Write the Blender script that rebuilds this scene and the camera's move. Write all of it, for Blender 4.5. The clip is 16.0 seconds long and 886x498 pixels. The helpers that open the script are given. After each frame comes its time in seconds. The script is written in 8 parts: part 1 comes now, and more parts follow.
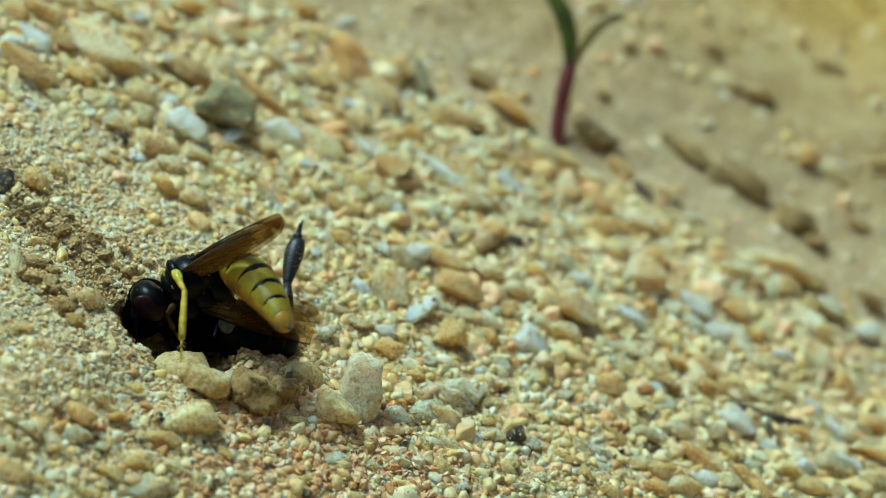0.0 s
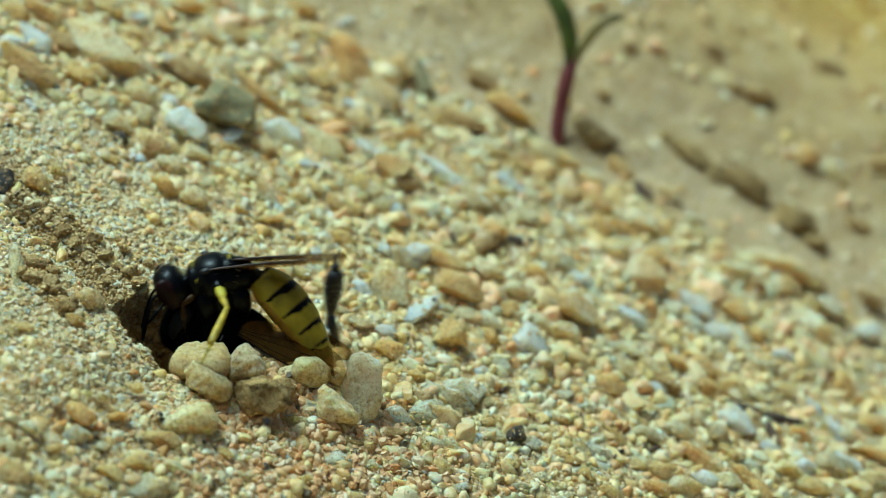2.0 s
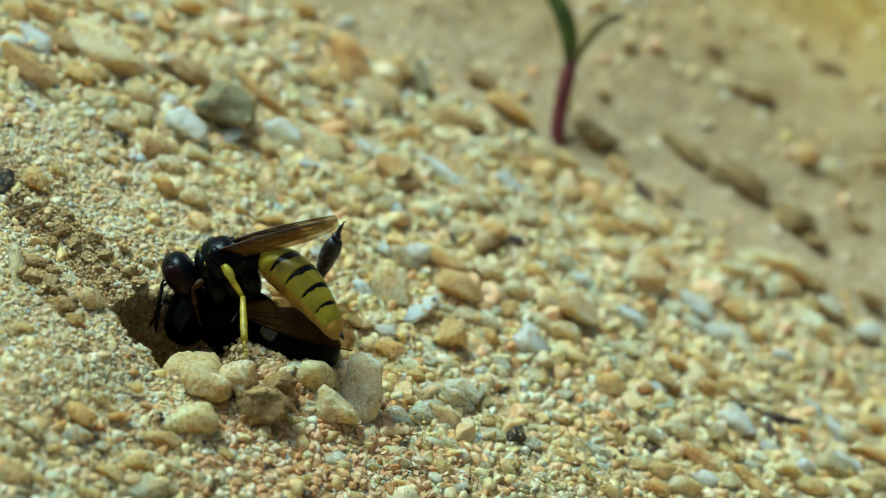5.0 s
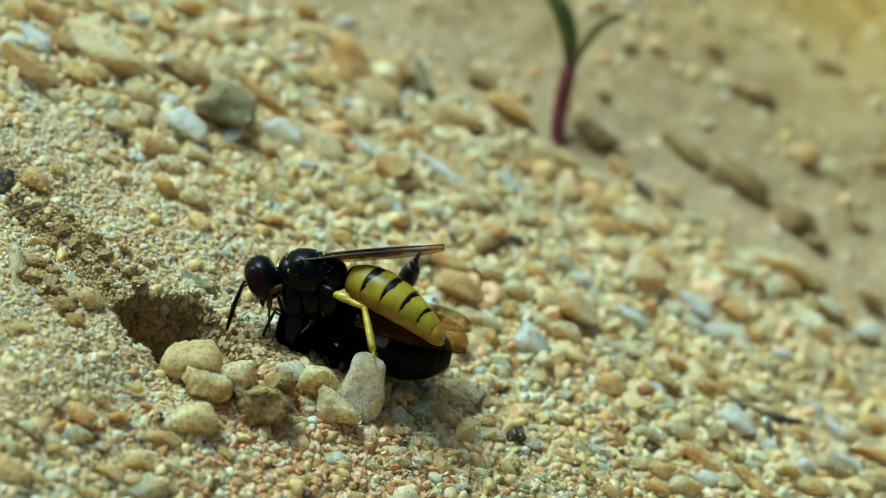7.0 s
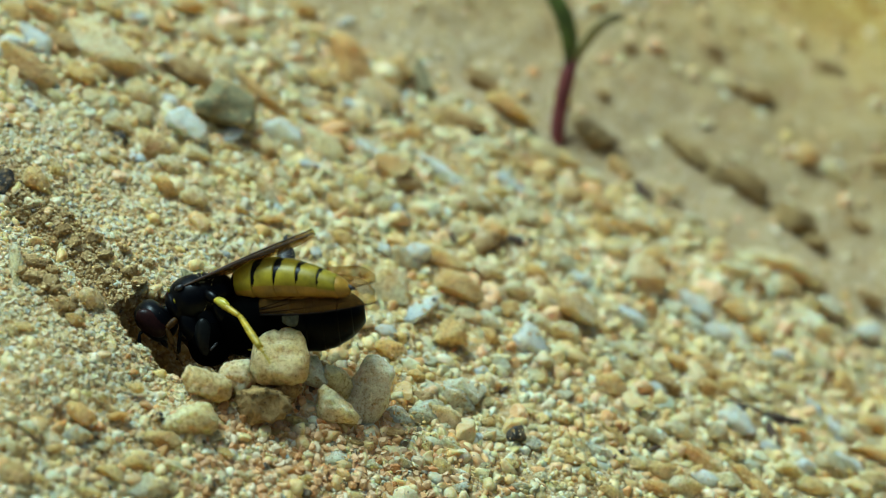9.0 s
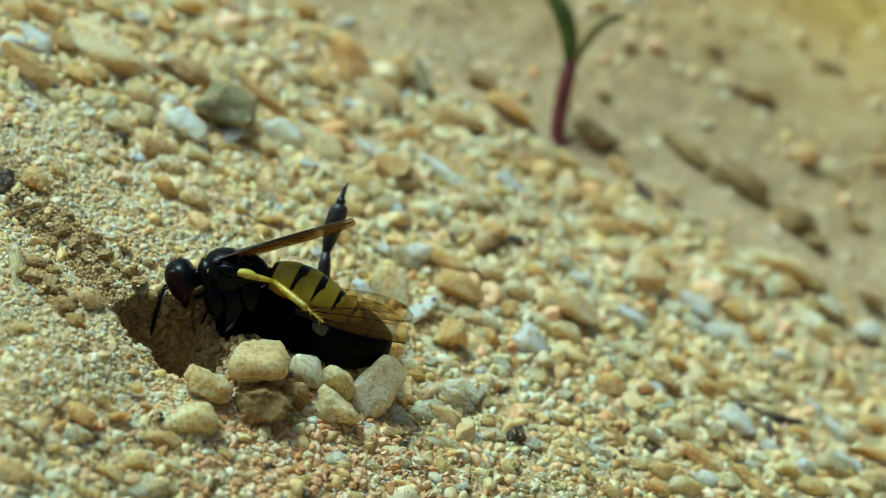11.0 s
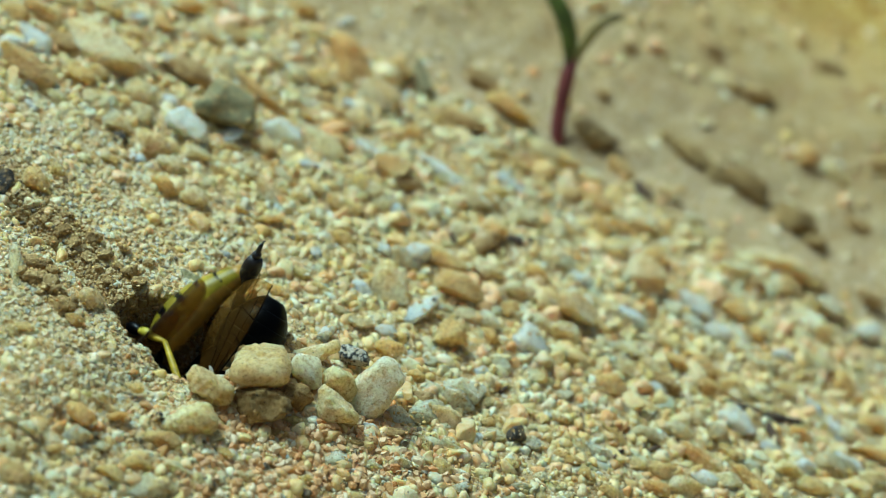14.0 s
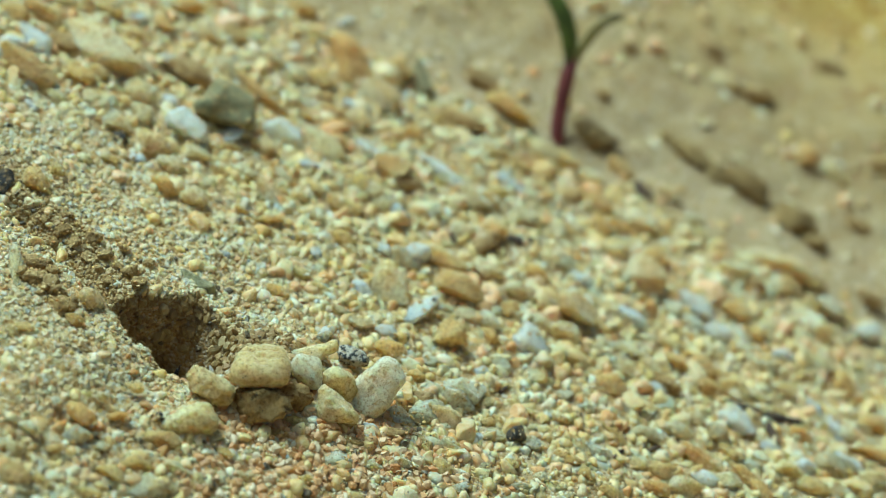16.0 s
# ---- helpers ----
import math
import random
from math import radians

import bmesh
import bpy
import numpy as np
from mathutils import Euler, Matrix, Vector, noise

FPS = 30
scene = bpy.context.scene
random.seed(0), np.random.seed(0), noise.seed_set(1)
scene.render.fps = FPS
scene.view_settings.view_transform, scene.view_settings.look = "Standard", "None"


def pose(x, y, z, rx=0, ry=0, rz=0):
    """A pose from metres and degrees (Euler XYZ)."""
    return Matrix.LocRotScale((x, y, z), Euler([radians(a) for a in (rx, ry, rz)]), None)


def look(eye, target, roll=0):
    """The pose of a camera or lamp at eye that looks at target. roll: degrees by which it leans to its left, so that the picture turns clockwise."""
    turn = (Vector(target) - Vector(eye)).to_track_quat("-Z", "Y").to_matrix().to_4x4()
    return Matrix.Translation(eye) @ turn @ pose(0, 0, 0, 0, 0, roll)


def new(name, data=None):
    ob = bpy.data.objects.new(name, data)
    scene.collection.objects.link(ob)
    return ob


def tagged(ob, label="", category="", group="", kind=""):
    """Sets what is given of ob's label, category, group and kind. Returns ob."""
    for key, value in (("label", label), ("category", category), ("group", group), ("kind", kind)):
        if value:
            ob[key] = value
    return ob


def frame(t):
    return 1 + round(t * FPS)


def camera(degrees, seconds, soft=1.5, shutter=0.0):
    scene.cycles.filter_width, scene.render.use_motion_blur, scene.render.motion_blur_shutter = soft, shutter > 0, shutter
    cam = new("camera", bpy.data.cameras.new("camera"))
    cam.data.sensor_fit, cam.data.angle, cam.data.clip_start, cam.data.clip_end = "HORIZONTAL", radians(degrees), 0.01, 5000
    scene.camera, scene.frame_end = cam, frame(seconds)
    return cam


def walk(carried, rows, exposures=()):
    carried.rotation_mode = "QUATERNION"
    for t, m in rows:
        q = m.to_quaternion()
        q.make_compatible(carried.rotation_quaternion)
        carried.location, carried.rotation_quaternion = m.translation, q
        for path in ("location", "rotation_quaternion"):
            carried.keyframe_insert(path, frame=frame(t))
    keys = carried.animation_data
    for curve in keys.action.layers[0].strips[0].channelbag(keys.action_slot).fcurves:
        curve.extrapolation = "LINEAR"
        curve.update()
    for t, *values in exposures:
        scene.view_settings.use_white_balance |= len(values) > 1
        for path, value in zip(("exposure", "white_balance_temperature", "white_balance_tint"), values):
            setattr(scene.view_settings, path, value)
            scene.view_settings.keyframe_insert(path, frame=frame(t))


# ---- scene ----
MM = 0.001

# ---- camera: a close-up lens on a stand, it never moves ----
cam = camera(14.0, 16.0, soft=0.3, shutter=0.5)
EYE = Vector((0.0, -0.164545, 0.095))
cam.data.dof.use_dof = True
cam.data.dof.focus_distance = 0.1768
cam.data.dof.aperture_fstop = 36.0
STAND = look(EYE, (0, 0, 0))
walk(cam, [(0.0, STAND), (16.0, STAND)], [(0.0, 0.2, 4630, -22), (16.0, 0.2, 4630, -22)])

# ---- light: a bright day with a veiled sun high behind the bank ----
SUN_UP, SUN_ROUND = radians(68), radians(-46)
world = bpy.data.worlds.new("sky")
scene.world = world
world.use_nodes = True
sky = world.node_tree.nodes.new("ShaderNodeTexSky")
sky.sky_type, sky.sun_disc = "NISHITA", False
sky.sun_elevation, sky.sun_rotation = SUN_UP, SUN_ROUND
sky.air_density, sky.dust_density, sky.ozone_density = 0.2, 6.0, 0.3
background = world.node_tree.nodes["Background"]
background.inputs["Strength"].default_value = 0.08
world.node_tree.links.new(sky.outputs[0], background.inputs["Color"])
sun = new("sun", bpy.data.lights.new("sun", "SUN"))
sun.data.energy, sun.data.angle, sun.data.color = 2.3, radians(16), (1.0, 0.95, 0.86)
SUN_WAY = Vector((math.sin(SUN_ROUND) * math.cos(SUN_UP), math.cos(SUN_ROUND) * math.cos(SUN_UP), math.sin(SUN_UP)))
sun.matrix_world = look(SUN_WAY, (0, 0, 0))

# ---- the bank: s runs along the slope, t up and away, n stands out of it ----
ES = np.array((0.88294759, -0.23473578, -0.40657430))
ET = np.array((0.27287480, 0.96131529, 0.03757998))
EN = np.array((0.38202472, -0.14412504, 0.91284450))
def wave(s, t, cell, seed):
    """Smooth random heights from -1 to 1 on a grid of that cell size."""
    table = np.random.default_rng(seed).uniform(-1, 1, (256, 256))
    a, b = s / cell + 97.3, t / cell + 61.7
    i, j = np.floor(a).astype(int), np.floor(b).astype(int)
    u, v = a - i, b - j
    u, v = u * u * (3 - 2 * u), v * v * (3 - 2 * v)
    i, j, i1, j1 = i % 256, j % 256, (i + 1) % 256, (j + 1) % 256
    return (table[i, j] * (1 - u) + table[i1, j] * u) * (1 - v) + (table[i, j1] * (1 - u) + table[i1, j1] * u) * v


HOLE = np.array((-9.6, -16.6)) * 0.001
HOLE_R = np.array((3.1, 2.8)) * 0.001
TUNNEL = np.array((-0.44, 0.06, -0.90))


def hole_share(s, t):
    """How far a place of the bank is drawn into the burrow, 0 to 1."""
    a = np.arctan2(t - HOLE[1], s - HOLE[0])
    r = np.hypot((s - HOLE[0]) / HOLE_R[0], (t - HOLE[1]) / HOLE_R[1])
    r = r * (1 + 0.07 * np.sin(3 * a + 0.6) + 0.04 * np.sin(7 * a))
    wall = 0.37 + 0.14 * np.sin(a) - 0.14 * np.cos(a)
    d = np.clip((1.12 - r) / wall, 0, 1)
    return d * d * (3 - 2 * d)


def relief(s, t):
    """Height of the bank over its mean slope, in metres; s and t in metres."""
    m = 0.001
    h = 0.45 * wave(s, t, 9 * m, 1) + 0.22 * wave(s, t, 3.2 * m, 2) + 0.13 * wave(s, t, 1.1 * m, 3) + 0.08 * wave(s, t, 0.45 * m, 4)
    # the near lip of the groove that leads to the burrow
    across = (s / m + 14.1) * 0.462 + (t / m + 17.45) * 0.887 + 0.35 * wave(s, t, 2.0 * m, 5)
    along = (s / m + 14.1) * 0.887 - (t / m + 17.45) * 0.462
    window = 1 / (1 + np.exp(np.clip((along - 5.0) * 2.2, -50, 50))) / (1 + np.exp(np.clip(-(along + 9) * 0.8, -50, 50)))
    near = 1 / (1 + np.exp(np.clip(across * 5.0, -50, 50)))
    h = h + window * (0.9 * near * np.exp(-(np.clip(-across, 0, 40) / 9) ** 2) - (0.75 + 0.55 / (1 + np.exp(np.clip((along + 3.0) * 1.5, -50, 50)))) * (1 - near) * np.exp(-(np.clip(across, 0, 40) / (1.1 + 0.14 * np.clip(along + 6, 0, 12))) ** 4))
    # the bank rounds off below the burrow
    h = h - (0.015 + 0.014 / (1 + np.exp(np.clip(-(s / m + 5) / 1.5, -50, 50)))) * np.clip(-18.0 - t / m + 0.25 * (s / m + 10), 0, 25) ** 1.9
    # the little heap of spoil below the burrow
    h = h + 0.75 * np.exp(-((s / m + 3.6) / 3.2) ** 2 - ((t / m + 17.0) / 1.7) ** 2)
    # the hollow behind the crest, and the mound beyond it
    h = h - 0.4 * np.exp(-((t / m - 18.5 - 0.05 * (s / m)) / 2.2) ** 2) / (1 + np.exp(np.clip(1.5 - s / m, -50, 50)))
    h = h + 2.2 * np.exp(-((t / m - 31) / 7.0) ** 2)
    return h * m


def surface(s, t):
    """Places on the bank in the world; far off it levels out."""
    s, t = np.asarray(s, float), np.asarray(t, float)
    fade = np.exp(-np.clip(np.hypot(s, t) - 0.06, 0, None) / 0.05)
    P = np.outer(s, ES) + np.outer(t, ET) + np.outer(relief(s, t) * fade, EN)
    z = P[:, 2]
    P[:, 2] = np.where(np.abs(z) > 0.05, np.sign(z) * (0.05 + 0.15 * (1 - np.exp(-(np.abs(z) - 0.05) / 0.15))), z)
    h = hole_share(s, t)
    rough = 1 + 0.10 * wave(s, t, 0.0005, 8)
    return P + np.outer(h * rough * 0.014, TUNNEL)


# ---- materials ----
def material(name, rough=0.6, metal=0.0, spec=0.5):
    m = bpy.data.materials.new(name)
    m.use_nodes = True
    b = m.node_tree.nodes["Principled BSDF"]
    b.inputs["Roughness"].default_value = rough
    b.inputs["Metallic"].default_value = metal
    b.inputs["Specular IOR Level"].default_value = spec
    return m, m.node_tree.nodes, m.node_tree.links, b


def ramp(nodes, stops, mode="LINEAR"):
    r = nodes.new("ShaderNodeValToRGB")
    r.color_ramp.interpolation = mode
    e = r.color_ramp.elements
    while len(e) < len(stops):
        e.new(0.5)
    for k, (p, c) in enumerate(stops):
        e[k].position = p
        e[k].color = (*c, 1)
    return r


def noise_tex(nodes, links, coords, scale, detail=4.0, rough=0.6):
    n = nodes.new("ShaderNodeTexNoise")
    n.inputs["Scale"].default_value = scale
    n.inputs["Detail"].default_value = detail
    n.inputs["Roughness"].default_value = rough
    links.new(coords, n.inputs["Vector"])
    return n


def mixed(nodes, links, kind, fac, a, b):
    m = nodes.new("ShaderNodeMix")
    m.data_type, m.blend_type = "RGBA", kind
    for value, socket in ((fac, m.inputs[0]), (a, m.inputs[6]), (b, m.inputs[7])):
        if isinstance(value, (int, float)):
            socket.default_value = value
        elif isinstance(value, tuple):
            socket.default_value = (*value, 1)
        else:
            links.new(value, socket)
    return m.outputs[2]


def bumped(nodes, links, bsdf, height, strength, distance):
    b = nodes.new("ShaderNodeBump")
    b.inputs["Strength"].default_value = strength
    b.inputs["Distance"].default_value = distance
    links.new(height, b.inputs["Height"])
    links.new(b.outputs[0], bsdf.inputs["Normal"])


def sand_material():
    m, nodes, links, b = material("fine_sand", 0.85, spec=0.3)
    pos = nodes.new("ShaderNodeNewGeometry").outputs["Position"]
    broad = noise_tex(nodes, links, pos, 260, 3)
    fine = nodes.new("ShaderNodeTexVoronoi")
    fine.inputs["Scale"].default_value = 7500
    links.new(pos, fine.inputs["Vector"])
    base = ramp(nodes, [(0.3, (0.46, 0.28, 0.09)), (0.55, (0.58, 0.40, 0.16)), (0.75, (0.66, 0.51, 0.26))])
    links.new(broad.outputs[0], base.inputs[0])
    grain = ramp(nodes, [(0.0, (0.06, 0.045, 0.03)), (0.05, (0.32, 0.19, 0.07)), (0.4, (0.52, 0.36, 0.14)), (0.75, (0.66, 0.56, 0.36)), (1.0, (0.85, 0.80, 0.66))])
    sep = nodes.new("ShaderNodeSeparateColor")
    links.new(fine.outputs["Color"], sep.inputs[0])
    links.new(sep.outputs[0], grain.inputs[0])
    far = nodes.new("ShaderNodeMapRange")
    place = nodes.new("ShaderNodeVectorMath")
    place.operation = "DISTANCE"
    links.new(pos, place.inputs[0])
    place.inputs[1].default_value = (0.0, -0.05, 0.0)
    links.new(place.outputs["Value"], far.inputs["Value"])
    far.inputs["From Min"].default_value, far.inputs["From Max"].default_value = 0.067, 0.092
    soil = mixed(nodes, links, "MIX", 0.5, base.outputs[0], grain.outputs[0])
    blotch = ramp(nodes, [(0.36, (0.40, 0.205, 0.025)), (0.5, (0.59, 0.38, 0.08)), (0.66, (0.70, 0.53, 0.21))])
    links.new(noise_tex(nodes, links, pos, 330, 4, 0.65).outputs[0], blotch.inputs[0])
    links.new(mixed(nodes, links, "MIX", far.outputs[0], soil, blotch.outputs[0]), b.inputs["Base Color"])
    bumped(nodes, links, b, fine.outputs["Distance"], 0.9, 0.00012)
    b.inputs["Normal"].links[0].from_node.invert = True
    return m


def grain_material(name, stops, rough=0.6, milky=0.0, crust=0.36):
    """Many small grains in one mesh: each takes its own colour."""
    m, nodes, links, b = material(name, rough, spec=0.5)
    geo = nodes.new("ShaderNodeNewGeometry")
    own = ramp(nodes, stops, "CONSTANT")
    links.new(geo.outputs["Random Per Island"], own.inputs[0])
    n = noise_tex(nodes, links, geo.outputs["Position"], 1500, 4, 0.65)
    tone = ramp(nodes, [(0.3, (0.78, 0.60, 0.34)), (0.48, (0.98, 0.95, 0.90)), (0.68, (1.12, 1.14, 1.14))])
    links.new(n.outputs[0], tone.inputs[0])
    colour = mixed(nodes, links, "MULTIPLY", 1.0, own.outputs[0], tone.outputs[0])
    dust = ramp(nodes, [(0.40, (crust * 0.35,) * 3), (0.60, (crust,) * 3)])
    links.new(noise_tex(nodes, links, geo.outputs["Position"], 1100, 6, 0.75).outputs[0], dust.inputs[0])
    film = ramp(nodes, [(0.36, (0.74, 0.45, 0.15)), (0.5, (0.81, 0.61, 0.28)), (0.64, (0.87, 0.76, 0.49))])
    links.new(noise_tex(nodes, links, geo.outputs["Position"], 420, 5, 0.7).outputs[0], film.inputs[0])
    colour = mixed(nodes, links, "MIX", dust.outputs[0], colour, film.outputs[0] if crust > 0.4 else (0.70, 0.50, 0.20))
    speck = ramp(nodes, [(0.27, (1, 1, 1)), (0.31, (0, 0, 0))])
    links.new(noise_tex(nodes, links, geo.outputs["Position"], 5200, 2, 0.5).outputs[0], speck.inputs[0])
    links.new(mixed(nodes, links, "MIX", speck.outputs[0], colour, (0.07, 0.05, 0.03)), b.inputs["Base Color"])
    f = noise_tex(nodes, links, geo.outputs["Position"], 6000, 3, 0.6)
    if milky:
        b.inputs["Subsurface Weight"].default_value = 0.8
        b.inputs["Subsurface Radius"].default_value = (1.0, 0.8, 0.5)
        b.inputs["Subsurface Scale"].default_value = milky
    bumped(nodes, links, b, f.outputs[0], 0.8, 0.00009)
    return m


def stone_material(name, low, high, rough=0.55, speck=0.0, speck_colour=(0.04, 0.035, 0.03), dust=0.25, milky=0.0):
    m, nodes, links, b = material(name, rough, spec=0.5)
    pos = nodes.new("ShaderNodeTexCoord").outputs["Object"]
    rnd = nodes.new("ShaderNodeObjectInfo").outputs["Random"]
    shift = nodes.new("ShaderNodeVectorMath")
    shift.operation = "ADD"
    links.new(pos, shift.inputs[0])
    links.new(rnd, shift.inputs[1])
    at = shift.outputs[0]
    big = noise_tex(nodes, links, at, 700, 5, 0.6)
    body = ramp(nodes, [(0.3, low), (0.68, high)])
    links.new(big.outputs[0], body.inputs[0])
    tint = ramp(nodes, [(0.0, (0.86, 0.80, 0.72)), (0.5, (1.0, 1.0, 1.0)), (1.0, (1.1, 1.06, 0.96))])
    links.new(rnd, tint.inputs[0])
    colour = mixed(nodes, links, "MULTIPLY", 1.0, body.outputs[0], tint.outputs[0])
    fine = noise_tex(nodes, links, at, 2600, 6, 0.75)
    if dust:
        d = ramp(nodes, [(0.47, (0, 0, 0)), (0.60, (dust * 2.0, dust * 2.0, dust * 2.0))])
        patch = noise_tex(nodes, links, at, 1500, 6, 0.75)
        links.new(patch.outputs[0], d.inputs[0])
        colour = mixed(nodes, links, "MIX", d.outputs[0], colour, (0.70, 0.53, 0.26))
    mottle = noise_tex(nodes, links, at, 5200, 5, 0.75)
    tone = ramp(nodes, [(0.36, (0.60, 0.46, 0.27)), (0.48, (0.95, 0.92, 0.86)), (0.64, (1.15, 1.15, 1.12))])
    links.new(mottle.outputs[0], tone.inputs[0])
    colour = mixed(nodes, links, "MULTIPLY", 0.3 if dust < 0.08 else 1.0, colour, tone.outputs[0])
    rust = ramp(nodes, [(0.52, (0, 0, 0)), (0.62, (0.5, 0.5, 0.5))])
    links.new(noise_tex(nodes, links, at, 1900, 8, 0.8).outputs[0], rust.inputs[0])
    colour = mixed(nodes, links, "MIX", rust.outputs[0], colour, (0.58, 0.36, 0.11)) if dust >= 0.08 else colour
    spots = noise_tex(nodes, links, at, 5000 if speck > 0.2 else 5600, 4, 0.6)
    s = ramp(nodes, [(0.44 if speck > 0.2 else 0.27 + speck, (1, 1, 1)), (0.50 if speck > 0.2 else 0.31 + speck, (0, 0, 0))])
    links.new(spots.outputs[0], s.inputs[0])
    colour = mixed(nodes, links, "MIX", s.outputs[0], colour, speck_colour)
    links.new(colour, b.inputs["Base Color"])
    if milky:
        b.inputs["Subsurface Weight"].default_value = milky
        b.inputs["Subsurface Radius"].default_value = (1.0, 0.84, 0.62)
        b.inputs["Subsurface Scale"].default_value = 0.0014
    bumped(nodes, links, b, fine.outputs[0], 1.0, 0.00022)
    return m


def shell_material(name, colour, rough=0.3, vary=0.35, scale=2500, spec=0.5, bump=0.3):
    """Insect cuticle, hair and eyes."""
    m, nodes, links, b = material(name, rough, spec=spec)
    pos = nodes.new("ShaderNodeTexCoord").outputs["Object"]
    n = noise_tex(nodes, links, pos, scale, 4, 0.6)
    lo = tuple(c * (1 - vary) for c in colour)
    hi = tuple(min(1.0, c * (1 + vary)) for c in colour)
    r = ramp(nodes, [(0.3, lo), (0.7, hi)])
    links.new(n.outputs[0], r.inputs[0])
    links.new(r.outputs[0], b.inputs["Base Color"])
    bumped(nodes, links, b, n.outputs[0], bump, 0.00004)
    return m


def wing_material(name, tint, clear):
    m, nodes, links, b = material(name, 0.55, spec=0.06)
    pos = nodes.new("ShaderNodeTexCoord").outputs["Object"]
    n = noise_tex(nodes, links, pos, 500, 3)
    r = ramp(nodes, [(0.3, tuple(c * 0.75 for c in tint)), (0.7, tint)])
    links.new(n.outputs[0], r.inputs[0])
    links.new(r.outputs[0], b.inputs["Base Color"])
    t = nodes.new("ShaderNodeBsdfTransparent")
    t.inputs[0].default_value = (0.95, 0.88, 0.72, 1)
    mix = nodes.new("ShaderNodeMixShader")
    mix.inputs[0].default_value = clear
    links.new(b.outputs[0], mix.inputs[1])
    links.new(t.outputs[0], mix.inputs[2])
    links.new(mix.outputs[0], nodes["Material Output"].inputs[0])
    return m


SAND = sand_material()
TAN, PALE, ORANGE, WHITE = (0.74, 0.54, 0.21), (0.83, 0.71, 0.40), (0.76, 0.41, 0.12), (0.93, 0.87, 0.66)
GREY, BROWN, DARK, CREAM = (0.76, 0.70, 0.44), (0.52, 0.31, 0.08), (0.03, 0.027, 0.026), (0.82, 0.63, 0.26)
PINK, YELLOW_SAND = (0.85, 0.56, 0.29), (0.80, 0.58, 0.16)
FINE_GRAINS = grain_material("fine_grains", [(0.0, TAN), (0.26, PALE), (0.40, CREAM), (0.66, PINK), (0.74, YELLOW_SAND), (0.90, ORANGE), (0.955, WHITE), (0.99, DARK)], 0.4)
COARSE_GRAINS = grain_material("coarse_grains", [(0.0, CREAM), (0.24, PALE), (0.46, TAN), (0.55, PINK), (0.69, WHITE), (0.79, ORANGE), (0.86, YELLOW_SAND), (0.92, GREY), (0.97, BROWN)], 0.34, 0.0003, crust=0.48)
GRAVEL = grain_material("gravel_grains", [(0.0, CREAM), (0.28, PALE), (0.52, TAN), (0.66, PINK), (0.82, GREY), (0.92, ORANGE)], 0.34, 0.0004, crust=0.45)
CAKED_GRAINS = grain_material("caked_grains", [(0.0, (0.80, 0.66, 0.39)), (0.30, (0.83, 0.73, 0.48)), (0.58, (0.74, 0.57, 0.29)), (0.70, (0.85, 0.80, 0.64)), (0.82, (0.78, 0.58, 0.28)), (0.91, (0.60, 0.42, 0.17)), (0.972, DARK)], 0.34, 0.00012)
ORANGE_SAND = grain_material("orange_sand", [(0.0, (0.68, 0.39, 0.16)), (0.3, (0.78, 0.53, 0.28)), (0.55, (0.56, 0.29, 0.09)), (0.70, (0.84, 0.70, 0.46)), (0.86, (0.68, 0.31, 0.10)), (0.97, DARK)], 0.36, crust=0.3)
# brown crumb colours, made slightly darker for the shadow of the near lip
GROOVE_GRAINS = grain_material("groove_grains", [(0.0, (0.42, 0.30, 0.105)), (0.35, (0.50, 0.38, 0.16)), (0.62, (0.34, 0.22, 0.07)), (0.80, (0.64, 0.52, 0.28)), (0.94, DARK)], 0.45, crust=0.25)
# brown soil colours, taken darker to put the burrow's shade into them
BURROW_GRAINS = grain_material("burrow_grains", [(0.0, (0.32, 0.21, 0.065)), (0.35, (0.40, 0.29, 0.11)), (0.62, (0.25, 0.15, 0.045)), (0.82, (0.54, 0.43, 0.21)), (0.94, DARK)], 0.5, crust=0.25)
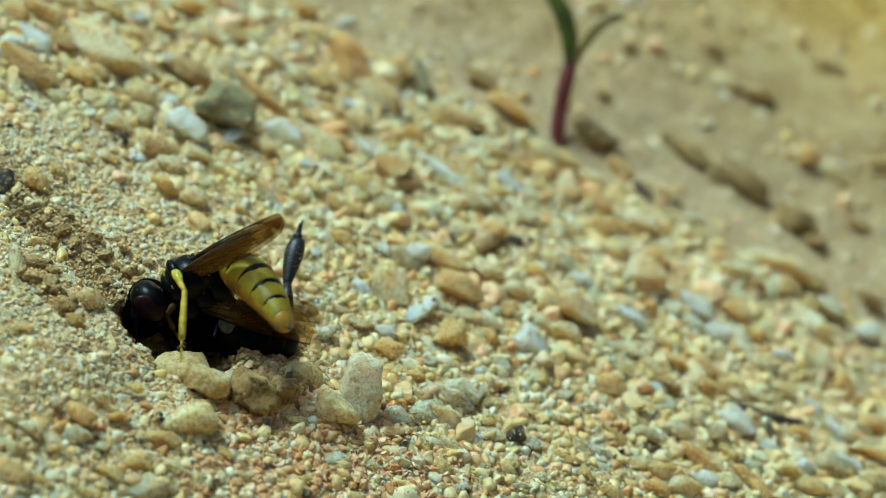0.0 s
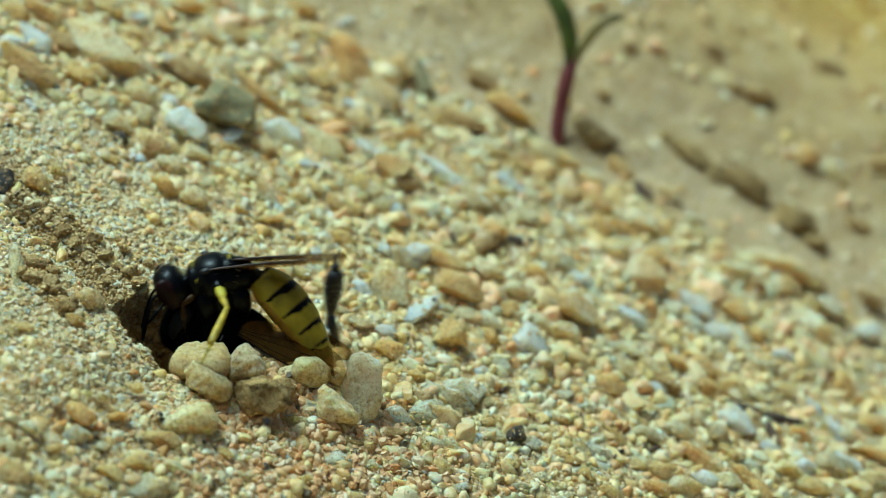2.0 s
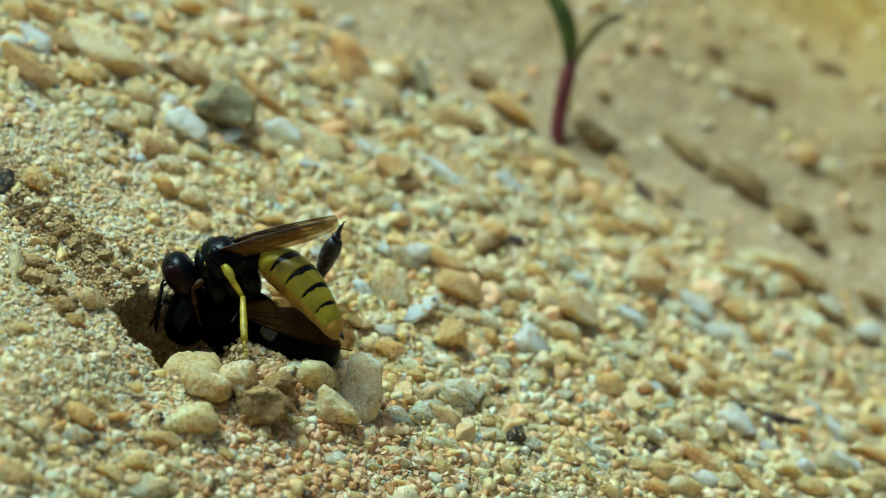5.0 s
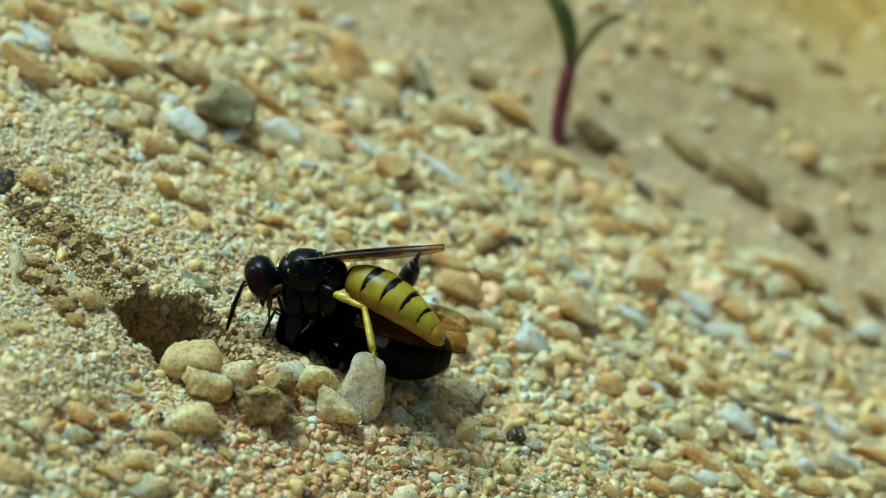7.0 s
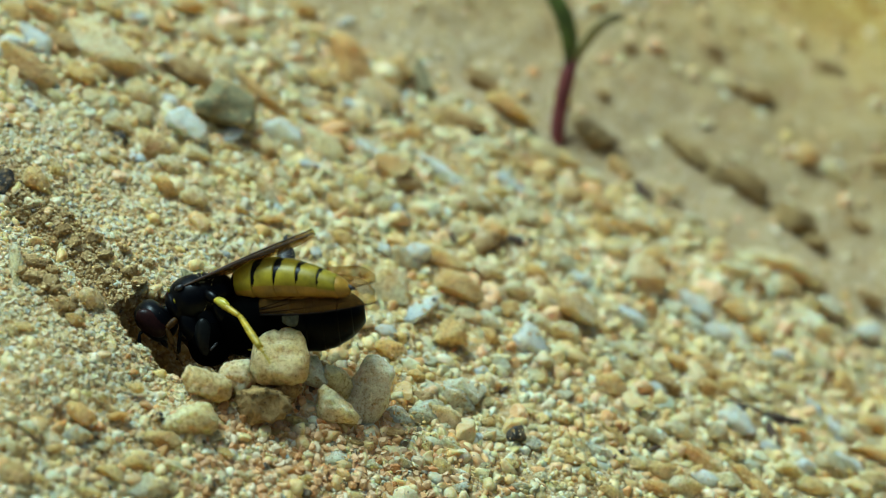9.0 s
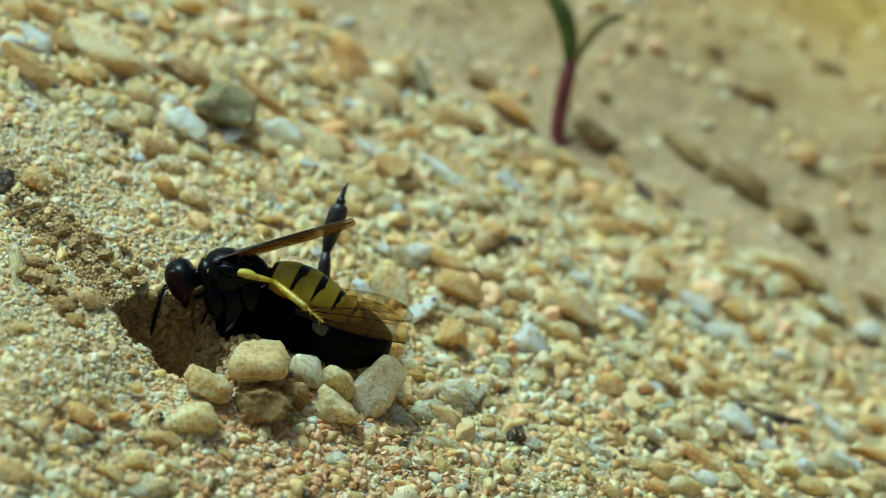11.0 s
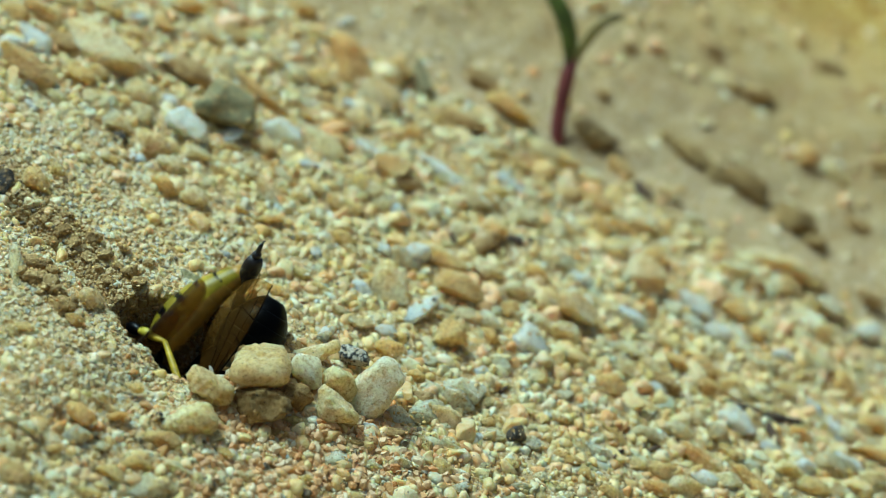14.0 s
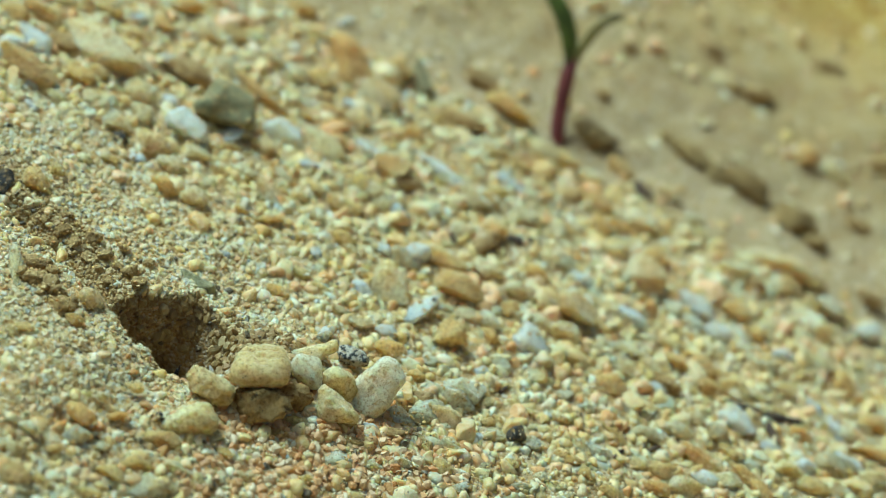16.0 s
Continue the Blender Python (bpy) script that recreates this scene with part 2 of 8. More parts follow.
STONES = {
    "white": stone_material("white_quartz", (0.88, 0.81, 0.62), (0.95, 0.92, 0.82), 0.25, dust=0.04, milky=0.9),
    "quartz": stone_material("grey_quartz", (0.68, 0.60, 0.36), (0.86, 0.82, 0.64), 0.3, dust=0.10, milky=0.95),
    "pale": stone_material("pale_stone", (0.78, 0.54, 0.20), (0.92, 0.80, 0.52), 0.36, dust=0.08, milky=0.9),
    "tan": stone_material("tan_stone", (0.62, 0.37, 0.09), (0.84, 0.63, 0.27), 0.4, dust=0.10, milky=0.85),
    "orange": stone_material("orange_stone", (0.68, 0.37, 0.08), (0.82, 0.56, 0.21), 0.4, dust=0.12, milky=0.85),
    "brown": stone_material("brown_stone", (0.40, 0.25, 0.07), (0.58, 0.40, 0.15), 0.6),
    "grey": stone_material("grey_stone", (0.52, 0.47, 0.27), (0.68, 0.63, 0.42), 0.5, speck=0.015, milky=0.6),
    "green": stone_material("grey_green_stone", (0.21, 0.20, 0.085), (0.38, 0.36, 0.19), 0.6, dust=0.2),
    "clod": stone_material("soil_clod", (0.30, 0.195, 0.06), (0.66, 0.48, 0.19), 0.8, speck=0.06, dust=0.16),
    "crumb": stone_material("pitted_soil_lump", (0.20, 0.12, 0.03), (0.60, 0.42, 0.14), 0.8, speck=0.06, dust=0.14),
    "speckled": stone_material("speckled_tan_stone", (0.74, 0.57, 0.22), (0.88, 0.79, 0.46), 0.3, speck=0.025, dust=0.1, milky=0.9),
    # dark soil brown; most lumps of it stand for the hollow's shade
    "earth_shade": stone_material("dark_soil_and_shade", (0.32, 0.215, 0.07), (0.47, 0.34, 0.13), 0.9, dust=0.1),
    "dark": stone_material("black_mineral", (0.012, 0.011, 0.012), (0.05, 0.045, 0.05), 0.4, dust=0.1),
    "granite": stone_material("speckled_granite", (0.44, 0.42, 0.34), (0.76, 0.74, 0.66), 0.5, speck=0.3, speck_colour=(0.02, 0.02, 0.02), dust=0.1),
    "olive": stone_material("grey_olive_stone", (0.34, 0.33, 0.16), (0.48, 0.47, 0.28), 0.35, dust=0.06, milky=0.5),
    "twig": stone_material("dry_dark_twig", (0.05, 0.03, 0.03), (0.14, 0.09, 0.07), 0.8, dust=0.1),
}
BLACK = shell_material("black_cuticle", (0.0016, 0.0016, 0.0022), 0.30, 0.4, spec=0.13)
FUZZ = shell_material("black_hair", (0.0012, 0.0012, 0.0012), 0.8, 0.4, spec=0.01)
YELLOW = shell_material("yellow_cuticle", (0.30, 0.232, 0.007), 0.4, 0.6, 620, spec=0.3)
AMBER_YELLOW = shell_material("amber_cuticle", (0.34, 0.19, 0.014), 0.36, 0.45, 800)
LEGYELLOW = shell_material("yellow_leg", (0.46, 0.33, 0.015), 0.4, 0.5, 2200)
AMBER_LEG = shell_material("amber_brown_leg", (0.06, 0.028, 0.003), 0.5, 0.5, 2200, spec=0.15)
LIME = shell_material("lime_yellow_leg", (0.52, 0.44, 0.035), 0.35, 0.3, 1500)
EYE_RED = shell_material("compound_eye", (0.016, 0.005, 0.004), 0.3, 0.4, 5000, spec=0.12)
EYE_GREY = shell_material("bee_eye", (0.008, 0.008, 0.007), 0.4, 0.4, 5000, spec=0.15)
BEE_BLACK = shell_material("bee_cuticle", (0.0012, 0.0012, 0.0012), 0.36, 0.4, spec=0.06)
PALE_GREY = shell_material("pale_grey_plate", (0.07, 0.076, 0.05), 0.6, 0.8, 2600)
LEG_DARK = shell_material("dark_brown_leg", (0.014, 0.010, 0.010), 0.45, 0.5, 3500)
PALE_HAIR = shell_material("pale_hair", (0.42, 0.36, 0.2), 0.7, 0.3)
AMBER = wing_material("amber_wing", (0.27, 0.145, 0.03), 0.66)
SMOKE = wing_material("smoky_wing", (0.20, 0.105, 0.016), 0.80)
BEE_VEIN = shell_material("dark_wing_vein", (0.006, 0.004, 0.003), 0.7, 0.3, spec=0.05)
VEIN = shell_material("wing_vein", (0.05, 0.025, 0.012), 0.5, 0.3)
STEM = shell_material("red_stem", (0.16, 0.035, 0.03), 0.45, 0.35, 700, bump=0.2)
LEAF = shell_material("green_leaf", (0.10, 0.12, 0.012), 0.45, 0.6, 400, bump=0.2)
OLIVE_LEAF = shell_material("olive_leaf", (0.22, 0.18, 0.045), 0.45, 0.5, 400, bump=0.2)


# ---- mesh helpers ----
def mesh_ob(name, verts, faces, mat, parent=None, label="", smooth=True):
    me = bpy.data.meshes.new(name)
    me.from_pydata([tuple(v) for v in verts], [], [tuple(f) for f in faces])
    for one in (mat if isinstance(mat, (list, tuple)) else [mat]):
        me.materials.append(one)
    if smooth:
        me.polygons.foreach_set("use_smooth", [True] * len(me.polygons))
    me.update()
    ob = new(name, me)
    ob.parent = parent
    if label:
        ob["label"] = label
    return ob


def ico(level):
    bm = bmesh.new()
    bmesh.ops.create_icosphere(bm, subdivisions=level, radius=1.0)
    v = np.array([x.co[:] for x in bm.verts])
    f = np.array([[x.index for x in p.verts] for p in bm.faces])
    bm.free()
    return v, f


ICO = {k: ico(k) for k in (1, 2, 3, 4)}


def lumpy(v, rng, planes=9, cut=0.72, rough=0.05):
    """A rounded stone: a ball cut by soft planes and made uneven."""
    v = v.copy()
    for _ in range(planes):
        m = rng.normal(size=3)
        m /= np.linalg.norm(m)
        over = v @ m - rng.uniform(cut, 0.97)
        v -= np.outer(np.where(over > 0, over, 0), m)
    for low, high, share in ((1.5, 3.5, 1.0), (3.5, 7.0, 0.6), (8.0, 14.0, 0.22)):
        for _ in range(3):
            a, p = rng.uniform(low, high, 3), rng.uniform(0, 6.28, 3)
            v *= (1 + rough * share * np.prod(np.sin(v * a + p), axis=1))[:, None]
    return v


def tube_data(points, radii, sides=10, flat=1.0):
    """A tapered tube along points; flat squeezes it sideways."""
    pts = [Vector(p) for p in points]
    verts, faces = [], []
    side = None
    for k, p in enumerate(pts):
        way = (pts[min(k + 1, len(pts) - 1)] - pts[max(k - 1, 0)]).normalized()
        if side is None:
            side = way.orthogonal().normalized()
        side = (side - way * side.dot(way)).normalized()
        up = way.cross(side)
        for j in range(sides):
            a = 2 * math.pi * j / sides
            verts.append(p + side * (math.cos(a) * radii[k]) + up * (math.sin(a) * radii[k] * flat))
    for k in range(len(pts) - 1):
        for j in range(sides):
            q = (j + 1) % sides
            faces.append((k * sides + j, k * sides + q, (k + 1) * sides + q, (k + 1) * sides + j))
    faces.append(tuple(range(sides))[::-1])
    faces.append(tuple(range((len(pts) - 1) * sides, len(pts) * sides)))
    return verts, faces


def tube(name, points, radii, mat, parent, label="", sides=10, flat=1.0):
    v, f = tube_data([Vector(p) * MM for p in points], [r * MM for r in radii], sides, flat)
    return mesh_ob(name, v, f, mat, parent, label)


def lathe_data(rings, sides=28):
    """rings: (x, half width, half height, rise) in mm, closed at both ends."""
    verts, faces = [], []
    for x, w, h, z in rings:
        for j in range(sides):
            a = 2 * math.pi * j / sides
            verts.append((x * MM, math.cos(a) * w * MM, (math.sin(a) * h + z) * MM))
    for k in range(len(rings) - 1):
        for j in range(sides):
            q = (j + 1) % sides
            faces.append((k * sides + j, (k + 1) * sides + j, (k + 1) * sides + q, k * sides + q))
    faces.append(tuple(range(sides)))
    faces.append(tuple(range((len(rings) - 1) * sides, len(rings) * sides))[::-1])
    return verts, faces


def body_rings(x0, x1, w, h, z=0.0, count=14, lean=1.0, arch=0.0):
    """Rings of an egg-shaped body from x0 to x1."""
    out = []
    for k in range(count + 1):
        u = k / count
        r = max(0.02, math.sin(math.pi * u ** lean)) ** 0.6
        out.append((x0 + (x1 - x0) * (0.5 - 0.5 * math.cos(math.pi * u)), w * r, h * r, z + arch * math.sin(math.pi * u)))
    return out


def egg(name, parent, mat, at, size, label="", seed=1, rough=0.03, level=3):
    rng = np.random.default_rng(seed)
    v, f = ICO[level]
    v = lumpy(v, rng, 3, 0.9, rough) * np.array(size) * MM + np.array(at) * MM
    return mesh_ob(name, v, f, mat, parent, label)


def hair_coat(name, parent, mat, at, size, count, length, seed, label=""):
    """Short bristles standing out of an egg-shaped body."""
    rng = np.random.default_rng(seed)
    d = rng.normal(size=(count, 3))
    d /= np.linalg.norm(d, axis=1)[:, None]
    verts, faces = [], []
    for q in d:
        base = (np.array(at) + q * np.array(size) * 0.97) * MM
        out = q + rng.normal(size=3) * 0.35
        tip = base + out / np.linalg.norm(out) * length * rng.uniform(0.5, 1.1) * MM
        w = np.cross(q, rng.normal(size=3))
        w = w / np.linalg.norm(w) * 0.022 * MM
        w2 = np.cross(q, w)
        k = len(verts)
        verts += [base + w, base - w * 0.5 + w2, base - w * 0.5 - w2, tip]
        faces += [(k, k + 1, k + 3), (k + 1, k + 2, k + 3), (k + 2, k, k + 3)]
    return mesh_ob(name, verts, faces, mat, parent, label)


# ---- ground ----
def ground_sheet():
    def lines(dense0, dense1, fine0, fine1, step, fine, reach):
        a = list(np.arange(dense0, fine0, step)) + list(np.arange(fine0, fine1, fine)) + list(np.arange(fine1, dense1, step))
        lo, hi, d = [dense0], [dense1], step
        while hi[-1] < reach:
            d *= 1.45
            lo.append(lo[-1] - d)
            hi.append(hi[-1] + d)
        return np.array(lo[:0:-1] + a + hi) * MM
    s = lines(-34, 36, -21, -2, 0.42, 0.14, 4000)
    t = lines(-42, 56, -25, -9, 0.42, 0.14, 4000)
    S, T = np.meshgrid(s, t, indexing="ij")
    P = surface(S.ravel(), T.ravel())
    a, b = len(s), len(t)
    i, j = np.meshgrid(np.arange(a - 1), np.arange(b - 1), indexing="ij")
    k = (i * b + j).ravel()
    quads = np.stack([k, k + b, k + b + 1, k + 1], axis=1)
    me = bpy.data.meshes.new("ground")
    me.from_pydata(P.tolist(), [], quads.tolist())
    me.polygons.foreach_set("use_smooth", [True] * len(me.polygons))
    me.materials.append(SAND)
    ob = new("ground", me)
    return tagged(ob, "tan sandy bank with a dug burrow entrance", "ground", kind="structure")


ground_sheet()


def scatter(name, label, rng, count, low, high, level, mat, keep, sink=0.25, power=2.0, spot=None, sharp=True):
    """Loose grains lying on the bank, joined in one mesh."""
    shapes = []
    v0, f0 = ICO[level]
    for _ in range(24):
        shapes.append(lumpy(v0, rng, 13, 0.40, 0.05))
    shapes = np.array(shapes)
    X = rng.uniform(-27, 27, count) * MM
    Y = rng.uniform(-16.5, 17.5, count) * MM
    s, t = X * 0.8829 - Y * 0.4695, (X * 0.4695 + Y * 0.8829) * 1.7205
    t = t * (1 + 4.0 * np.clip(t, -0.05, 0.06))
    if spot:
        a, r = rng.uniform(0, 6.2832, count), np.sqrt(rng.uniform(0, 1, count)) * spot[2] * MM
        s, t = spot[0] * MM + r * np.cos(a), spot[1] * MM + r * np.sin(a)
    size = (low + (high - low) * rng.uniform(0, 1, count) ** power) * MM * 0.5
    ok = rng.uniform(0, 1, count) < keep(s / MM, t / MM)
    s, t, size = s[ok], t[ok], size[ok]
    n = len(s)
    P = surface(s, t)
    e = 0.05 * MM
    A, B = surface(s + e, t) - P, surface(s, t + e) - P
    N = np.cross(A, B)
    N /= np.linalg.norm(N, axis=1)[:, None]
    up = N + rng.normal(size=(n, 3)) * 0.35
    up /= np.linalg.norm(up, axis=1)[:, None]
    side = rng.normal(size=(n, 3))
    side -= up * np.sum(side * up, axis=1)[:, None]
    side /= np.linalg.norm(side, axis=1)[:, None]
    M = np.stack([side, np.cross(up, side), up], axis=2)
    stretch = rng.uniform((0.9, 0.75, 0.6), (1.35, 1.1, 1.0), (n, 3))
    V = shapes[rng.integers(0, 24, n)] * (stretch * size[:, None])[:, None, :]
    lift = size * (0.65 - 2 * sink) * rng.uniform(0.0, 1.0, n)
    V = np.einsum("nij,nvj->nvi", M, V) + (P + N * lift[:, None])[:, None, :]
    F = f0[None] + (np.arange(n) * len(v0))[:, None, None]
    me = bpy.data.meshes.new(name)
    me.from_pydata(V.reshape(-1, 3).tolist(), [], F.reshape(-1, 3).tolist())
    me.polygons.foreach_set("use_smooth", [not sharp] * len(me.polygons))
    me.materials.append(mat)
    return tagged(new(name, me), label, "sand", kind="stuff")


def fine_zone(s, t):
    """1 where the bank is fine sand, 0 where it is gravel."""
    a = np.exp(-(((s + 13.5) / 10.5) ** 2 + ((t + 18.0) / 10.5) ** 2) ** 2)
    a = np.maximum(a, 0.9 * np.exp(-(((s + 17.0) / 10.0) ** 2 + ((t + 9.5) / 5.5) ** 2) ** 2))
    return np.maximum(a, 0.45 * np.exp(-(((s + 4.0) / 10.0) ** 2 + ((t + 23.0) / 6.0) ** 2) ** 2))


def crumb_heap(s, t):
    """1 where brown spoil crumbs also darken the ground for the bee's shade."""
    return np.exp(-(((s + 5.2) / 2.6) ** 2 + ((t + 15.4) / 2.3) ** 2) ** 2)


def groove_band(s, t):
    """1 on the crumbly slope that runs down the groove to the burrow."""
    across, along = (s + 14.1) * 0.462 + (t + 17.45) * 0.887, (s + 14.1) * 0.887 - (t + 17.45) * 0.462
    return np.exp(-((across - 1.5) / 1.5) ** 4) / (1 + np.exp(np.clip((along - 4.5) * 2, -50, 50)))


rng = np.random.default_rng(7)
scatter("fine_sand_grains", "fine tan sand grains lying on the bank", rng, 56000, 0.12, 0.36, 1, FINE_GRAINS,
        lambda s, t: np.where(t < 3, 0.62 + 0.2 * fine_zone(s, t), np.where(t < 14, 0.3, 0.0)) * (1 - 0.8 * groove_band(s, t)) * (1 - 0.8 * crumb_heap(s, t)), 0.3)
scatter("caked_sand_grains", "very fine greyish sand caked round the burrow", rng, 30000, 0.2, 0.60, 1, CAKED_GRAINS,
        lambda s, t: np.maximum(np.exp(-(np.hypot(s + 12, t + 19) / 12) ** 4), fine_zone(s, t)) * (1 - 0.9 * groove_band(s, t)) * (1 - 0.85 * crumb_heap(s, t)) * (hole_share(s * MM, t * MM) < 0.02), 0.42, 1.3, (-14.5, -16.5, 18.0))
scatter("sand_grains", "mixed tan and pale sand grains on the bank", rng, 8500, 0.26, 0.66, 2, COARSE_GRAINS,
        lambda s, t: (1 - 0.93 * fine_zone(s, t)) * (1 - 0.8 * crumb_heap(s, t)) * (1 - 0.5 * hole_share(s * MM, t * MM)) * np.where(t > 13, 0.08, 1.0), 0.40, 1.5, None, False)
scatter("coarse_sand_grains", "rounded cream and orange coarse sand on the bank", rng, 16000, 0.45, 1.2, 2, COARSE_GRAINS,
        lambda s, t: (1 - 0.9 * fine_zone(s, t)) * (1 - 0.8 * crumb_heap(s, t)) * (hole_share(s * MM, t * MM) < 0.01) * np.where(t > 13, 0.07, 1.0), 0.54, 1.6, None, False)
scatter("orange_sand_grains", "orange-tan coarse sand lying below the spoil heap", rng, 7000, 0.25, 0.65, 2, ORANGE_SAND,
        lambda s, t: np.exp(-(np.hypot(s - 1.0, (t + 20.5) * 1.3) / 7.5) ** 4), 0.08, 1.6, (1.0, -20.5, 9.5))
scatter("burrow_grains", "brown sand grains lining the burrow mouth, its shade in their colour", rng, 6500, 0.2, 0.75, 2, BURROW_GRAINS,
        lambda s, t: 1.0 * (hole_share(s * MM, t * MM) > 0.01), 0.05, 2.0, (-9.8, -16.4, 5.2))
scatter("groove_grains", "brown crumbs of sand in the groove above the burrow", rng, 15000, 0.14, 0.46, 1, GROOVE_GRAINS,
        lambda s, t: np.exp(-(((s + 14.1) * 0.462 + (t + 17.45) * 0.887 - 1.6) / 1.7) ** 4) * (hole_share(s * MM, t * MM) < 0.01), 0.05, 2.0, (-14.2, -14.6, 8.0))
# brown spoil crumbs whose dark colour also stands for shade under the bee
scatter("thrown_earth", "brown spoil crumbs beside the burrow, dark for shade under the bee", rng, 2600, 0.16, 0.6, 1, BURROW_GRAINS,
        lambda s, t: crumb_heap(s, t) * (hole_share(s * MM, t * MM) < 0.03), 0.1, 2.0, (-5.2, -15.4, 3.6))
scatter("fine_gravel", "small rounded gravel lying on the sandy bank", rng, 2300, 0.7, 2.1, 3, GRAVEL,
        lambda s, t: (1 - fine_zone(s, t)) * (hole_share(s * MM, t * MM) < 0.01) * np.where(t > -5, 1.0, 0.2) * np.where(t > 13, 0.03, 1.0), 0.5, 2.2, None, False)


# ---- pebbles ----
KINDS = {"white": "milky white quartz pebble", "quartz": "greyish quartz chip", "pale": "pale cream pebble", "tan": "tan rounded pebble",
         "orange": "orange-brown pebble", "brown": "brown pebble", "grey": "grey speckled stone chip", "green": "grey-green lichen-dull stone",
         "clod": "crumbly brown lump of caked soil", "crumb": "pitted golden-brown lump of caked sand", "earth_shade": "dark brown lump of soil and painted shade", "dark": "black glassy mineral grain",
         "granite": "black and white speckled granite grain", "speckled": "tan stone flecked with black", "olive": "smooth grey-olive stone"}
count = 0
STUCK = []


def pebble(kind, x, y, z, long, wide, deep, turn=(0, 0, 0), where="half sunk in the sandy bank", angular=False):
    """A stone of that size (mm) with its middle at x, y, z (mm)."""
    global count
    count += 1
    r = np.random.default_rng(100 + count)
    v, f = ICO[3 if long < 2.4 else 4]
    v = lumpy(v, r, 17 if angular else 15, 0.38 if angular else 0.46, 0.045 if angular else 0.07)
    if kind in ("clod", "crumb", "earth_shade", "granite"):
        v = v * (1 + r.normal(size=(len(v), 1)) * (0.08 if kind in ("clod", "crumb", "granite") else 0.055))
    v = v / (np.abs(v).max(axis=0)) * np.array((long, wide, deep)) * 0.5 * MM
    name = {"clod": "soil_clod", "crumb": "soil_clod", "earth_shade": "soil_clod", "dark": "mineral_grain", "granite": "granite_grain"}.get(kind, "pebble")
    ob = mesh_ob(name, v, f, STONES[kind])
    at = pose(x * MM, y * MM, z * MM, *turn)
    ob.matrix_world = at
    if where == "half sunk in the sandy bank" and y < 12:
        for k in r.integers(0, len(v), int(10 + 9 * long * wide)):
            q = at @ Vector(v[k])
            if (q - at.translation).z > -0.2 * wide * MM:
                STUCK.append(tuple(q))
    return tagged(ob, KINDS[kind] + " " + where, "stone", group="pebbles on the bank")


pebble("tan", -21.65, 2.30, 9.87, 4.19, 1.93, 1.70, (-4, 29, -30))
pebble("white", -21.13, 4.49, 9.91, 3.09, 1.46, 1.29, (-6, 31, -36))
pebble("white", -22.44, 3.15, 10.42, 1.94, 1.62, 1.42, (1, 25, -17))
pebble("brown", -19.64, 5.68, 9.21, 1.97, 1.38, 1.21, (6, 20, -6))
pebble("pale", -17.54, 5.28, 8.85, 5.41, 2.46, 2.16, (-6, 31, -36))
pebble("tan", -20.94, 7.37, 10.14, 2.97, 1.15, 1.02, (-1, 27, -23))
pebble("orange", -15.08, 10.34, 7.99, 1.68, 1.18, 1.03, (-4, 29, -30))
pebble("tan", -17.74, 9.80, 9.11, 2.00, 1.00, 0.88, (6, 20, -6))
pebble("brown", -13.22, 6.64, 6.98, 3.15, 1.72, 1.52, (1, 25, -17))
pebble("pale", -11.51, 8.15, 6.37, 2.34, 1.00, 0.88, (-9, 32, -42))
pebble("orange", -9.83, 7.34, 5.43, 5.17, 1.07, 0.94, (-5, 30, -32))
pebble("green", -11.54, 4.07, 6.29, 3.61, 2.76, 2.42, (8, 17, -0))
pebble("white", -13.25, 1.92, 6.36, 2.60, 2.27, 2.00, (1, 25, -17))
pebble("tan", -19.13, 3.03, 8.84, 1.95, 1.46, 1.28, (6, 20, -6))
pebble("tan", -17.89, 3.84, 8.42, 1.47, 0.81, 0.72, (6, 20, -6))
pebble("pale", -16.92, 0.34, 7.43, 1.99, 1.45, 1.27, (-4, 29, -30))
pebble("dark", -16.58, -0.54, 6.90, 1.09, 0.83, 0.73, (14, 8, 14))
pebble("pale", -15.00, -0.41, 6.51, 2.41, 1.61, 1.41, (6, 20, -6))
pebble("pale", -12.89, 0.27, 5.64, 1.94, 1.29, 1.14, (6, 20, -6))
pebble("white", -11.12, 2.81, 5.28, 1.80, 0.98, 0.86, (20, -3, 32))
pebble("white", -8.54, 4.75, 4.41, 3.14, 1.65, 1.45, (-4, 29, -30))
pebble("orange", -11.37, 1.86, 5.05, 1.63, 0.52, 0.46, (12, 11, 10))
pebble("pale", -9.35, 2.86, 4.51, 2.03, 1.15, 1.01, (6, 20, -6))
pebble("orange", -17.00, -2.63, 6.78, 1.27, 0.64, 0.56, (4, 22, -11))
pebble("orange", -14.25, -3.40, 5.73, 1.97, 1.21, 1.06, (4, 22, -11))
pebble("tan", -20.47, -6.49, 7.70, 2.18, 1.31, 1.15, (-4, 29, -30))
pebble("dark", -21.95, -7.05, 7.85, 1.40, 1.71, 1.51, (14, 8, 14))
pebble("pale", -20.55, -14.55, 7.16, 2.99, 1.02, 0.89, (-20, 33, -74))
pebble("pale", -16.96, -15.02, 5.85, 1.38, 1.08, 0.95, (-4, 29, -30))
pebble("orange", -17.60, -16.62, 5.61, 1.25, 0.71, 0.63, (1, 25, -17))
pebble("orange", -19.76, -17.93, 6.03, 1.33, 0.59, 0.52, (6, 20, -6))
pebble("pale", -12.67, -3.64, 5.14, 1.59, 1.11, 0.98, (6, 20, -6))
pebble("pale", -9.22, -0.72, 3.84, 2.52, 1.10, 0.97, (-13, 33, -53))
pebble("orange", -10.42, -3.06, 4.08, 0.96, 0.64, 0.56, (1, 25, -17))
pebble("orange", -8.85, -2.77, 3.38, 1.99, 0.64, 0.56, (12, 11, 10))
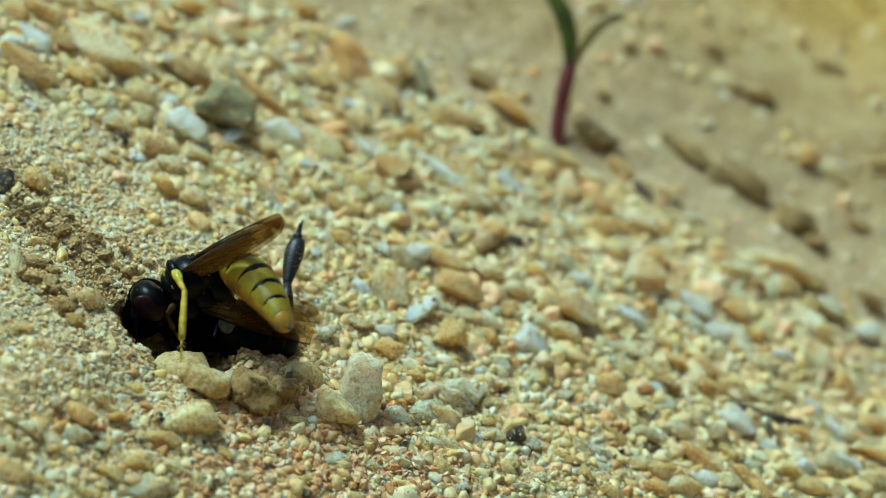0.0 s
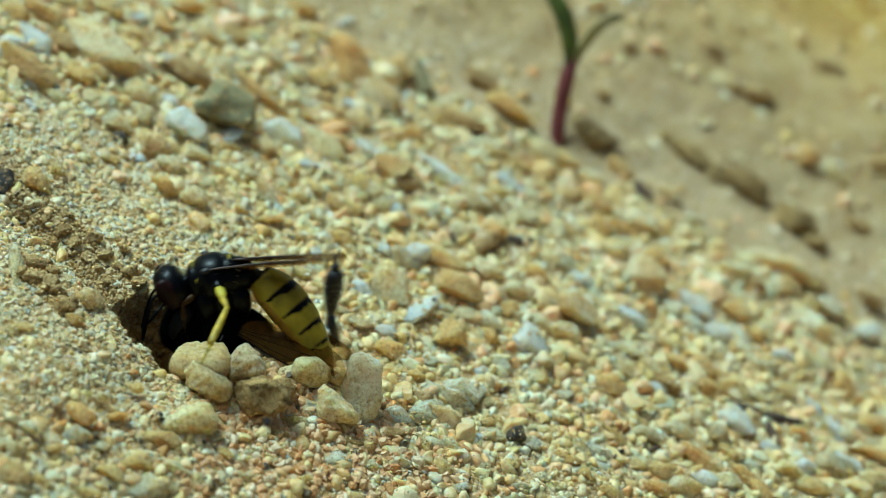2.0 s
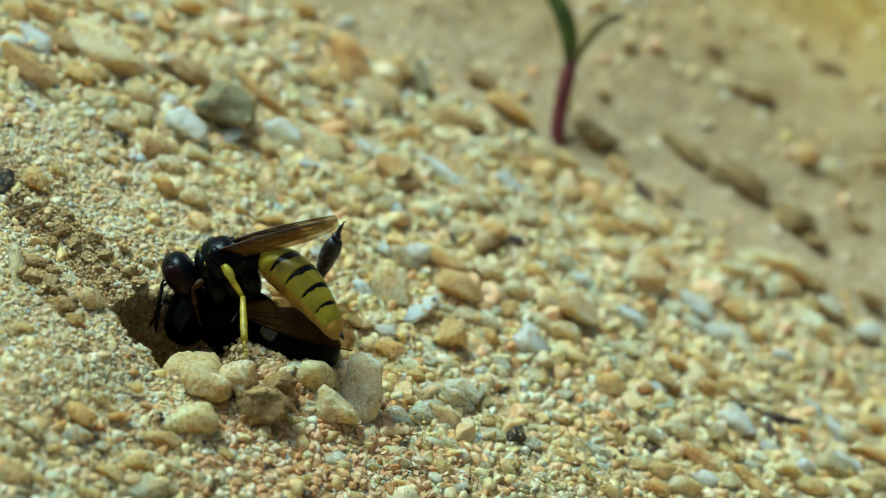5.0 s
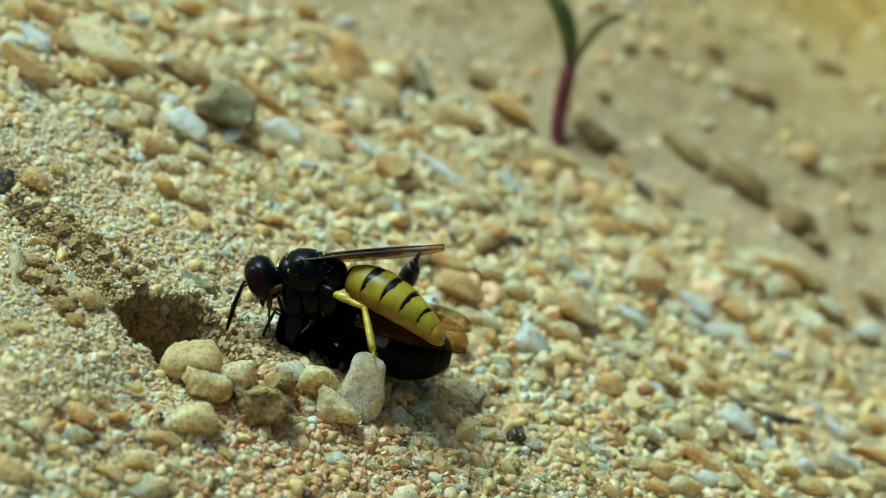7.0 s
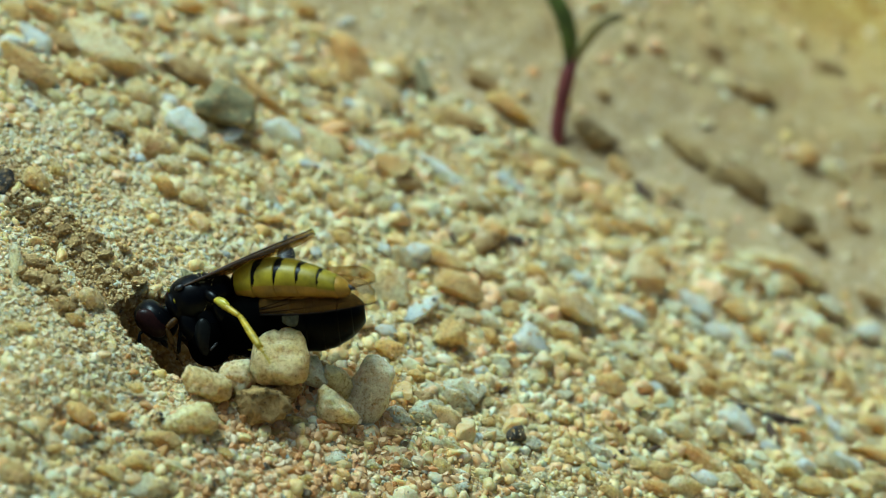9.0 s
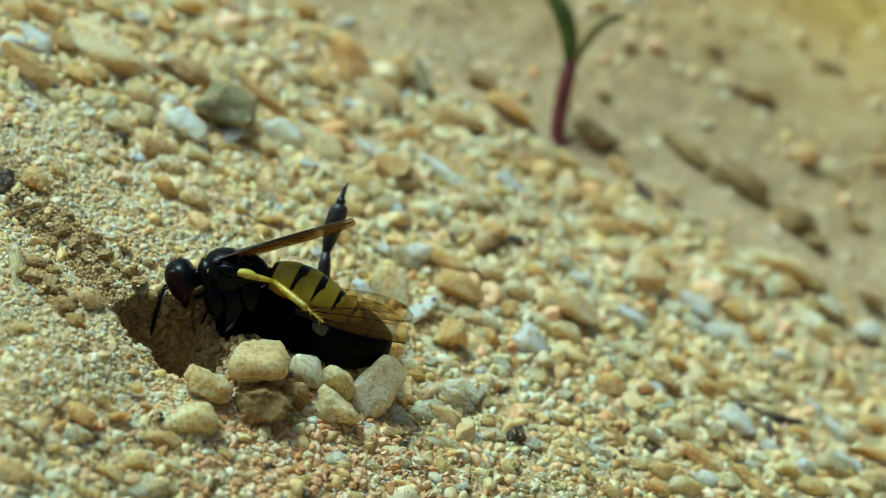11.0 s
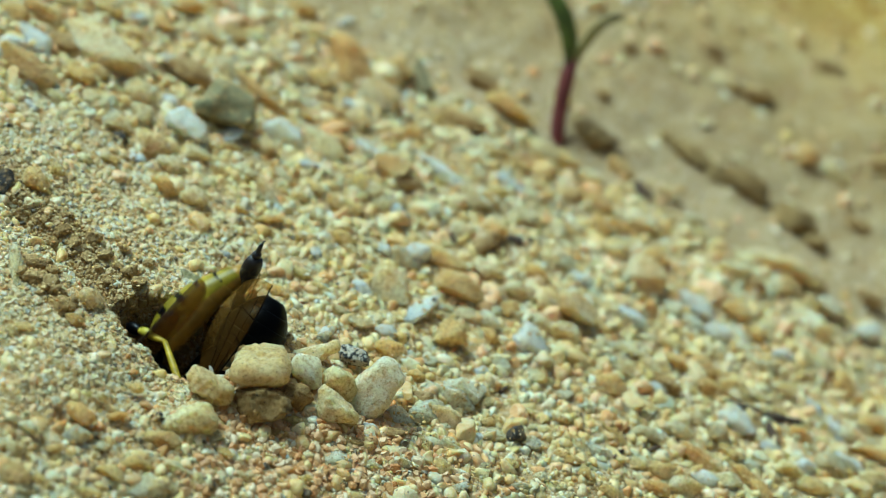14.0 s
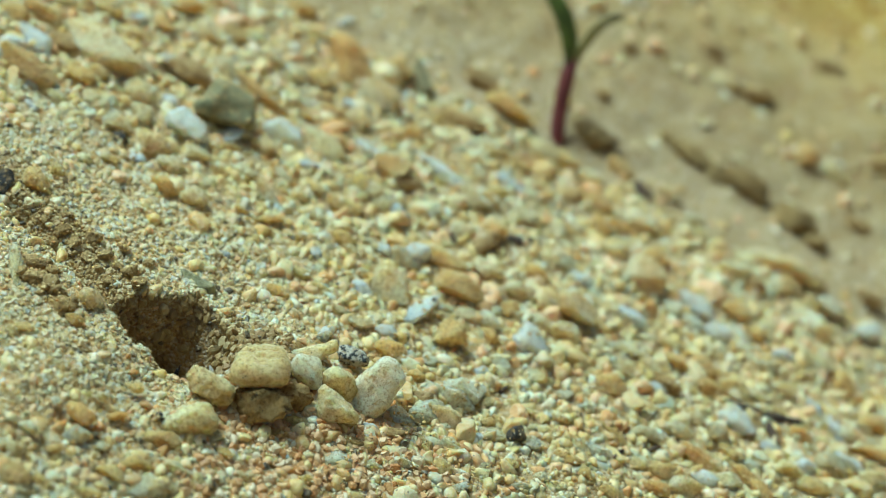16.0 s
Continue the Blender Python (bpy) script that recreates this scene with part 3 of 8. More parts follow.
pebble("white", -14.40, 3.86, 6.81, 1.31, 0.98, 0.86, (1, 25, -17))
pebble("pale", -6.28, 4.22, 3.77, 3.47, 1.39, 1.22, (-10, 32, -45))
pebble("white", -7.12, 2.54, 3.73, 1.18, 0.72, 0.63, (1, 25, -17))
pebble("white", -4.06, 5.78, 2.83, 2.00, 1.00, 0.88, (-6, 31, -36))
pebble("tan", -2.60, 4.63, 2.31, 2.52, 1.93, 1.70, (6, 20, -6))
pebble("white", -0.12, 6.02, 1.48, 4.19, 1.21, 1.06, (-4, 29, -30))
pebble("white", 3.56, 7.19, 0.14, 2.43, 0.84, 0.74, (1, 25, -17))
pebble("orange", -1.51, 8.40, 2.21, 2.10, 1.35, 1.19, (-4, 29, -30))
pebble("orange", -5.09, 12.08, 4.88, 3.92, 2.39, 2.10, (-9, 32, -42))
pebble("white", -4.88, 9.12, 3.74, 1.42, 0.68, 0.59, (4, 22, -11))
pebble("white", -4.02, 12.76, 4.25, 1.64, 0.62, 0.54, (-14, 34, -55))
pebble("white", -5.43, 16.37, 5.24, 1.04, 0.63, 0.55, (14, 8, 14))
pebble("green", -0.91, 12.61, 3.21, 3.43, 1.44, 1.27, (-18, 34, -68))
pebble("tan", -2.62, 12.92, 4.10, 2.74, 1.72, 1.51, (6, 20, -6))
pebble("brown", 0.96, 10.59, 2.16, 3.14, 1.37, 1.20, (8, 17, -0))
pebble("tan", 3.65, 13.53, 1.31, 3.81, 1.45, 1.28, (1, 25, -17))
pebble("orange", -5.73, 0.14, 2.75, 1.11, 0.91, 0.80, (-4, 29, -30))
pebble("orange", -4.62, 0.32, 2.35, 1.47, 0.85, 0.75, (-9, 32, -42))
pebble("pale", -3.10, 1.32, 1.85, 1.97, 1.11, 0.98, (1, 25, -17))
pebble("orange", -8.36, -8.35, 2.36, 1.44, 0.69, 0.61, (0, 26, -20))
pebble("tan", 0.03, -1.29, 0.03, 2.67, 1.17, 1.03, (5, 21, -8))
pebble("tan", 0.62, -3.31, -0.36, 3.36, 1.61, 1.42, (4, 22, -11))
pebble("white", -1.13, -6.19, -0.17, 2.93, 1.15, 1.01, (24, -12, 46), angular=True)
pebble("tan", 0.32, -7.18, -0.88, 1.90, 1.97, 1.73, (-14, 34, -55), angular=True)
pebble("pale", -2.44, -5.10, 0.46, 2.68, 1.98, 1.74, (-4, 29, -30), angular=True)
pebble("grey", -2.12, -2.09, 0.73, 2.01, 1.36, 1.20, (1, 25, -17))
pebble("white", -1.36, -1.40, 0.67, 1.62, 1.49, 1.31, (-4, 29, -30))
pebble("orange", -3.75, -4.48, 0.94, 1.02, 0.77, 0.68, (1, 25, -17))
pebble("brown", 2.28, 1.15, -0.35, 2.04, 1.32, 1.16, (20, -3, 32))
pebble("orange", 2.74, 2.38, -0.23, 1.52, 1.19, 1.05, (14, 8, 14))
pebble("pale", 6.9, -2.13, -2.25, 2.9, 2.0, 1.8, (0, 26, -20))
pebble("white", 7.56, 1.10, -2.58, 2.12, 0.93, 0.82, (1, 25, -17))
pebble("white", 4.45, -5.80, -2.15, 2.3, 1.75, 1.6, (-2, 28, -25))
pebble("tan", 8.51, -6.44, -4.41, 2.51, 1.70, 1.49, (-5, 30, -32))
pebble("pale", 6.36, -3.94, -2.79, 1.94, 1.30, 1.14, (1, 25, -17))
pebble("white", 13.91, 2.61, -5.00, 2.82, 1.34, 1.18, (-4, 29, -30))
pebble("pale", 10.84, 3.12, -3.60, 2.75, 2.21, 1.95, (1, 25, -17))
pebble("pale", 19.18, 8.60, -6.02, 5.18, 1.93, 1.70, (6, 20, -6))
pebble("earth_shade", 19.32, 6.83, -6.86, 1.44, 1.03, 0.91, (1, 25, -17))
pebble("pale", 22.70, 18.92, -5.81, 2.02, 1.30, 1.14, (1, 25, -17))
pebble("brown", 15.68, 24.61, -0.60, 2.33, 1.31, 1.15, (1, 25, -17))
pebble("brown", 23.02, 27.39, -3.34, 3.19, 1.48, 1.31, (1, 25, -17))
pebble("brown", 18.24, 22.56, -2.53, 2.25, 1.45, 1.28, (6, 20, -6))
# dark lumps added in place of the shade in the hollow behind the crest
pebble("earth_shade", 8.43, 15.03, -1.33, 3.68, 2.04, 1.79, (9, 15, 3))
pebble("earth_shade", 14.10, 16.89, -3.33, 4.27, 1.85, 1.63, (-1, 27, -22))
pebble("earth_shade", 17.33, 15.89, -4.94, 3.55, 1.78, 1.56, (-2, 28, -25))
pebble("earth_shade", 19.84, 14.30, -6.26, 3.90, 2.27, 1.99, (-3, 28, -27))
pebble("orange", 21.13, 19.10, -4.65, 1.80, 1.58, 1.39, (14, 8, 14))
pebble("pale", 16.57, 22.76, -1.92, 2.25, 1.45, 1.28, (6, 20, -6))
pebble("brown", 23.83, 15.76, -7.53, 2.21, 1.07, 0.94, (6, 20, -6))
pebble("white", 23.35, 6.17, -8.95, 2.13, 1.38, 1.21, (6, 20, -6))
pebble("quartz", 0.88, -10.81, -1.94, 2.79, 1.65, 1.45, (10, 14, 5), angular=True)
pebble("pale", 0.03, -13.25, -2.06, 2.76, 1.52, 1.34, (10, 14, 5), angular=True)
pebble("quartz", -2.34, -14.37, -1.27, 2.01, 1.12, 0.98, (10, 14, 5), angular=True)
pebble("tan", 2.02, -10.94, -2.69, 1.42, 0.85, 0.75, (20, -3, 32))
pebble("tan", 2.44, -11.95, -3.06, 1.76, 0.85, 0.75, (17, 2, 23))
pebble("dark", 3.67, -12.87, -3.24, 1.02, 0.96, 0.85, (14, 8, 14))
pebble("quartz", -5.29, -18.74, -0.87, 2.02, 1.25, 1.10, (17, 2, 23), angular=True)
pebble("orange", -2.67, -9.81, -0.28, 1.88, 1.19, 1.05, (10, 14, 5))
pebble("grey", -11.15, -20.09, 1.30, 1.67, 1.08, 0.95, (10, 14, 5))
pebble("orange", -16.94, -21.81, 3.59, 1.75, 1.06, 0.93, (-5, 30, -32))
pebble("quartz", -17.07, -22.74, 3.09, 1.37, 0.90, 0.79, (10, 14, 5), angular=True)
pebble("orange", -14.43, -22.86, 1.65, 1.64, 0.90, 0.79, (10, 14, 5))
pebble("orange", -15.55, -23.83, 1.66, 1.95, 0.90, 0.79, (8, 17, -0))
pebble("pale", -13.74, -23.75, 0.84, 3.18, 1.32, 1.16, (12, 11, 10))
pebble("tan", -19.74, -25.87, 3.01, 1.72, 1.35, 1.19, (1, 25, -17))
pebble("orange", -18.59, -25.51, 2.46, 1.67, 0.73, 0.64, (-3, 28, -27))
pebble("orange", -18.11, -23.83, 3.01, 1.10, 0.53, 0.46, (14, 8, 14))
pebble("grey", -19.22, -26.30, 2.37, 1.35, 0.94, 0.82, (10, 14, 5))
pebble("tan", -13.21, -21.10, 1.86, 1.93, 1.07, 0.94, (10, 14, 5))
pebble("pale", -10.19, -17.81, 1.35, 1.53, 0.93, 0.81, (6, 20, -6))
pebble("tan", -5.06, -16.62, -0.06, 1.93, 0.94, 0.82, (6, 20, -6))
pebble("tan", -0.06, -16.82, -2.72, 1.22, 1.00, 0.88, (-14, 34, -55))
pebble("orange", -0.94, -15.71, -2.13, 1.83, 0.56, 0.49, (-14, 34, -55))
pebble("brown", -2.60, -15.80, -1.25, 1.72, 0.78, 0.68, (10, 14, 5))
pebble("grey", 10.17, -9.10, -5.75, 2.14, 1.33, 1.17, (6, 20, -6))
pebble("orange", 13.63, -2.36, -5.85, 2.17, 1.05, 0.93, (-9, 32, -42))
pebble("tan", 15.38, -3.48, -6.56, 2.03, 1.31, 1.15, (-1, 27, -23))
pebble("white", 15.52, -5.85, -6.98, 2.40, 1.43, 1.26, (1, 25, -17))
pebble("white", 17.12, -6.76, -8.04, 1.36, 0.71, 0.63, (10, 14, 5))
pebble("pale", 17.74, -8.36, -8.32, 2.00, 1.29, 1.13, (6, 20, -6))
pebble("white", 18.77, -7.62, -8.81, 1.16, 1.10, 0.97, (14, 8, 14))
pebble("grey", 20.26, -6.90, -9.11, 2.01, 1.30, 1.14, (1, 25, -17))
pebble("orange", 13.21, -9.71, -6.80, 2.93, 0.96, 0.84, (-1, 27, -23))
pebble("orange", 15.60, -10.05, -7.73, 3.03, 0.96, 0.84, (-6, 31, -36))
pebble("orange", 16.42, -10.92, -8.08, 2.29, 0.95, 0.84, (-9, 32, -42))
pebble("orange", 21.53, 0.43, -8.66, 2.15, 1.27, 1.12, (-14, 34, -55))
pebble("orange", 22.40, -4.94, -9.51, 2.69, 0.98, 0.87, (6, 20, -6))
pebble("white", 18.29, 0.88, -7.15, 1.41, 0.74, 0.65, (14, 8, 14))
pebble("quartz", 13.22, 1.18, -5.27, 1.73, 1.00, 0.88, (1, 25, -17), angular=True)
pebble("white", 10.08, -0.44, -3.94, 2.05, 0.99, 0.87, (1, 25, -17))
pebble("orange", 11.74, 5.62, -3.85, 1.76, 1.36, 1.19, (1, 25, -17))
pebble("tan", 6.79, 11.80, -1.04, 1.87, 1.04, 0.91, (6, 20, -6))
pebble("brown", 10.89, 22.63, 0.39, 1.15, 0.90, 0.79, (6, 20, -6))
pebble("brown", 9.19, 18.73, -0.63, 1.14, 0.78, 0.69, (6, 20, -6))
pebble("orange", -7.99, 16.03, 6.21, 2.14, 1.04, 0.91, (10, 14, 5))
pebble("tan", -14.01, 12.72, 7.94, 2.24, 1.09, 0.96, (10, 14, 5))
pebble("pale", 9.45, -4.84, -4.48, 2.06, 0.88, 0.78, (2, 24, -15))
pebble("orange", 2.50, -6.28, -1.71, 1.47, 0.96, 0.84, (-4, 29, -30))
pebble("orange", 3.41, -3.32, -1.62, 1.49, 1.10, 0.97, (1, 25, -17))
pebble("white", 14.75, 1.02, -5.81, 2.00, 1.00, 0.88, (1, 25, -17))
pebble("pale", 1.70, 4.48, 0.60, 2.33, 1.33, 1.17, (1, 25, -17))
pebble("brown", 7.02, 8.82, -1.65, 1.50, 1.16, 1.02, (10, 14, 5))
pebble("orange", 2.61, 4.66, 0.15, 1.67, 0.87, 0.76, (-9, 32, -42))
pebble("pale", 5.91, 1.80, -1.70, 1.99, 1.19, 1.05, (4, 22, -11))
pebble("pale", 9.37, 4.77, -2.72, 2.02, 1.35, 1.19, (1, 25, -17))
pebble("white", -5.91, -10.35, 1.11, 0.75, 1.06, 0.93, (-18, 34, -68))
pebble("white", -10.97, -6.80, 3.56, 0.82, 0.50, 0.44, (6, 20, -6))
pebble("orange", -14.51, -8.30, 4.64, 0.56, 0.37, 0.33, (14, 8, 14))
pebble("brown", 11.83, -4.97, -5.45, 1.62, 1.10, 0.97, (6, 20, -6))
pebble("white", 11.07, -5.48, -5.30, 1.29, 0.78, 0.68, (1, 25, -17))
pebble("orange", 13.84, -4.00, -6.23, 1.50, 1.18, 1.04, (6, 20, -6))
pebble("quartz", 7.40, -8.70, -4.29, 1.04, 0.81, 0.71, (1, 25, -17), angular=True)
pebble("grey", 6.25, -8.33, -3.84, 1.16, 0.87, 0.76, (14, 8, 14))
pebble("orange", -2.07, -13.48, -1.25, 1.12, 0.45, 0.39, (1, 25, -17))
pebble("brown", -3.99, -15.65, -0.68, 0.72, 0.50, 0.44, (10, 14, 5))
pebble("pale", 21.42, -4.02, -9.04, 1.97, 1.18, 1.04, (6, 20, -6))
pebble("orange", 18.90, -5.12, -8.33, 1.50, 1.11, 0.98, (6, 20, -6))
pebble("earth_shade", 21.04, 12.84, -6.98, 1.76, 1.41, 1.24, (1, 25, -17))
pebble("brown", 25.46, 20.05, -6.03, 2.17, 1.30, 1.15, (6, 20, -6))
pebble("pale", 4.03, -1.82, -1.65, 1.96, 1.30, 1.15, (4, 22, -11))
pebble("pale", 1.34, -4.88, -1.19, 1.61, 1.16, 1.02, (1, 25, -17))
pebble("pale", -3.70, 1.89, 2.38, 1.64, 1.12, 0.98, (1, 25, -17))
pebble("pale", -4.40, 7.86, 3.44, 1.68, 1.21, 1.06, (1, 25, -17))
pebble("tan", -2.24, -11.09, -0.76, 0.91, 0.68, 0.60, (6, 20, -6))
pebble("orange", -1.39, -11.02, -0.97, 1.19, 0.85, 0.75, (4, 22, -11))
pebble("brown", -0.96, -12.34, -1.37, 1.41, 1.07, 0.94, (10, 14, 5))
pebble("green", -1.18, -13.79, -1.78, 1.35, 0.90, 0.79, (10, 14, 5))
pebble("orange", 0.17, -13.88, -2.39, 1.18, 0.45, 0.40, (17, 2, 23))
pebble("white", 1.72, -13.35, -3.07, 1.07, 0.56, 0.50, (6, 20, -6))
pebble("pale", 2.77, -12.87, -3.38, 1.36, 0.79, 0.70, (10, 14, 5))
pebble("quartz", 4.42, -12.78, -3.77, 1.47, 0.96, 0.85, (6, 20, -6), angular=True)
pebble("pale", 5.91, -10.25, -4.05, 1.20, 0.86, 0.76, (6, 20, -6))
pebble("pale", 5.09, -7.91, -3.15, 1.68, 0.98, 0.87, (6, 20, -6))
pebble("tan", 4.18, -10.50, -3.48, 1.20, 0.86, 0.76, (1, 25, -17))
pebble("quartz", -0.63, -9.20, -1.26, 1.09, 0.86, 0.76, (-4, 29, -30), angular=True)
pebble("white", 1.96, -8.70, -2.25, 0.98, 0.75, 0.66, (6, 20, -6))
pebble("pale", 2.83, -7.61, -2.31, 1.50, 0.81, 0.71, (1, 25, -17))
pebble("tan", -4.50, -17.39, -0.77, 1.43, 0.82, 0.72, (10, 14, 5))
pebble("orange", -6.60, -20.58, -0.89, 1.14, 0.76, 0.67, (10, 14, 5))
pebble("pale", -4.68, -19.64, -1.58, 0.98, 0.65, 0.57, (10, 14, 5))
pebble("pale", -3.40, -18.29, -1.62, 1.04, 0.71, 0.63, (14, 8, 14))
pebble("pale", -1.98, -17.47, -1.84, 1.27, 0.94, 0.82, (10, 14, 5))
pebble("pale", 0.45, -15.13, -2.51, 1.34, 0.84, 0.74, (6, 20, -6))
pebble("quartz", 0.77, -17.58, -3.28, 0.99, 0.77, 0.68, (14, 8, 14), angular=True)
pebble("pale", 2.18, -15.71, -3.52, 1.00, 0.84, 0.74, (1, 25, -17))
pebble("tan", 3.25, -14.76, -3.82, 1.18, 0.73, 0.64, (6, 20, -6))
pebble("grey", 3.85, -16.01, -4.33, 1.45, 0.67, 0.59, (10, 14, 5))
pebble("pale", 4.94, -14.89, -4.54, 1.07, 0.84, 0.74, (1, 25, -17))
pebble("orange", 6.12, -13.16, -4.54, 1.76, 0.96, 0.85, (6, 20, -6))
pebble("pale", 7.31, -11.63, -4.86, 1.77, 0.91, 0.80, (6, 20, -6))
pebble("pale", 5.79, -14.93, -5.06, 1.07, 0.68, 0.59, (10, 14, 5))
pebble("tan", 8.37, -14.32, -5.80, 1.47, 0.85, 0.75, (1, 25, -17))
pebble("orange", 7.24, -13.89, -5.07, 1.19, 0.85, 0.75, (1, 25, -17))
pebble("orange", -20.10, -19.60, 5.43, 1.12, 0.43, 0.38, (10, 14, 5))
pebble("pale", -18.28, -19.44, 5.02, 1.12, 0.53, 0.47, (8, 17, -0))
pebble("brown", -17.20, -17.90, 4.88, 1.13, 0.38, 0.33, (6, 20, -6))
pebble("tan", -14.62, -19.21, 3.49, 0.97, 0.65, 0.57, (6, 20, -6))
pebble("pale", -16.11, -20.51, 3.80, 0.85, 0.53, 0.47, (10, 14, 5))
pebble("orange", -15.36, -21.00, 3.04, 1.12, 0.53, 0.47, (12, 11, 10))
pebble("quartz", -18.11, -21.69, 4.23, 0.69, 0.64, 0.56, (-4, 29, -30), angular=True)
pebble("quartz", -19.02, -23.47, 3.81, 1.63, 1.00, 0.88, (6, 20, -6), angular=True)
pebble("pale", -19.97, -24.60, 3.61, 1.36, 0.78, 0.69, (6, 20, -6))
pebble("pale", -16.13, -22.72, 2.44, 0.85, 0.53, 0.47, (6, 20, -6))
pebble("pale", -12.57, -22.50, 0.97, 1.65, 1.01, 0.89, (6, 20, -6))
pebble("tan", -11.50, -22.76, 0.50, 1.12, 0.80, 0.70, (10, 14, 5))
pebble("orange", -10.54, -20.76, 0.78, 1.13, 0.65, 0.57, (6, 20, -6))
pebble("pale", -9.29, -20.02, 0.30, 0.86, 0.65, 0.57, (10, 14, 5))
pebble("orange", -8.17, -19.93, -0.09, 1.14, 0.54, 0.48, (6, 20, -6))
pebble("pale", -9.45, -21.48, -0.03, 1.02, 0.70, 0.61, (10, 14, 5))
pebble("orange", -7.73, -18.46, 0.25, 1.25, 0.76, 0.67, (6, 20, -6))
pebble("tan", -7.17, -17.31, 0.48, 1.70, 0.66, 0.58, (10, 14, 5))
pebble("white", -8.78, -17.89, 0.73, 1.04, 0.55, 0.48, (10, 14, 5))
pebble("tan", -16.62, -25.18, 1.55, 1.89, 0.79, 0.69, (6, 20, -6))
pebble("dark", -13.52, -20.20, 2.56, 0.48, 0.40, 0.35, (14, 8, 14))
pebble("tan", -7.30, -6.31, 2.28, 1.33, 0.63, 0.56, (1, 25, -17))
pebble("orange", -6.14, -7.00, 1.69, 1.32, 0.50, 0.44, (1, 25, -17))
pebble("white", -4.16, -5.69, 0.91, 1.34, 0.76, 0.67, (1, 25, -17))
pebble("pale", -5.26, -8.11, 1.22, 1.32, 0.63, 0.55, (4, 22, -11))
pebble("pale", -4.11, -8.63, 0.66, 1.51, 0.82, 0.72, (6, 20, -6))
pebble("white", -2.69, -8.49, 0.12, 1.64, 0.75, 0.66, (10, 14, 5))
pebble("tan", -5.03, -2.44, 2.05, 1.55, 0.84, 0.74, (1, 25, -17))
pebble("pale", -4.79, -3.12, 1.77, 1.03, 0.71, 0.62, (1, 25, -17))
pebble("pale", -6.57, -1.48, 2.85, 1.16, 0.71, 0.62, (1, 25, -17))
pebble("orange", -7.49, -0.16, 3.12, 1.17, 0.71, 0.63, (-1, 27, -23))
pebble("white", -3.06, -1.91, 1.07, 1.36, 0.84, 0.74, (-1, 27, -23))
pebble("pale", -0.66, 2.44, 0.98, 1.72, 1.06, 0.93, (1, 25, -17))
pebble("pale", 1.08, 1.77, -0.02, 1.72, 1.06, 0.93, (6, 20, -6))
pebble("white", -2.44, 1.19, 1.55, 1.57, 1.05, 0.92, (-1, 27, -23))
pebble("tan", -4.24, 2.39, 2.73, 2.04, 1.25, 1.10, (-1, 27, -23))
pebble("tan", -6.63, 0.70, 3.18, 1.37, 0.91, 0.80, (-4, 29, -30))
pebble("brown", -1.87, 3.96, 1.72, 2.06, 1.06, 0.93, (6, 20, -6))
pebble("pale", 2.32, -1.01, -0.82, 2.02, 1.24, 1.09, (4, 22, -11))
pebble("quartz", 2.83, -2.61, -1.26, 1.56, 0.91, 0.80, (1, 25, -17), angular=True)
pebble("orange", 4.97, 0.46, -1.68, 1.71, 1.12, 0.99, (1, 25, -17))
pebble("pale", 5.28, -1.83, -2.06, 2.02, 0.91, 0.80, (1, 25, -17))
pebble("quartz", 2.57, -4.79, -1.66, 1.93, 1.16, 1.02, (-4, 29, -30), angular=True)
pebble("pale", 5.24, -3.57, -2.40, 1.69, 1.23, 1.08, (-1, 27, -23))
pebble("pale", 6.51, 1.74, -2.01, 1.92, 1.13, 0.99, (1, 25, -17))
pebble("pale", 4.45, 4.93, -0.77, 1.95, 1.14, 1.00, (1, 25, -17))
pebble("orange", 6.31, 5.50, -1.80, 1.62, 1.01, 0.89, (4, 22, -11))
pebble("tan", 2.93, 5.87, 0.10, 1.61, 0.94, 0.83, (-1, 27, -23))
pebble("quartz", 12.35, 2.06, -4.74, 1.40, 1.20, 1.06, (-4, 29, -30), angular=True)
pebble("pale", 15.99, 6.18, -5.03, 2.11, 1.30, 1.14, (-1, 27, -23))
pebble("brown", 16.99, 5.97, -5.63, 1.64, 1.09, 0.96, (-4, 29, -30))
pebble("orange", 15.79, 2.98, -5.64, 1.75, 1.21, 1.07, (-1, 27, -23))
pebble("tan", 16.96, 1.78, -6.35, 1.61, 1.07, 0.94, (1, 25, -17))
pebble("quartz", 21.47, 6.92, -7.64, 1.93, 1.58, 1.39, (-1, 27, -23), angular=True)
pebble("tan", 20.94, 4.43, -7.96, 1.77, 1.16, 1.02, (1, 25, -17))
pebble("pale", 14.58, 8.77, -4.38, 1.79, 0.96, 0.85, (1, 25, -17))
pebble("orange", 9.81, 7.68, -3.04, 1.78, 0.96, 0.84, (-1, 27, -23))
pebble("tan", 8.51, 6.63, -2.44, 1.56, 1.22, 1.07, (-4, 29, -30))
pebble("grey", 14.01, 9.87, -3.92, 1.80, 0.97, 0.85, (1, 25, -17))
pebble("brown", 23.93, 9.03, -8.54, 1.81, 1.25, 1.10, (1, 25, -17))
pebble("orange", 8.87, -10.05, -5.20, 2.42, 0.69, 0.61, (-5, 30, -32))
pebble("quartz", 7.88, -11.90, -5.02, 1.77, 0.86, 0.75, (1, 25, -17), angular=True)
pebble("pale", 9.93, -11.34, -6.08, 1.38, 1.09, 0.96, (1, 25, -17))
pebble("tan", 11.14, -11.44, -6.35, 1.96, 1.20, 1.06, (6, 20, -6))
pebble("pale", 12.14, -7.90, -6.25, 1.67, 0.96, 0.85, (1, 25, -17))
pebble("pale", 13.10, -6.60, -6.39, 1.68, 0.90, 0.80, (-1, 27, -23))
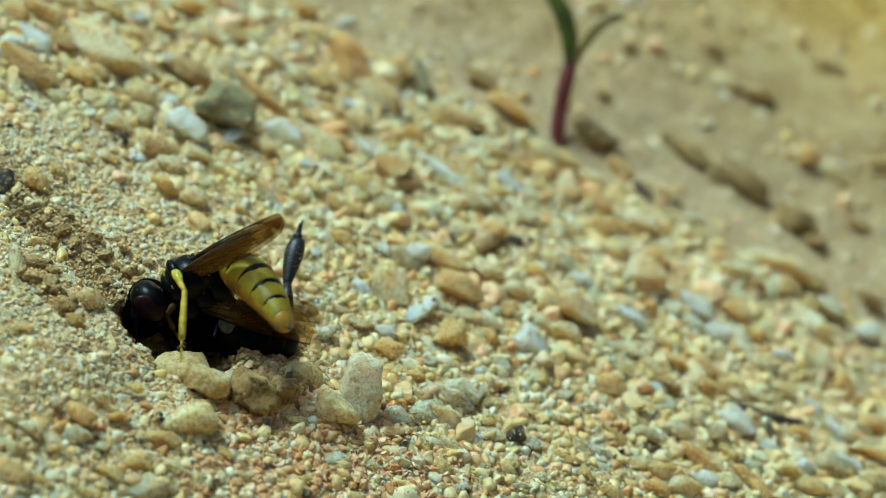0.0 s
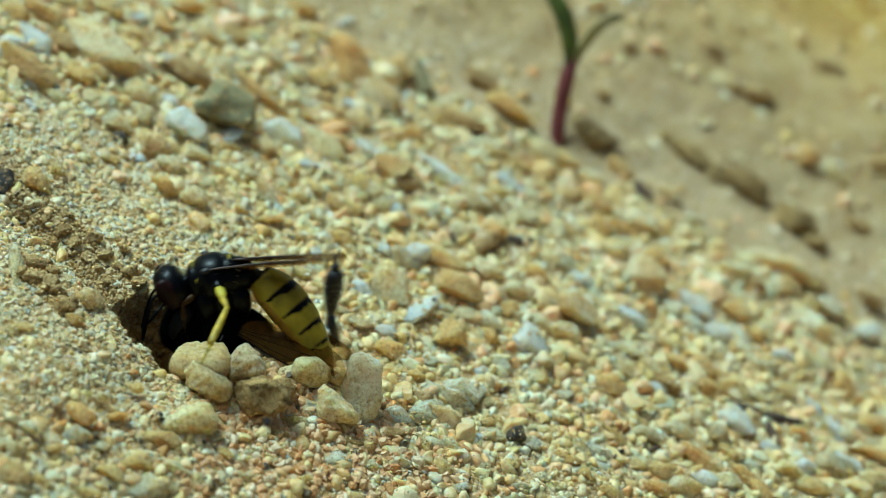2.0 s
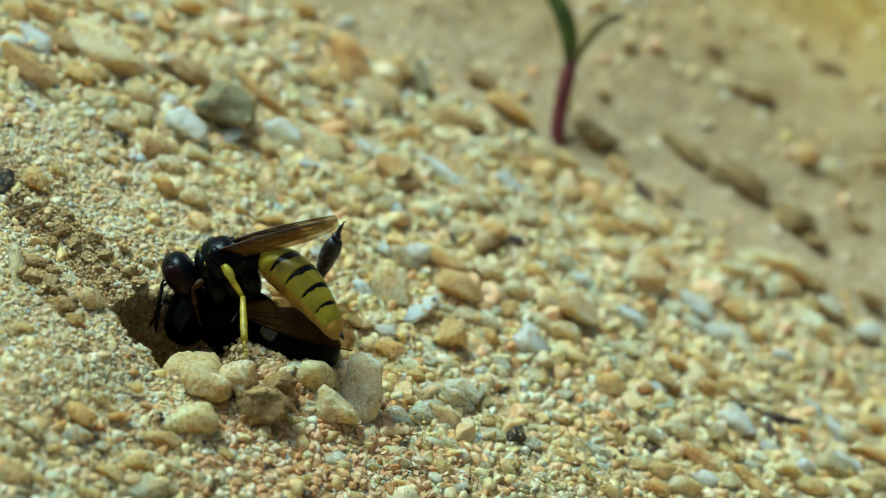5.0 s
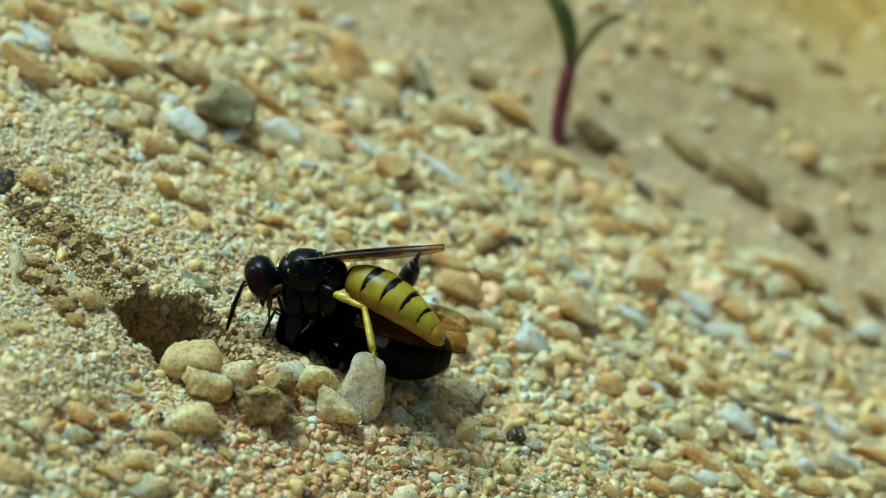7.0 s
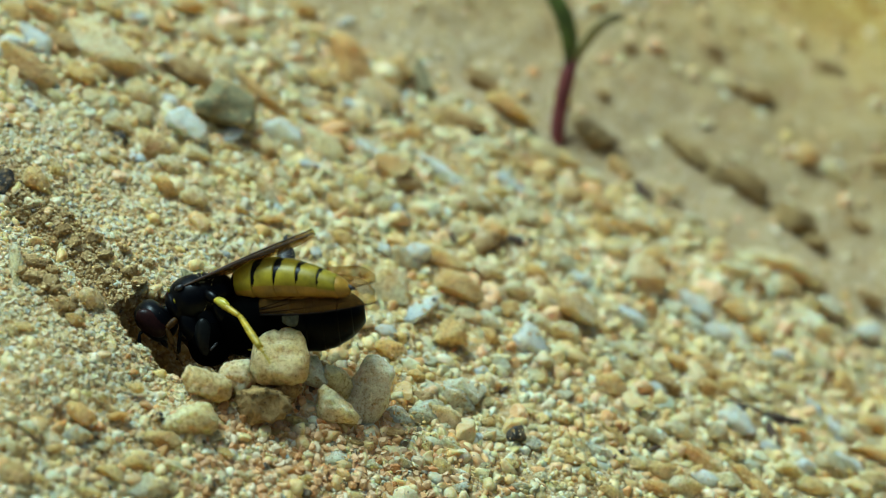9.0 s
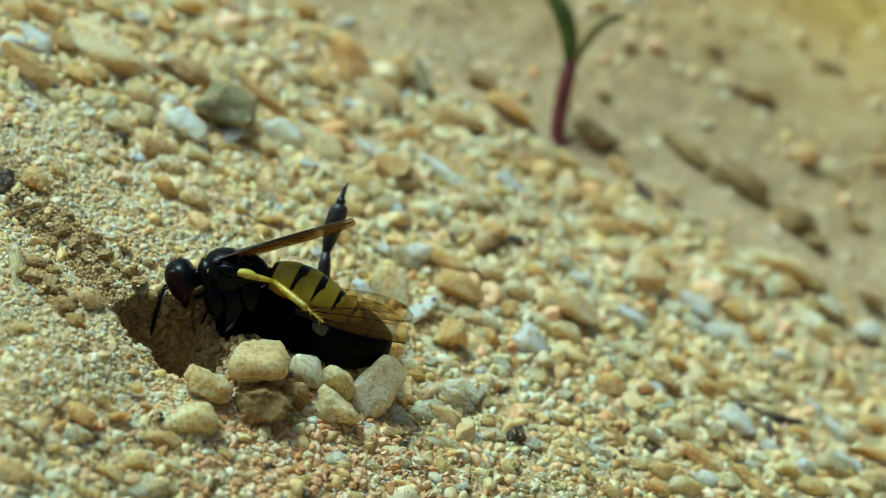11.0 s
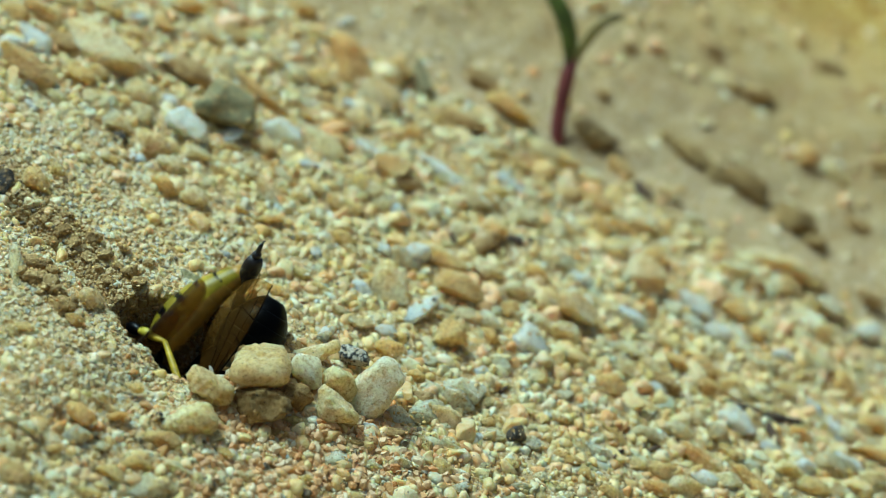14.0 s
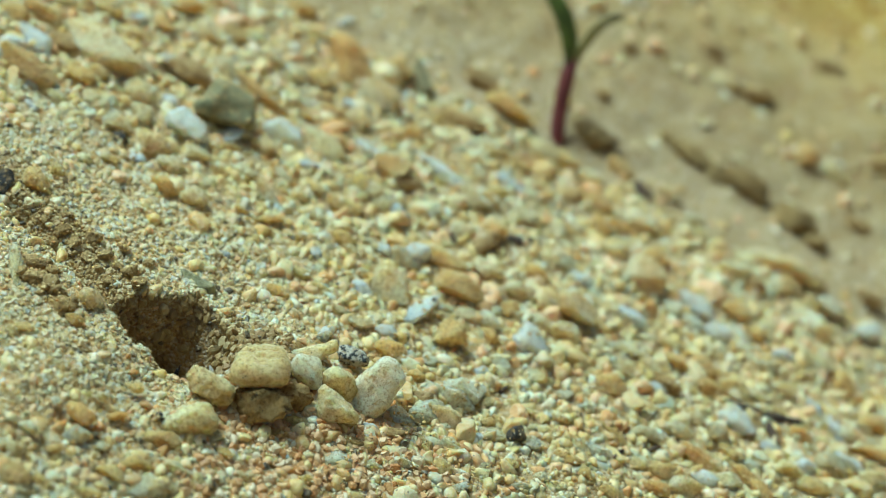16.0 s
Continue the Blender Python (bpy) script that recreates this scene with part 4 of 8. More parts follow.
pebble("grey", 14.20, -7.82, -6.65, 1.67, 1.16, 1.02, (-4, 29, -30))
pebble("tan", 14.79, -8.79, -7.07, 1.54, 0.90, 0.79, (-4, 29, -30))
pebble("white", 13.43, -11.04, -7.10, 1.65, 0.95, 0.84, (6, 20, -6))
pebble("pale", 14.67, -10.83, -7.45, 1.65, 1.14, 1.01, (1, 25, -17))
pebble("pale", 12.20, -12.21, -6.87, 1.95, 1.20, 1.05, (6, 20, -6))
pebble("orange", 10.71, -12.98, -6.36, 1.63, 0.88, 0.77, (6, 20, -6))
pebble("pale", 16.59, -3.46, -6.99, 2.03, 0.79, 0.69, (4, 22, -11))
pebble("pale", 18.23, -2.00, -7.56, 2.05, 0.93, 0.82, (-1, 27, -23))
pebble("white", 19.73, -2.48, -8.33, 1.72, 0.99, 0.87, (-6, 31, -36))
pebble("white", 20.89, -3.84, -8.88, 2.04, 1.12, 0.99, (-14, 34, -55))
pebble("tan", 22.81, -2.40, -9.45, 2.06, 1.26, 1.11, (6, 20, -6))
pebble("white", 21.20, -6.42, -9.32, 2.02, 0.98, 0.86, (1, 25, -17))
pebble("pale", 22.60, -7.04, -9.98, 2.02, 1.24, 1.09, (6, 20, -6))
pebble("tan", 19.19, -8.92, -9.08, 2.00, 0.97, 0.85, (6, 20, -6))
pebble("pale", 10.84, -3.89, -4.97, 2.02, 1.04, 0.92, (1, 25, -17))
pebble("pale", 9.74, -3.06, -4.44, 2.49, 0.77, 0.68, (5, 21, -8))
pebble("orange", 12.40, -2.71, -5.35, 1.71, 0.98, 0.87, (-1, 27, -23))
pebble("tan", 12.19, -1.13, -5.27, 1.72, 0.66, 0.58, (6, 20, -6))
pebble("pale", 8.13, -4.23, -3.72, 1.41, 0.83, 0.73, (1, 25, -17))
pebble("tan", 6.91, -5.63, -3.54, 1.23, 0.59, 0.52, (1, 25, -17))
pebble("grey", 17.40, -0.67, -6.97, 1.73, 0.93, 0.82, (4, 22, -11))
pebble("pale", 20.34, 1.30, -7.84, 2.08, 1.14, 1.01, (1, 25, -17))
pebble("orange", -22.48, 6.55, 10.64, 1.71, 0.98, 0.87, (-4, 29, -30))
pebble("pale", -15.99, 5.96, 7.94, 2.04, 0.99, 0.87, (-6, 31, -36))
pebble("white", -14.59, 7.17, 7.52, 1.72, 0.80, 0.70, (4, 22, -11))
pebble("white", -16.57, 10.11, 8.55, 1.41, 0.80, 0.71, (6, 20, -6))
pebble("tan", -16.16, 8.42, 8.24, 1.40, 0.93, 0.82, (-4, 29, -30))
pebble("pale", -12.69, 10.79, 7.19, 2.09, 1.21, 1.07, (-4, 29, -30))
pebble("tan", -11.15, 11.54, 6.81, 2.10, 1.22, 1.07, (-4, 29, -30))
pebble("pale", -9.27, 10.38, 6.02, 2.09, 1.22, 1.07, (-4, 29, -30))
pebble("pale", -8.03, 9.64, 5.37, 1.75, 1.21, 1.07, (-4, 29, -30))
pebble("pale", -15.76, 3.39, 7.58, 2.02, 1.50, 1.32, (-4, 29, -30))
pebble("pale", -17.98, 1.30, 8.21, 1.55, 1.22, 1.08, (1, 25, -17))
pebble("tan", -16.34, 2.34, 7.33, 1.17, 0.91, 0.80, (-4, 29, -30))
pebble("pale", -19.98, 0.91, 8.62, 1.35, 0.90, 0.79, (-1, 27, -23))
pebble("white", -21.16, 1.35, 9.18, 1.16, 0.77, 0.68, (1, 25, -17))
pebble("white", -21.12, -0.62, 8.89, 0.83, 0.51, 0.45, (1, 25, -17))
pebble("pale", -15.65, 1.68, 7.15, 1.68, 1.17, 1.03, (-1, 27, -23))
pebble("tan", -7.41, 7.13, 4.27, 1.40, 0.80, 0.71, (-4, 29, -30))
pebble("pale", -10.42, 0.34, 4.53, 1.68, 0.97, 0.86, (1, 25, -17))
pebble("pale", -8.41, 1.18, 3.73, 1.37, 0.78, 0.69, (-1, 27, -23))
pebble("tan", -11.57, -0.19, 4.82, 1.23, 0.77, 0.68, (6, 20, -6))
pebble("pale", -14.08, -1.49, 5.87, 1.66, 1.02, 0.90, (4, 22, -11))
pebble("pale", -18.22, -3.35, 7.28, 1.14, 0.70, 0.61, (1, 25, -17))
pebble("white", -15.80, -1.62, 6.33, 1.15, 0.64, 0.56, (6, 20, -6))
pebble("tan", -19.46, -5.21, 7.64, 1.00, 0.63, 0.55, (1, 25, -17))
pebble("pale", -6.99, 14.05, 5.56, 2.13, 1.24, 1.09, (-4, 29, -30))
pebble("pale", -3.21, 10.17, 3.71, 3.12, 1.56, 1.37, (-1, 27, -23))
pebble("orange", -5.92, 7.76, 3.94, 1.74, 0.94, 0.83, (-4, 29, -30))
pebble("tan", -5.58, 6.41, 3.49, 1.74, 0.93, 0.82, (-4, 29, -30))
pebble("tan", -6.58, 10.02, 4.83, 1.76, 1.22, 1.07, (-6, 31, -36))
pebble("brown", 2.15, 15.27, 2.11, 2.51, 1.25, 1.10, (4, 22, -11))
pebble("pale", 5.21, 11.75, -0.30, 2.83, 1.24, 1.09, (1, 25, -17))
pebble("orange", 3.60, 9.64, 0.14, 2.12, 0.96, 0.84, (-1, 27, -23))
pebble("pale", 2.35, 9.20, 1.08, 2.45, 1.22, 1.08, (-1, 27, -23))
pebble("tan", 10.02, 13.00, -2.34, 2.09, 1.05, 0.92, (-1, 27, -23))
pebble("pale", 12.53, 11.97, -3.22, 2.09, 1.04, 0.92, (-1, 27, -23))
pebble("pale", 8.36, 11.14, -2.04, 2.07, 1.04, 0.91, (-1, 27, -23))
pebble("pale", 11.42, 8.57, -3.47, 2.06, 1.17, 1.03, (-1, 27, -23))
pebble("tan", 8.59, 8.80, -2.17, 2.05, 1.16, 1.02, (1, 25, -17))
pebble("orange", -7.40, -3.23, 2.57, 0.77, 0.51, 0.45, (1, 25, -17))
pebble("pale", -9.01, -6.16, 2.92, 0.69, 0.50, 0.44, (1, 25, -17))
pebble("white", -6.49, -4.39, 2.23, 0.83, 0.57, 0.51, (1, 25, -17))
pebble("tan", -9.63, -4.77, 3.45, 0.70, 0.44, 0.39, (1, 25, -17))
pebble("clod", -18.89, -14.98, 6.69, 1.32, 1.02, 0.90, (-4, 29, -30))
pebble("clod", -19.41, -14.40, 6.87, 0.90, 0.66, 0.58, (6, 20, -6))
pebble("clod", -18.42, -15.20, 6.34, 1.02, 0.78, 0.69, (20, -3, 32))
pebble("clod", -18.70, -15.82, 6.28, 0.78, 0.60, 0.53, (10, 14, 5))
pebble("clod", -19.83, -8.65, 6.68, 0.93, 0.69, 0.60, (1, 25, -17))
pebble("clod", -18.81, -9.15, 6.39, 1.05, 0.74, 0.65, (22, -8, 39))
pebble("clod", -18.24, -9.66, 5.96, 0.80, 0.62, 0.54, (20, -3, 32))
pebble("clod", -17.43, -9.08, 5.87, 1.11, 0.80, 0.71, (10, 14, 5))
pebble("clod", -16.77, -9.95, 5.40, 0.92, 0.74, 0.65, (23, -11, 43))
pebble("clod", -16.15, -10.13, 4.94, 0.80, 0.62, 0.54, (14, 8, 14))
pebble("clod", -15.49, -10.32, 4.74, 1.05, 0.74, 0.65, (21, -6, 36))
pebble("clod", -17.65, -10.37, 5.39, 0.74, 0.56, 0.49, (-4, 29, -30))
pebble("clod", -15.91, -9.08, 5.30, 0.87, 0.62, 0.54, (8, 17, -0))
pebble("clod", -15.06, -10.97, 4.37, 0.92, 0.74, 0.65, (17, 2, 23))
pebble("clod", -18.63, -8.15, 6.64, 0.74, 0.56, 0.49, (14, 8, 14))
pebble("clod", -19.21, -9.62, 5.98, 0.69, 0.50, 0.44, (22, -8, 39))
pebble("clod", -16.48, -11.42, 4.77, 0.74, 0.56, 0.49, (6, 20, -6))
pebble("clod", -14.63, -9.38, 4.55, 0.80, 0.56, 0.49, (20, -3, 32))
pebble("clod", -18.08, -8.40, 6.24, 0.62, 0.43, 0.38, (1, 25, -17))
pebble("clod", -17.03, -10.80, 5.11, 0.62, 0.49, 0.43, (14, 8, 14))
pebble("quartz", 0.54, -11.30, -1.96, 2.84, 1.59, 1.40, (4, 22, -11), angular=True)
pebble("quartz", -0.73, -13.22, -1.75, 2.36, 1.35, 1.19, (15, 5, 19), angular=True)
pebble("orange", 1.76, -11.15, -2.66, 1.25, 0.80, 0.70, (1, 25, -17))
pebble("clod", -20.43, -14.71, 7.17, 1.00, 0.77, 0.65, (-28, -25, -11))
pebble("clod", -19.03, -14.81, 6.61, 0.67, 0.51, 0.44, (-5, -3, -7))
pebble("clod", -18.92, -14.96, 6.62, 1.11, 0.86, 0.73, (15, 27, 17))
pebble("clod", -18.35, -15.17, 6.22, 0.59, 0.45, 0.38, (-13, -26, 28))
pebble("clod", -19.44, -14.76, 6.86, 1.00, 0.77, 0.66, (-16, -2, -19))
pebble("clod", -19.68, -13.63, 7.05, 1.06, 0.81, 0.69, (16, 1, 25))
pebble("clod", -19.46, -14.77, 6.87, 1.12, 0.86, 0.73, (-13, 13, 9))
pebble("clod", -18.07, -15.90, 6.06, 1.17, 0.90, 0.77, (-17, 24, -5))
pebble("clod", -18.28, -16.11, 6.16, 1.19, 0.92, 0.78, (9, -7, 24))
pebble("clod", -19.85, -14.74, 7.03, 1.21, 0.93, 0.79, (-2, -22, -14))
pebble("clod", -18.77, -14.41, 6.65, 0.73, 0.56, 0.47, (17, -20, -28))
pebble("clod", -18.59, -15.95, 6.18, 0.73, 0.56, 0.48, (14, -15, 21))
pebble("clod", -19.36, -13.51, 7.02, 1.15, 0.88, 0.75, (-10, 17, 28))
pebble("clod", -19.47, -15.15, 6.73, 0.74, 0.57, 0.48, (-27, 7, 21))
pebble("clod", -19.84, -13.65, 7.09, 1.19, 0.92, 0.78, (4, 27, 26))
pebble("clod", -19.46, -14.25, 6.84, 0.62, 0.48, 0.41, (12, -13, 10))
pebble("clod", -19.55, -14.88, 6.90, 1.06, 0.82, 0.70, (-27, 1, -12))
pebble("clod", -19.97, -14.81, 7.07, 0.93, 0.71, 0.61, (3, 28, 2))
pebble("clod", -18.36, -15.81, 6.22, 0.96, 0.74, 0.63, (-22, -18, -28))
pebble("clod", -19.13, -15.17, 6.66, 0.87, 0.67, 0.57, (14, -29, -10))
pebble("clod", -18.89, -13.83, 6.73, 0.98, 0.75, 0.64, (-26, 25, 21))
pebble("clod", -18.02, -15.77, 6.07, 1.12, 0.86, 0.73, (3, -22, 18))
pebble("clod", -18.18, -15.88, 6.03, 0.83, 0.64, 0.54, (-6, -15, -1))
pebble("clod", -18.83, -14.74, 6.49, 0.66, 0.51, 0.43, (4, 7, -4))
pebble("clod", -19.31, -15.47, 6.54, 0.71, 0.54, 0.46, (-10, 0, 4))
pebble("clod", -18.72, -15.16, 6.48, 1.25, 0.96, 0.82, (-6, -5, -16))
# two more lumps close the dark band that stands for that shade
pebble("earth_shade", 15.49, 16.32, -4.46, 3.90, 1.90, 1.70, (6, 20, -6))
pebble("earth_shade", 18.59, 15.94, -6.47, 3.90, 1.90, 1.70, (6, 20, -6))
pebble("tan", -20.46, -18.18, 5.96, 0.80, 0.60, 0.54, (-4, 29, -30))
pebble("orange", -19.11, -17.02, 5.83, 0.70, 0.50, 0.45, (-4, 29, -30))
pebble("olive", -12.50, -9.38, 3.25, 2.9, 1.9, 1.7, (-32, 19, -11), "set in the wall above the burrow")
# pebbles that are pushed about at the burrow
def chip(kind, label, outline, deep, at, seed, name="stone_chip", taper=0.6):
    """A broken stone: a flat outline (mm, x right and z up) given depth, with worn edges."""
    bm = bmesh.new()
    for y, k in ((-0.5, taper), (-0.2, 1.0), (0.25, 1.0), (0.5, 0.75)):
        for x, z in outline:
            bm.verts.new((x * k, y * deep, z * k))
    bmesh.ops.convex_hull(bm, input=bm.verts[:])
    bm.normal_update()
    planes = np.array([[*p.normal, max(0.05, p.normal.dot(p.calc_center_median()))] for p in bm.faces])
    bm.free()
    v, f = ICO[4]
    worn = np.clip(v @ planes[:, :3].T / planes[:, 3], 0, None) ** 48
    v = v / (worn.sum(axis=1) ** (1 / 48))[:, None]
    r = np.random.default_rng(seed)
    for scale, depth in ((1.6, 0.07), (4.0, 0.05), (9.0, 0.045), (18.0, 0.025)):
        for _ in range(4):
            w, ph = r.normal(size=3) * scale, r.uniform(0, 6.28)
            v = v + np.outer(np.sin(v @ w + ph), r.normal(size=3)) * depth * 0.4
    v = v + r.normal(size=v.shape) * (0.016 if kind in ("speckled", "tan") else 0.008)
    me = bpy.data.meshes.new(name)
    me.from_pydata((v * MM).tolist(), [], f.tolist())
    me.polygons.foreach_set("use_smooth", [True] * len(me.polygons))
    me.materials.append(STONES[kind])
    ob = new(name, me)
    ob.matrix_world = at
    return tagged(ob, label, "stone", group="pebbles on the bank")


ROLLED_STONE = chip("speckled", "blunt tan stone flecked with black, freshly dug out beside the burrow", [(-1.5, -1.1), (-1.0, -1.6), (0.8, -1.65), (1.5, -1.2), (1.45, 0.3), (1.2, 1.35), (0.5, 1.75), (-0.3, 1.6), (-1.2, 0.6)], 1.3, pose(-0.012, -0.012, 0), 1, taper=0.8)
CRUMBLY_CLOD = pebble("crumb", -9.20, -16.91, 2.10, 3.70, 2.1, 2.25, (-1, 27, -23), "at the lip of the burrow")
LIP_STONE = chip("speckled", "angular greyish stone at the lip of the burrow", [(-1.25, 0.1), (-1.0, 0.75), (-0.2, 0.65), (0.7, 0.45), (1.25, 0.25), (1.2, -0.5), (0.5, -0.8), (-0.7, -0.6)], 1.5, pose(-0.0115, -0.0155, 0.0017), 2)
SMALL_STONE = chip("pale", "pale blocky pebble at the lip of the burrow", [(-0.85, -0.8), (0.9, -0.8), (1.0, -0.1), (0.5, 0.7), (0.1, 1.0), (-0.4, 0.8), (-0.9, 0.0)], 1.5, pose(-0.010, -0.0167, 0.0008), 3)
LEANING_SLAB = chip("quartz", "frosted greyish quartz slab leaning at the burrow", [(-1.0, -1.75), (-1.2, -0.9), (-0.9, 0.6), (-0.6, 1.55), (0.05, 1.8), (0.6, 1.5), (1.15, 1.25), (1.1, 0.2), (0.9, -1.3), (0.3, -1.8)], 1.5, pose(-0.004, -0.0146, 0.0004), 4, taper=0.8)
ROUND_STONE = pebble("speckled", -6.61, -12.86, -0.18, 2.15, 1.7, 1.6, (14, 8, 14), "beside the burrow")
NEXT_STONE = pebble("crumb", -7.42, -15.39, 0.95, 2.0, 1.6, 1.55, (14, 8, 14), "beside the burrow", angular=True)
GLASSY_STONE = pebble("quartz", -6.5, -14.0, 1.2, 1.85, 1.6, 1.6, (14, 8, 14), "on the spoil beside the burrow")
SPECKLED_GRAIN = pebble("granite", -4.87, -11.16, -0.55, 1.95, 1.5, 1.55, (14, 8, 14), "on the spoil beside the burrow", angular=True)
FLAT_CHIP = chip("pale", "flat pale chip turned up from the spoil", [(-1.3, -0.2), (-1.2, 0.25), (0.2, 0.4), (1.3, 0.55), (1.4, 0.0), (0.4, -0.5)], 1.1, pose(-0.0055, -0.0125, 0.0005), 5)
WHITE_SLIVER = pebble("white", -11.35, -15.68, 1.14, 0.26, 0.25, 0.68, (0, 0, 0), "standing at the lip of the burrow", angular=True)
chip("pale", "cream tooth-shaped stone chip beside the burrow", [(-0.85, 0.75), (-0.5, 1.05), (-0.1, 0.7), (0.3, -0.05), (1.25, -0.5), (1.2, -0.95), (-0.8, -0.95)], 1.3, pose(-0.00533, -0.01646, 0.00085, -30, -0, 0), 6)
chip("speckled", "broad tan stone sunk in the sand below the burrow", [(-1.6, -0.5), (-1.2, 0.1), (0.6, 0.8), (1.2, 0.7), (1.6, -0.2), (1.4, -0.8), (-1.2, -0.8)], 2.0, pose(-0.01230, -0.01964, 0.00193, -30, -3, 2), 7)


def stuck_grains():
    """Fine grains that cling to the stones, joined in one mesh."""
    r = np.random.default_rng(55)
    v0, f0 = ICO[1]
    P = np.array(STUCK)
    n = len(P)
    size = (0.03 + 0.075 * r.uniform(0, 1, n) ** 2)[:, None, None] * MM
    V = v0[None] * size * r.uniform(0.6, 1.4, (n, 1, 3)) * r.uniform(0.8, 1.2, (n, len(v0), 1)) + P[:, None, :]
    F = f0[None] + (np.arange(n) * len(v0))[:, None, None]
    me = bpy.data.meshes.new("clinging_grains")
    me.from_pydata(V.reshape(-1, 3).tolist(), [], F.reshape(-1, 3).tolist())
    me.materials.append(FINE_GRAINS)
    tagged(new("clinging_grains", me), "fine sand grains clinging to the pebbles", "sand", kind="stuff")


stuck_grains()


# ---- plant debris ----
def twig(points, radii, where):
    v, f = tube_data([Vector(p) * MM for p in points], [r * MM for r in radii], 9, 0.7)
    ob = mesh_ob("dry_twig", v, f, STONES["twig"])
    return tagged(ob, "dark dry twig fragment " + where, "twig", group="plant debris")


twig([(14.79, -4.32, -6.66), (15.92, -4.52, -7.02), (17.44, -4.46, -7.70), (19.00, -3.96, -8.30)], (0.12, 0.22, 0.26, 0.1), "lying among the gravel")
twig([(17.04, -5.05, -7.74), (17.29, -5.77, -7.98), (17.58, -6.73, -8.27)], (0.22, 0.3, 0.12), "lying among the gravel")
twig([(10.87, 12.01, -2.70), (11.23, 11.51, -3.04), (11.60, 11.13, -3.19)], (0.3, 0.4, 0.2), "half buried behind the crest")
twig([(-0.48, 1.34, 0.37), (0.18, 1.44, 0.10), (0.66, 0.76, -0.06)], (0.18, 0.32, 0.15), "half buried in the gravel")
twig([(3.44, 2.55, -0.74), (4.10, 2.44, -1.03), (5.10, 3.47, -1.41)], (0.2, 0.36, 0.1), "half buried in the gravel")
twig([(8.59, -12.01, -5.30), (8.95, -11.03, -5.52), (9.25, -10.78, -5.55)], (0.1, 0.16, 0.06), "lying on the sand")
twig([(10.40, -10.36, -5.97), (10.82, -9.70, -6.19), (11.12, -9.43, -6.23)], (0.2, 0.2, 0.1), "lying on the sand")
twig([(2.90, -9.62, -2.85), (3.13, -9.28, -2.83), (3.39, -8.97, -2.83)], (0.1, 0.13, 0.06), "lying on the sand")


# ---- seedling ----
def seedling():
    root = new("seedling")
    root.location = (0.00636, 0.01364, -0.00071)
    tube("stem", [(-0.06, -0.63, -1.10), (0.00, 0.08, 0.14), (0.13, 0.63, 1.10), (0.35, 1.19, 2.06), (0.60, 1.69, 2.93), (0.79, 2.06, 3.56), (0.92, 2.33, 4.03)], (0.46, 0.44, 0.42, 0.42, 0.44, 0.40, 0.2), STEM, root, "dark red fleshy stem", 14)
    tube("leaf", [(0.73, 1.95, 3.37), (0.79, 2.37, 4.11), (0.73, 2.85, 4.94), (0.47, 3.37, 5.84), (-0.03, 3.88, 6.72), (-0.63, 4.43, 7.68), (-1.27, 4.83, 8.36)], (0.38, 0.52, 0.66, 0.70, 0.64, 0.5, 0.1), LEAF, root, "narrow green leaf", 14, 0.6)
    tube("leaf", [(0.79, 1.90, 3.29), (1.11, 2.26, 3.92), (1.55, 2.61, 4.52), (2.06, 2.96, 5.13), (2.69, 3.25, 5.62), (3.39, 3.39, 5.87), (3.89, 3.44, 5.95)], (0.30, 0.34, 0.35, 0.36, 0.36, 0.30, 0.06), OLIVE_LEAF, root, "narrow olive leaf bent outwards", 14, 0.6)
    return tagged(root, "small red-stemmed seedling with two narrow green leaves", "plant")


seedling()


# ---- the wasp ----
def blade(name, parent, mat, length, width, roll, label, veins, droop=0.25, hue=VEIN):
    """A wing that points backwards from its hinge at its own origin."""
    nx, ny = 22, 7
    verts, faces = [], []
    turn = Matrix.Rotation(roll, 3, "X")

    def at(u, v):
        half = width * (0.16 + 0.84 * math.sin(math.pi * min(1.0, 0.08 + u * 0.80)) ** 0.8) * (1 - max(0, u - 0.86) ** 2 * 22)
        lead = width * 0.12 * math.sin(math.pi * u)
        return turn @ Vector((-u * length, lead - v * half, 0.10 * math.sin(v * 3.0) * width - droop * u * u)) * MM
    for i in range(nx):
        for j in range(ny):
            verts.append(at(i / (nx - 1), j / (ny - 1)))
    for i in range(nx - 1):
        for j in range(ny - 1):
            k = i * ny + j
            faces.append((k, k + 1, k + ny + 1, k + ny))
    wing = mesh_ob(name, verts, faces, mat, parent, label)
    thick = wing.modifiers.new("thickness", "SOLIDIFY")
    thick.thickness = 0.012 * MM
    lines = [[(u / 14, 0.0) for u in range(15)], [(u / 14, 0.10 + 0.12 * u / 14) for u in range(13)],
             [(u / 14, 0.22 + 0.35 * u / 14) for u in range(13)], [(u / 14, 0.3 + 0.62 * u / 14) for u in range(11)],
             [(0.42, 0.0), (0.46, 0.2), (0.45, 0.4), (0.5, 0.6)], [(0.66, 0.0), (0.68, 0.2), (0.7, 0.4), (0.66, 0.62)], [(0.8, 0.02), (0.84, 0.2), (0.83, 0.36)]]
    for k, line in enumerate(lines[:veins]):
        pts = [at(u, v) for u, v in line]
        v, f = tube_data(pts, [(0.055 if k == 0 else 0.03) * MM * (1 - 0.5 * n / len(pts)) for n in range(len(pts))], 6)
        mesh_ob("vein", v, f, hue, wing)
    return wing


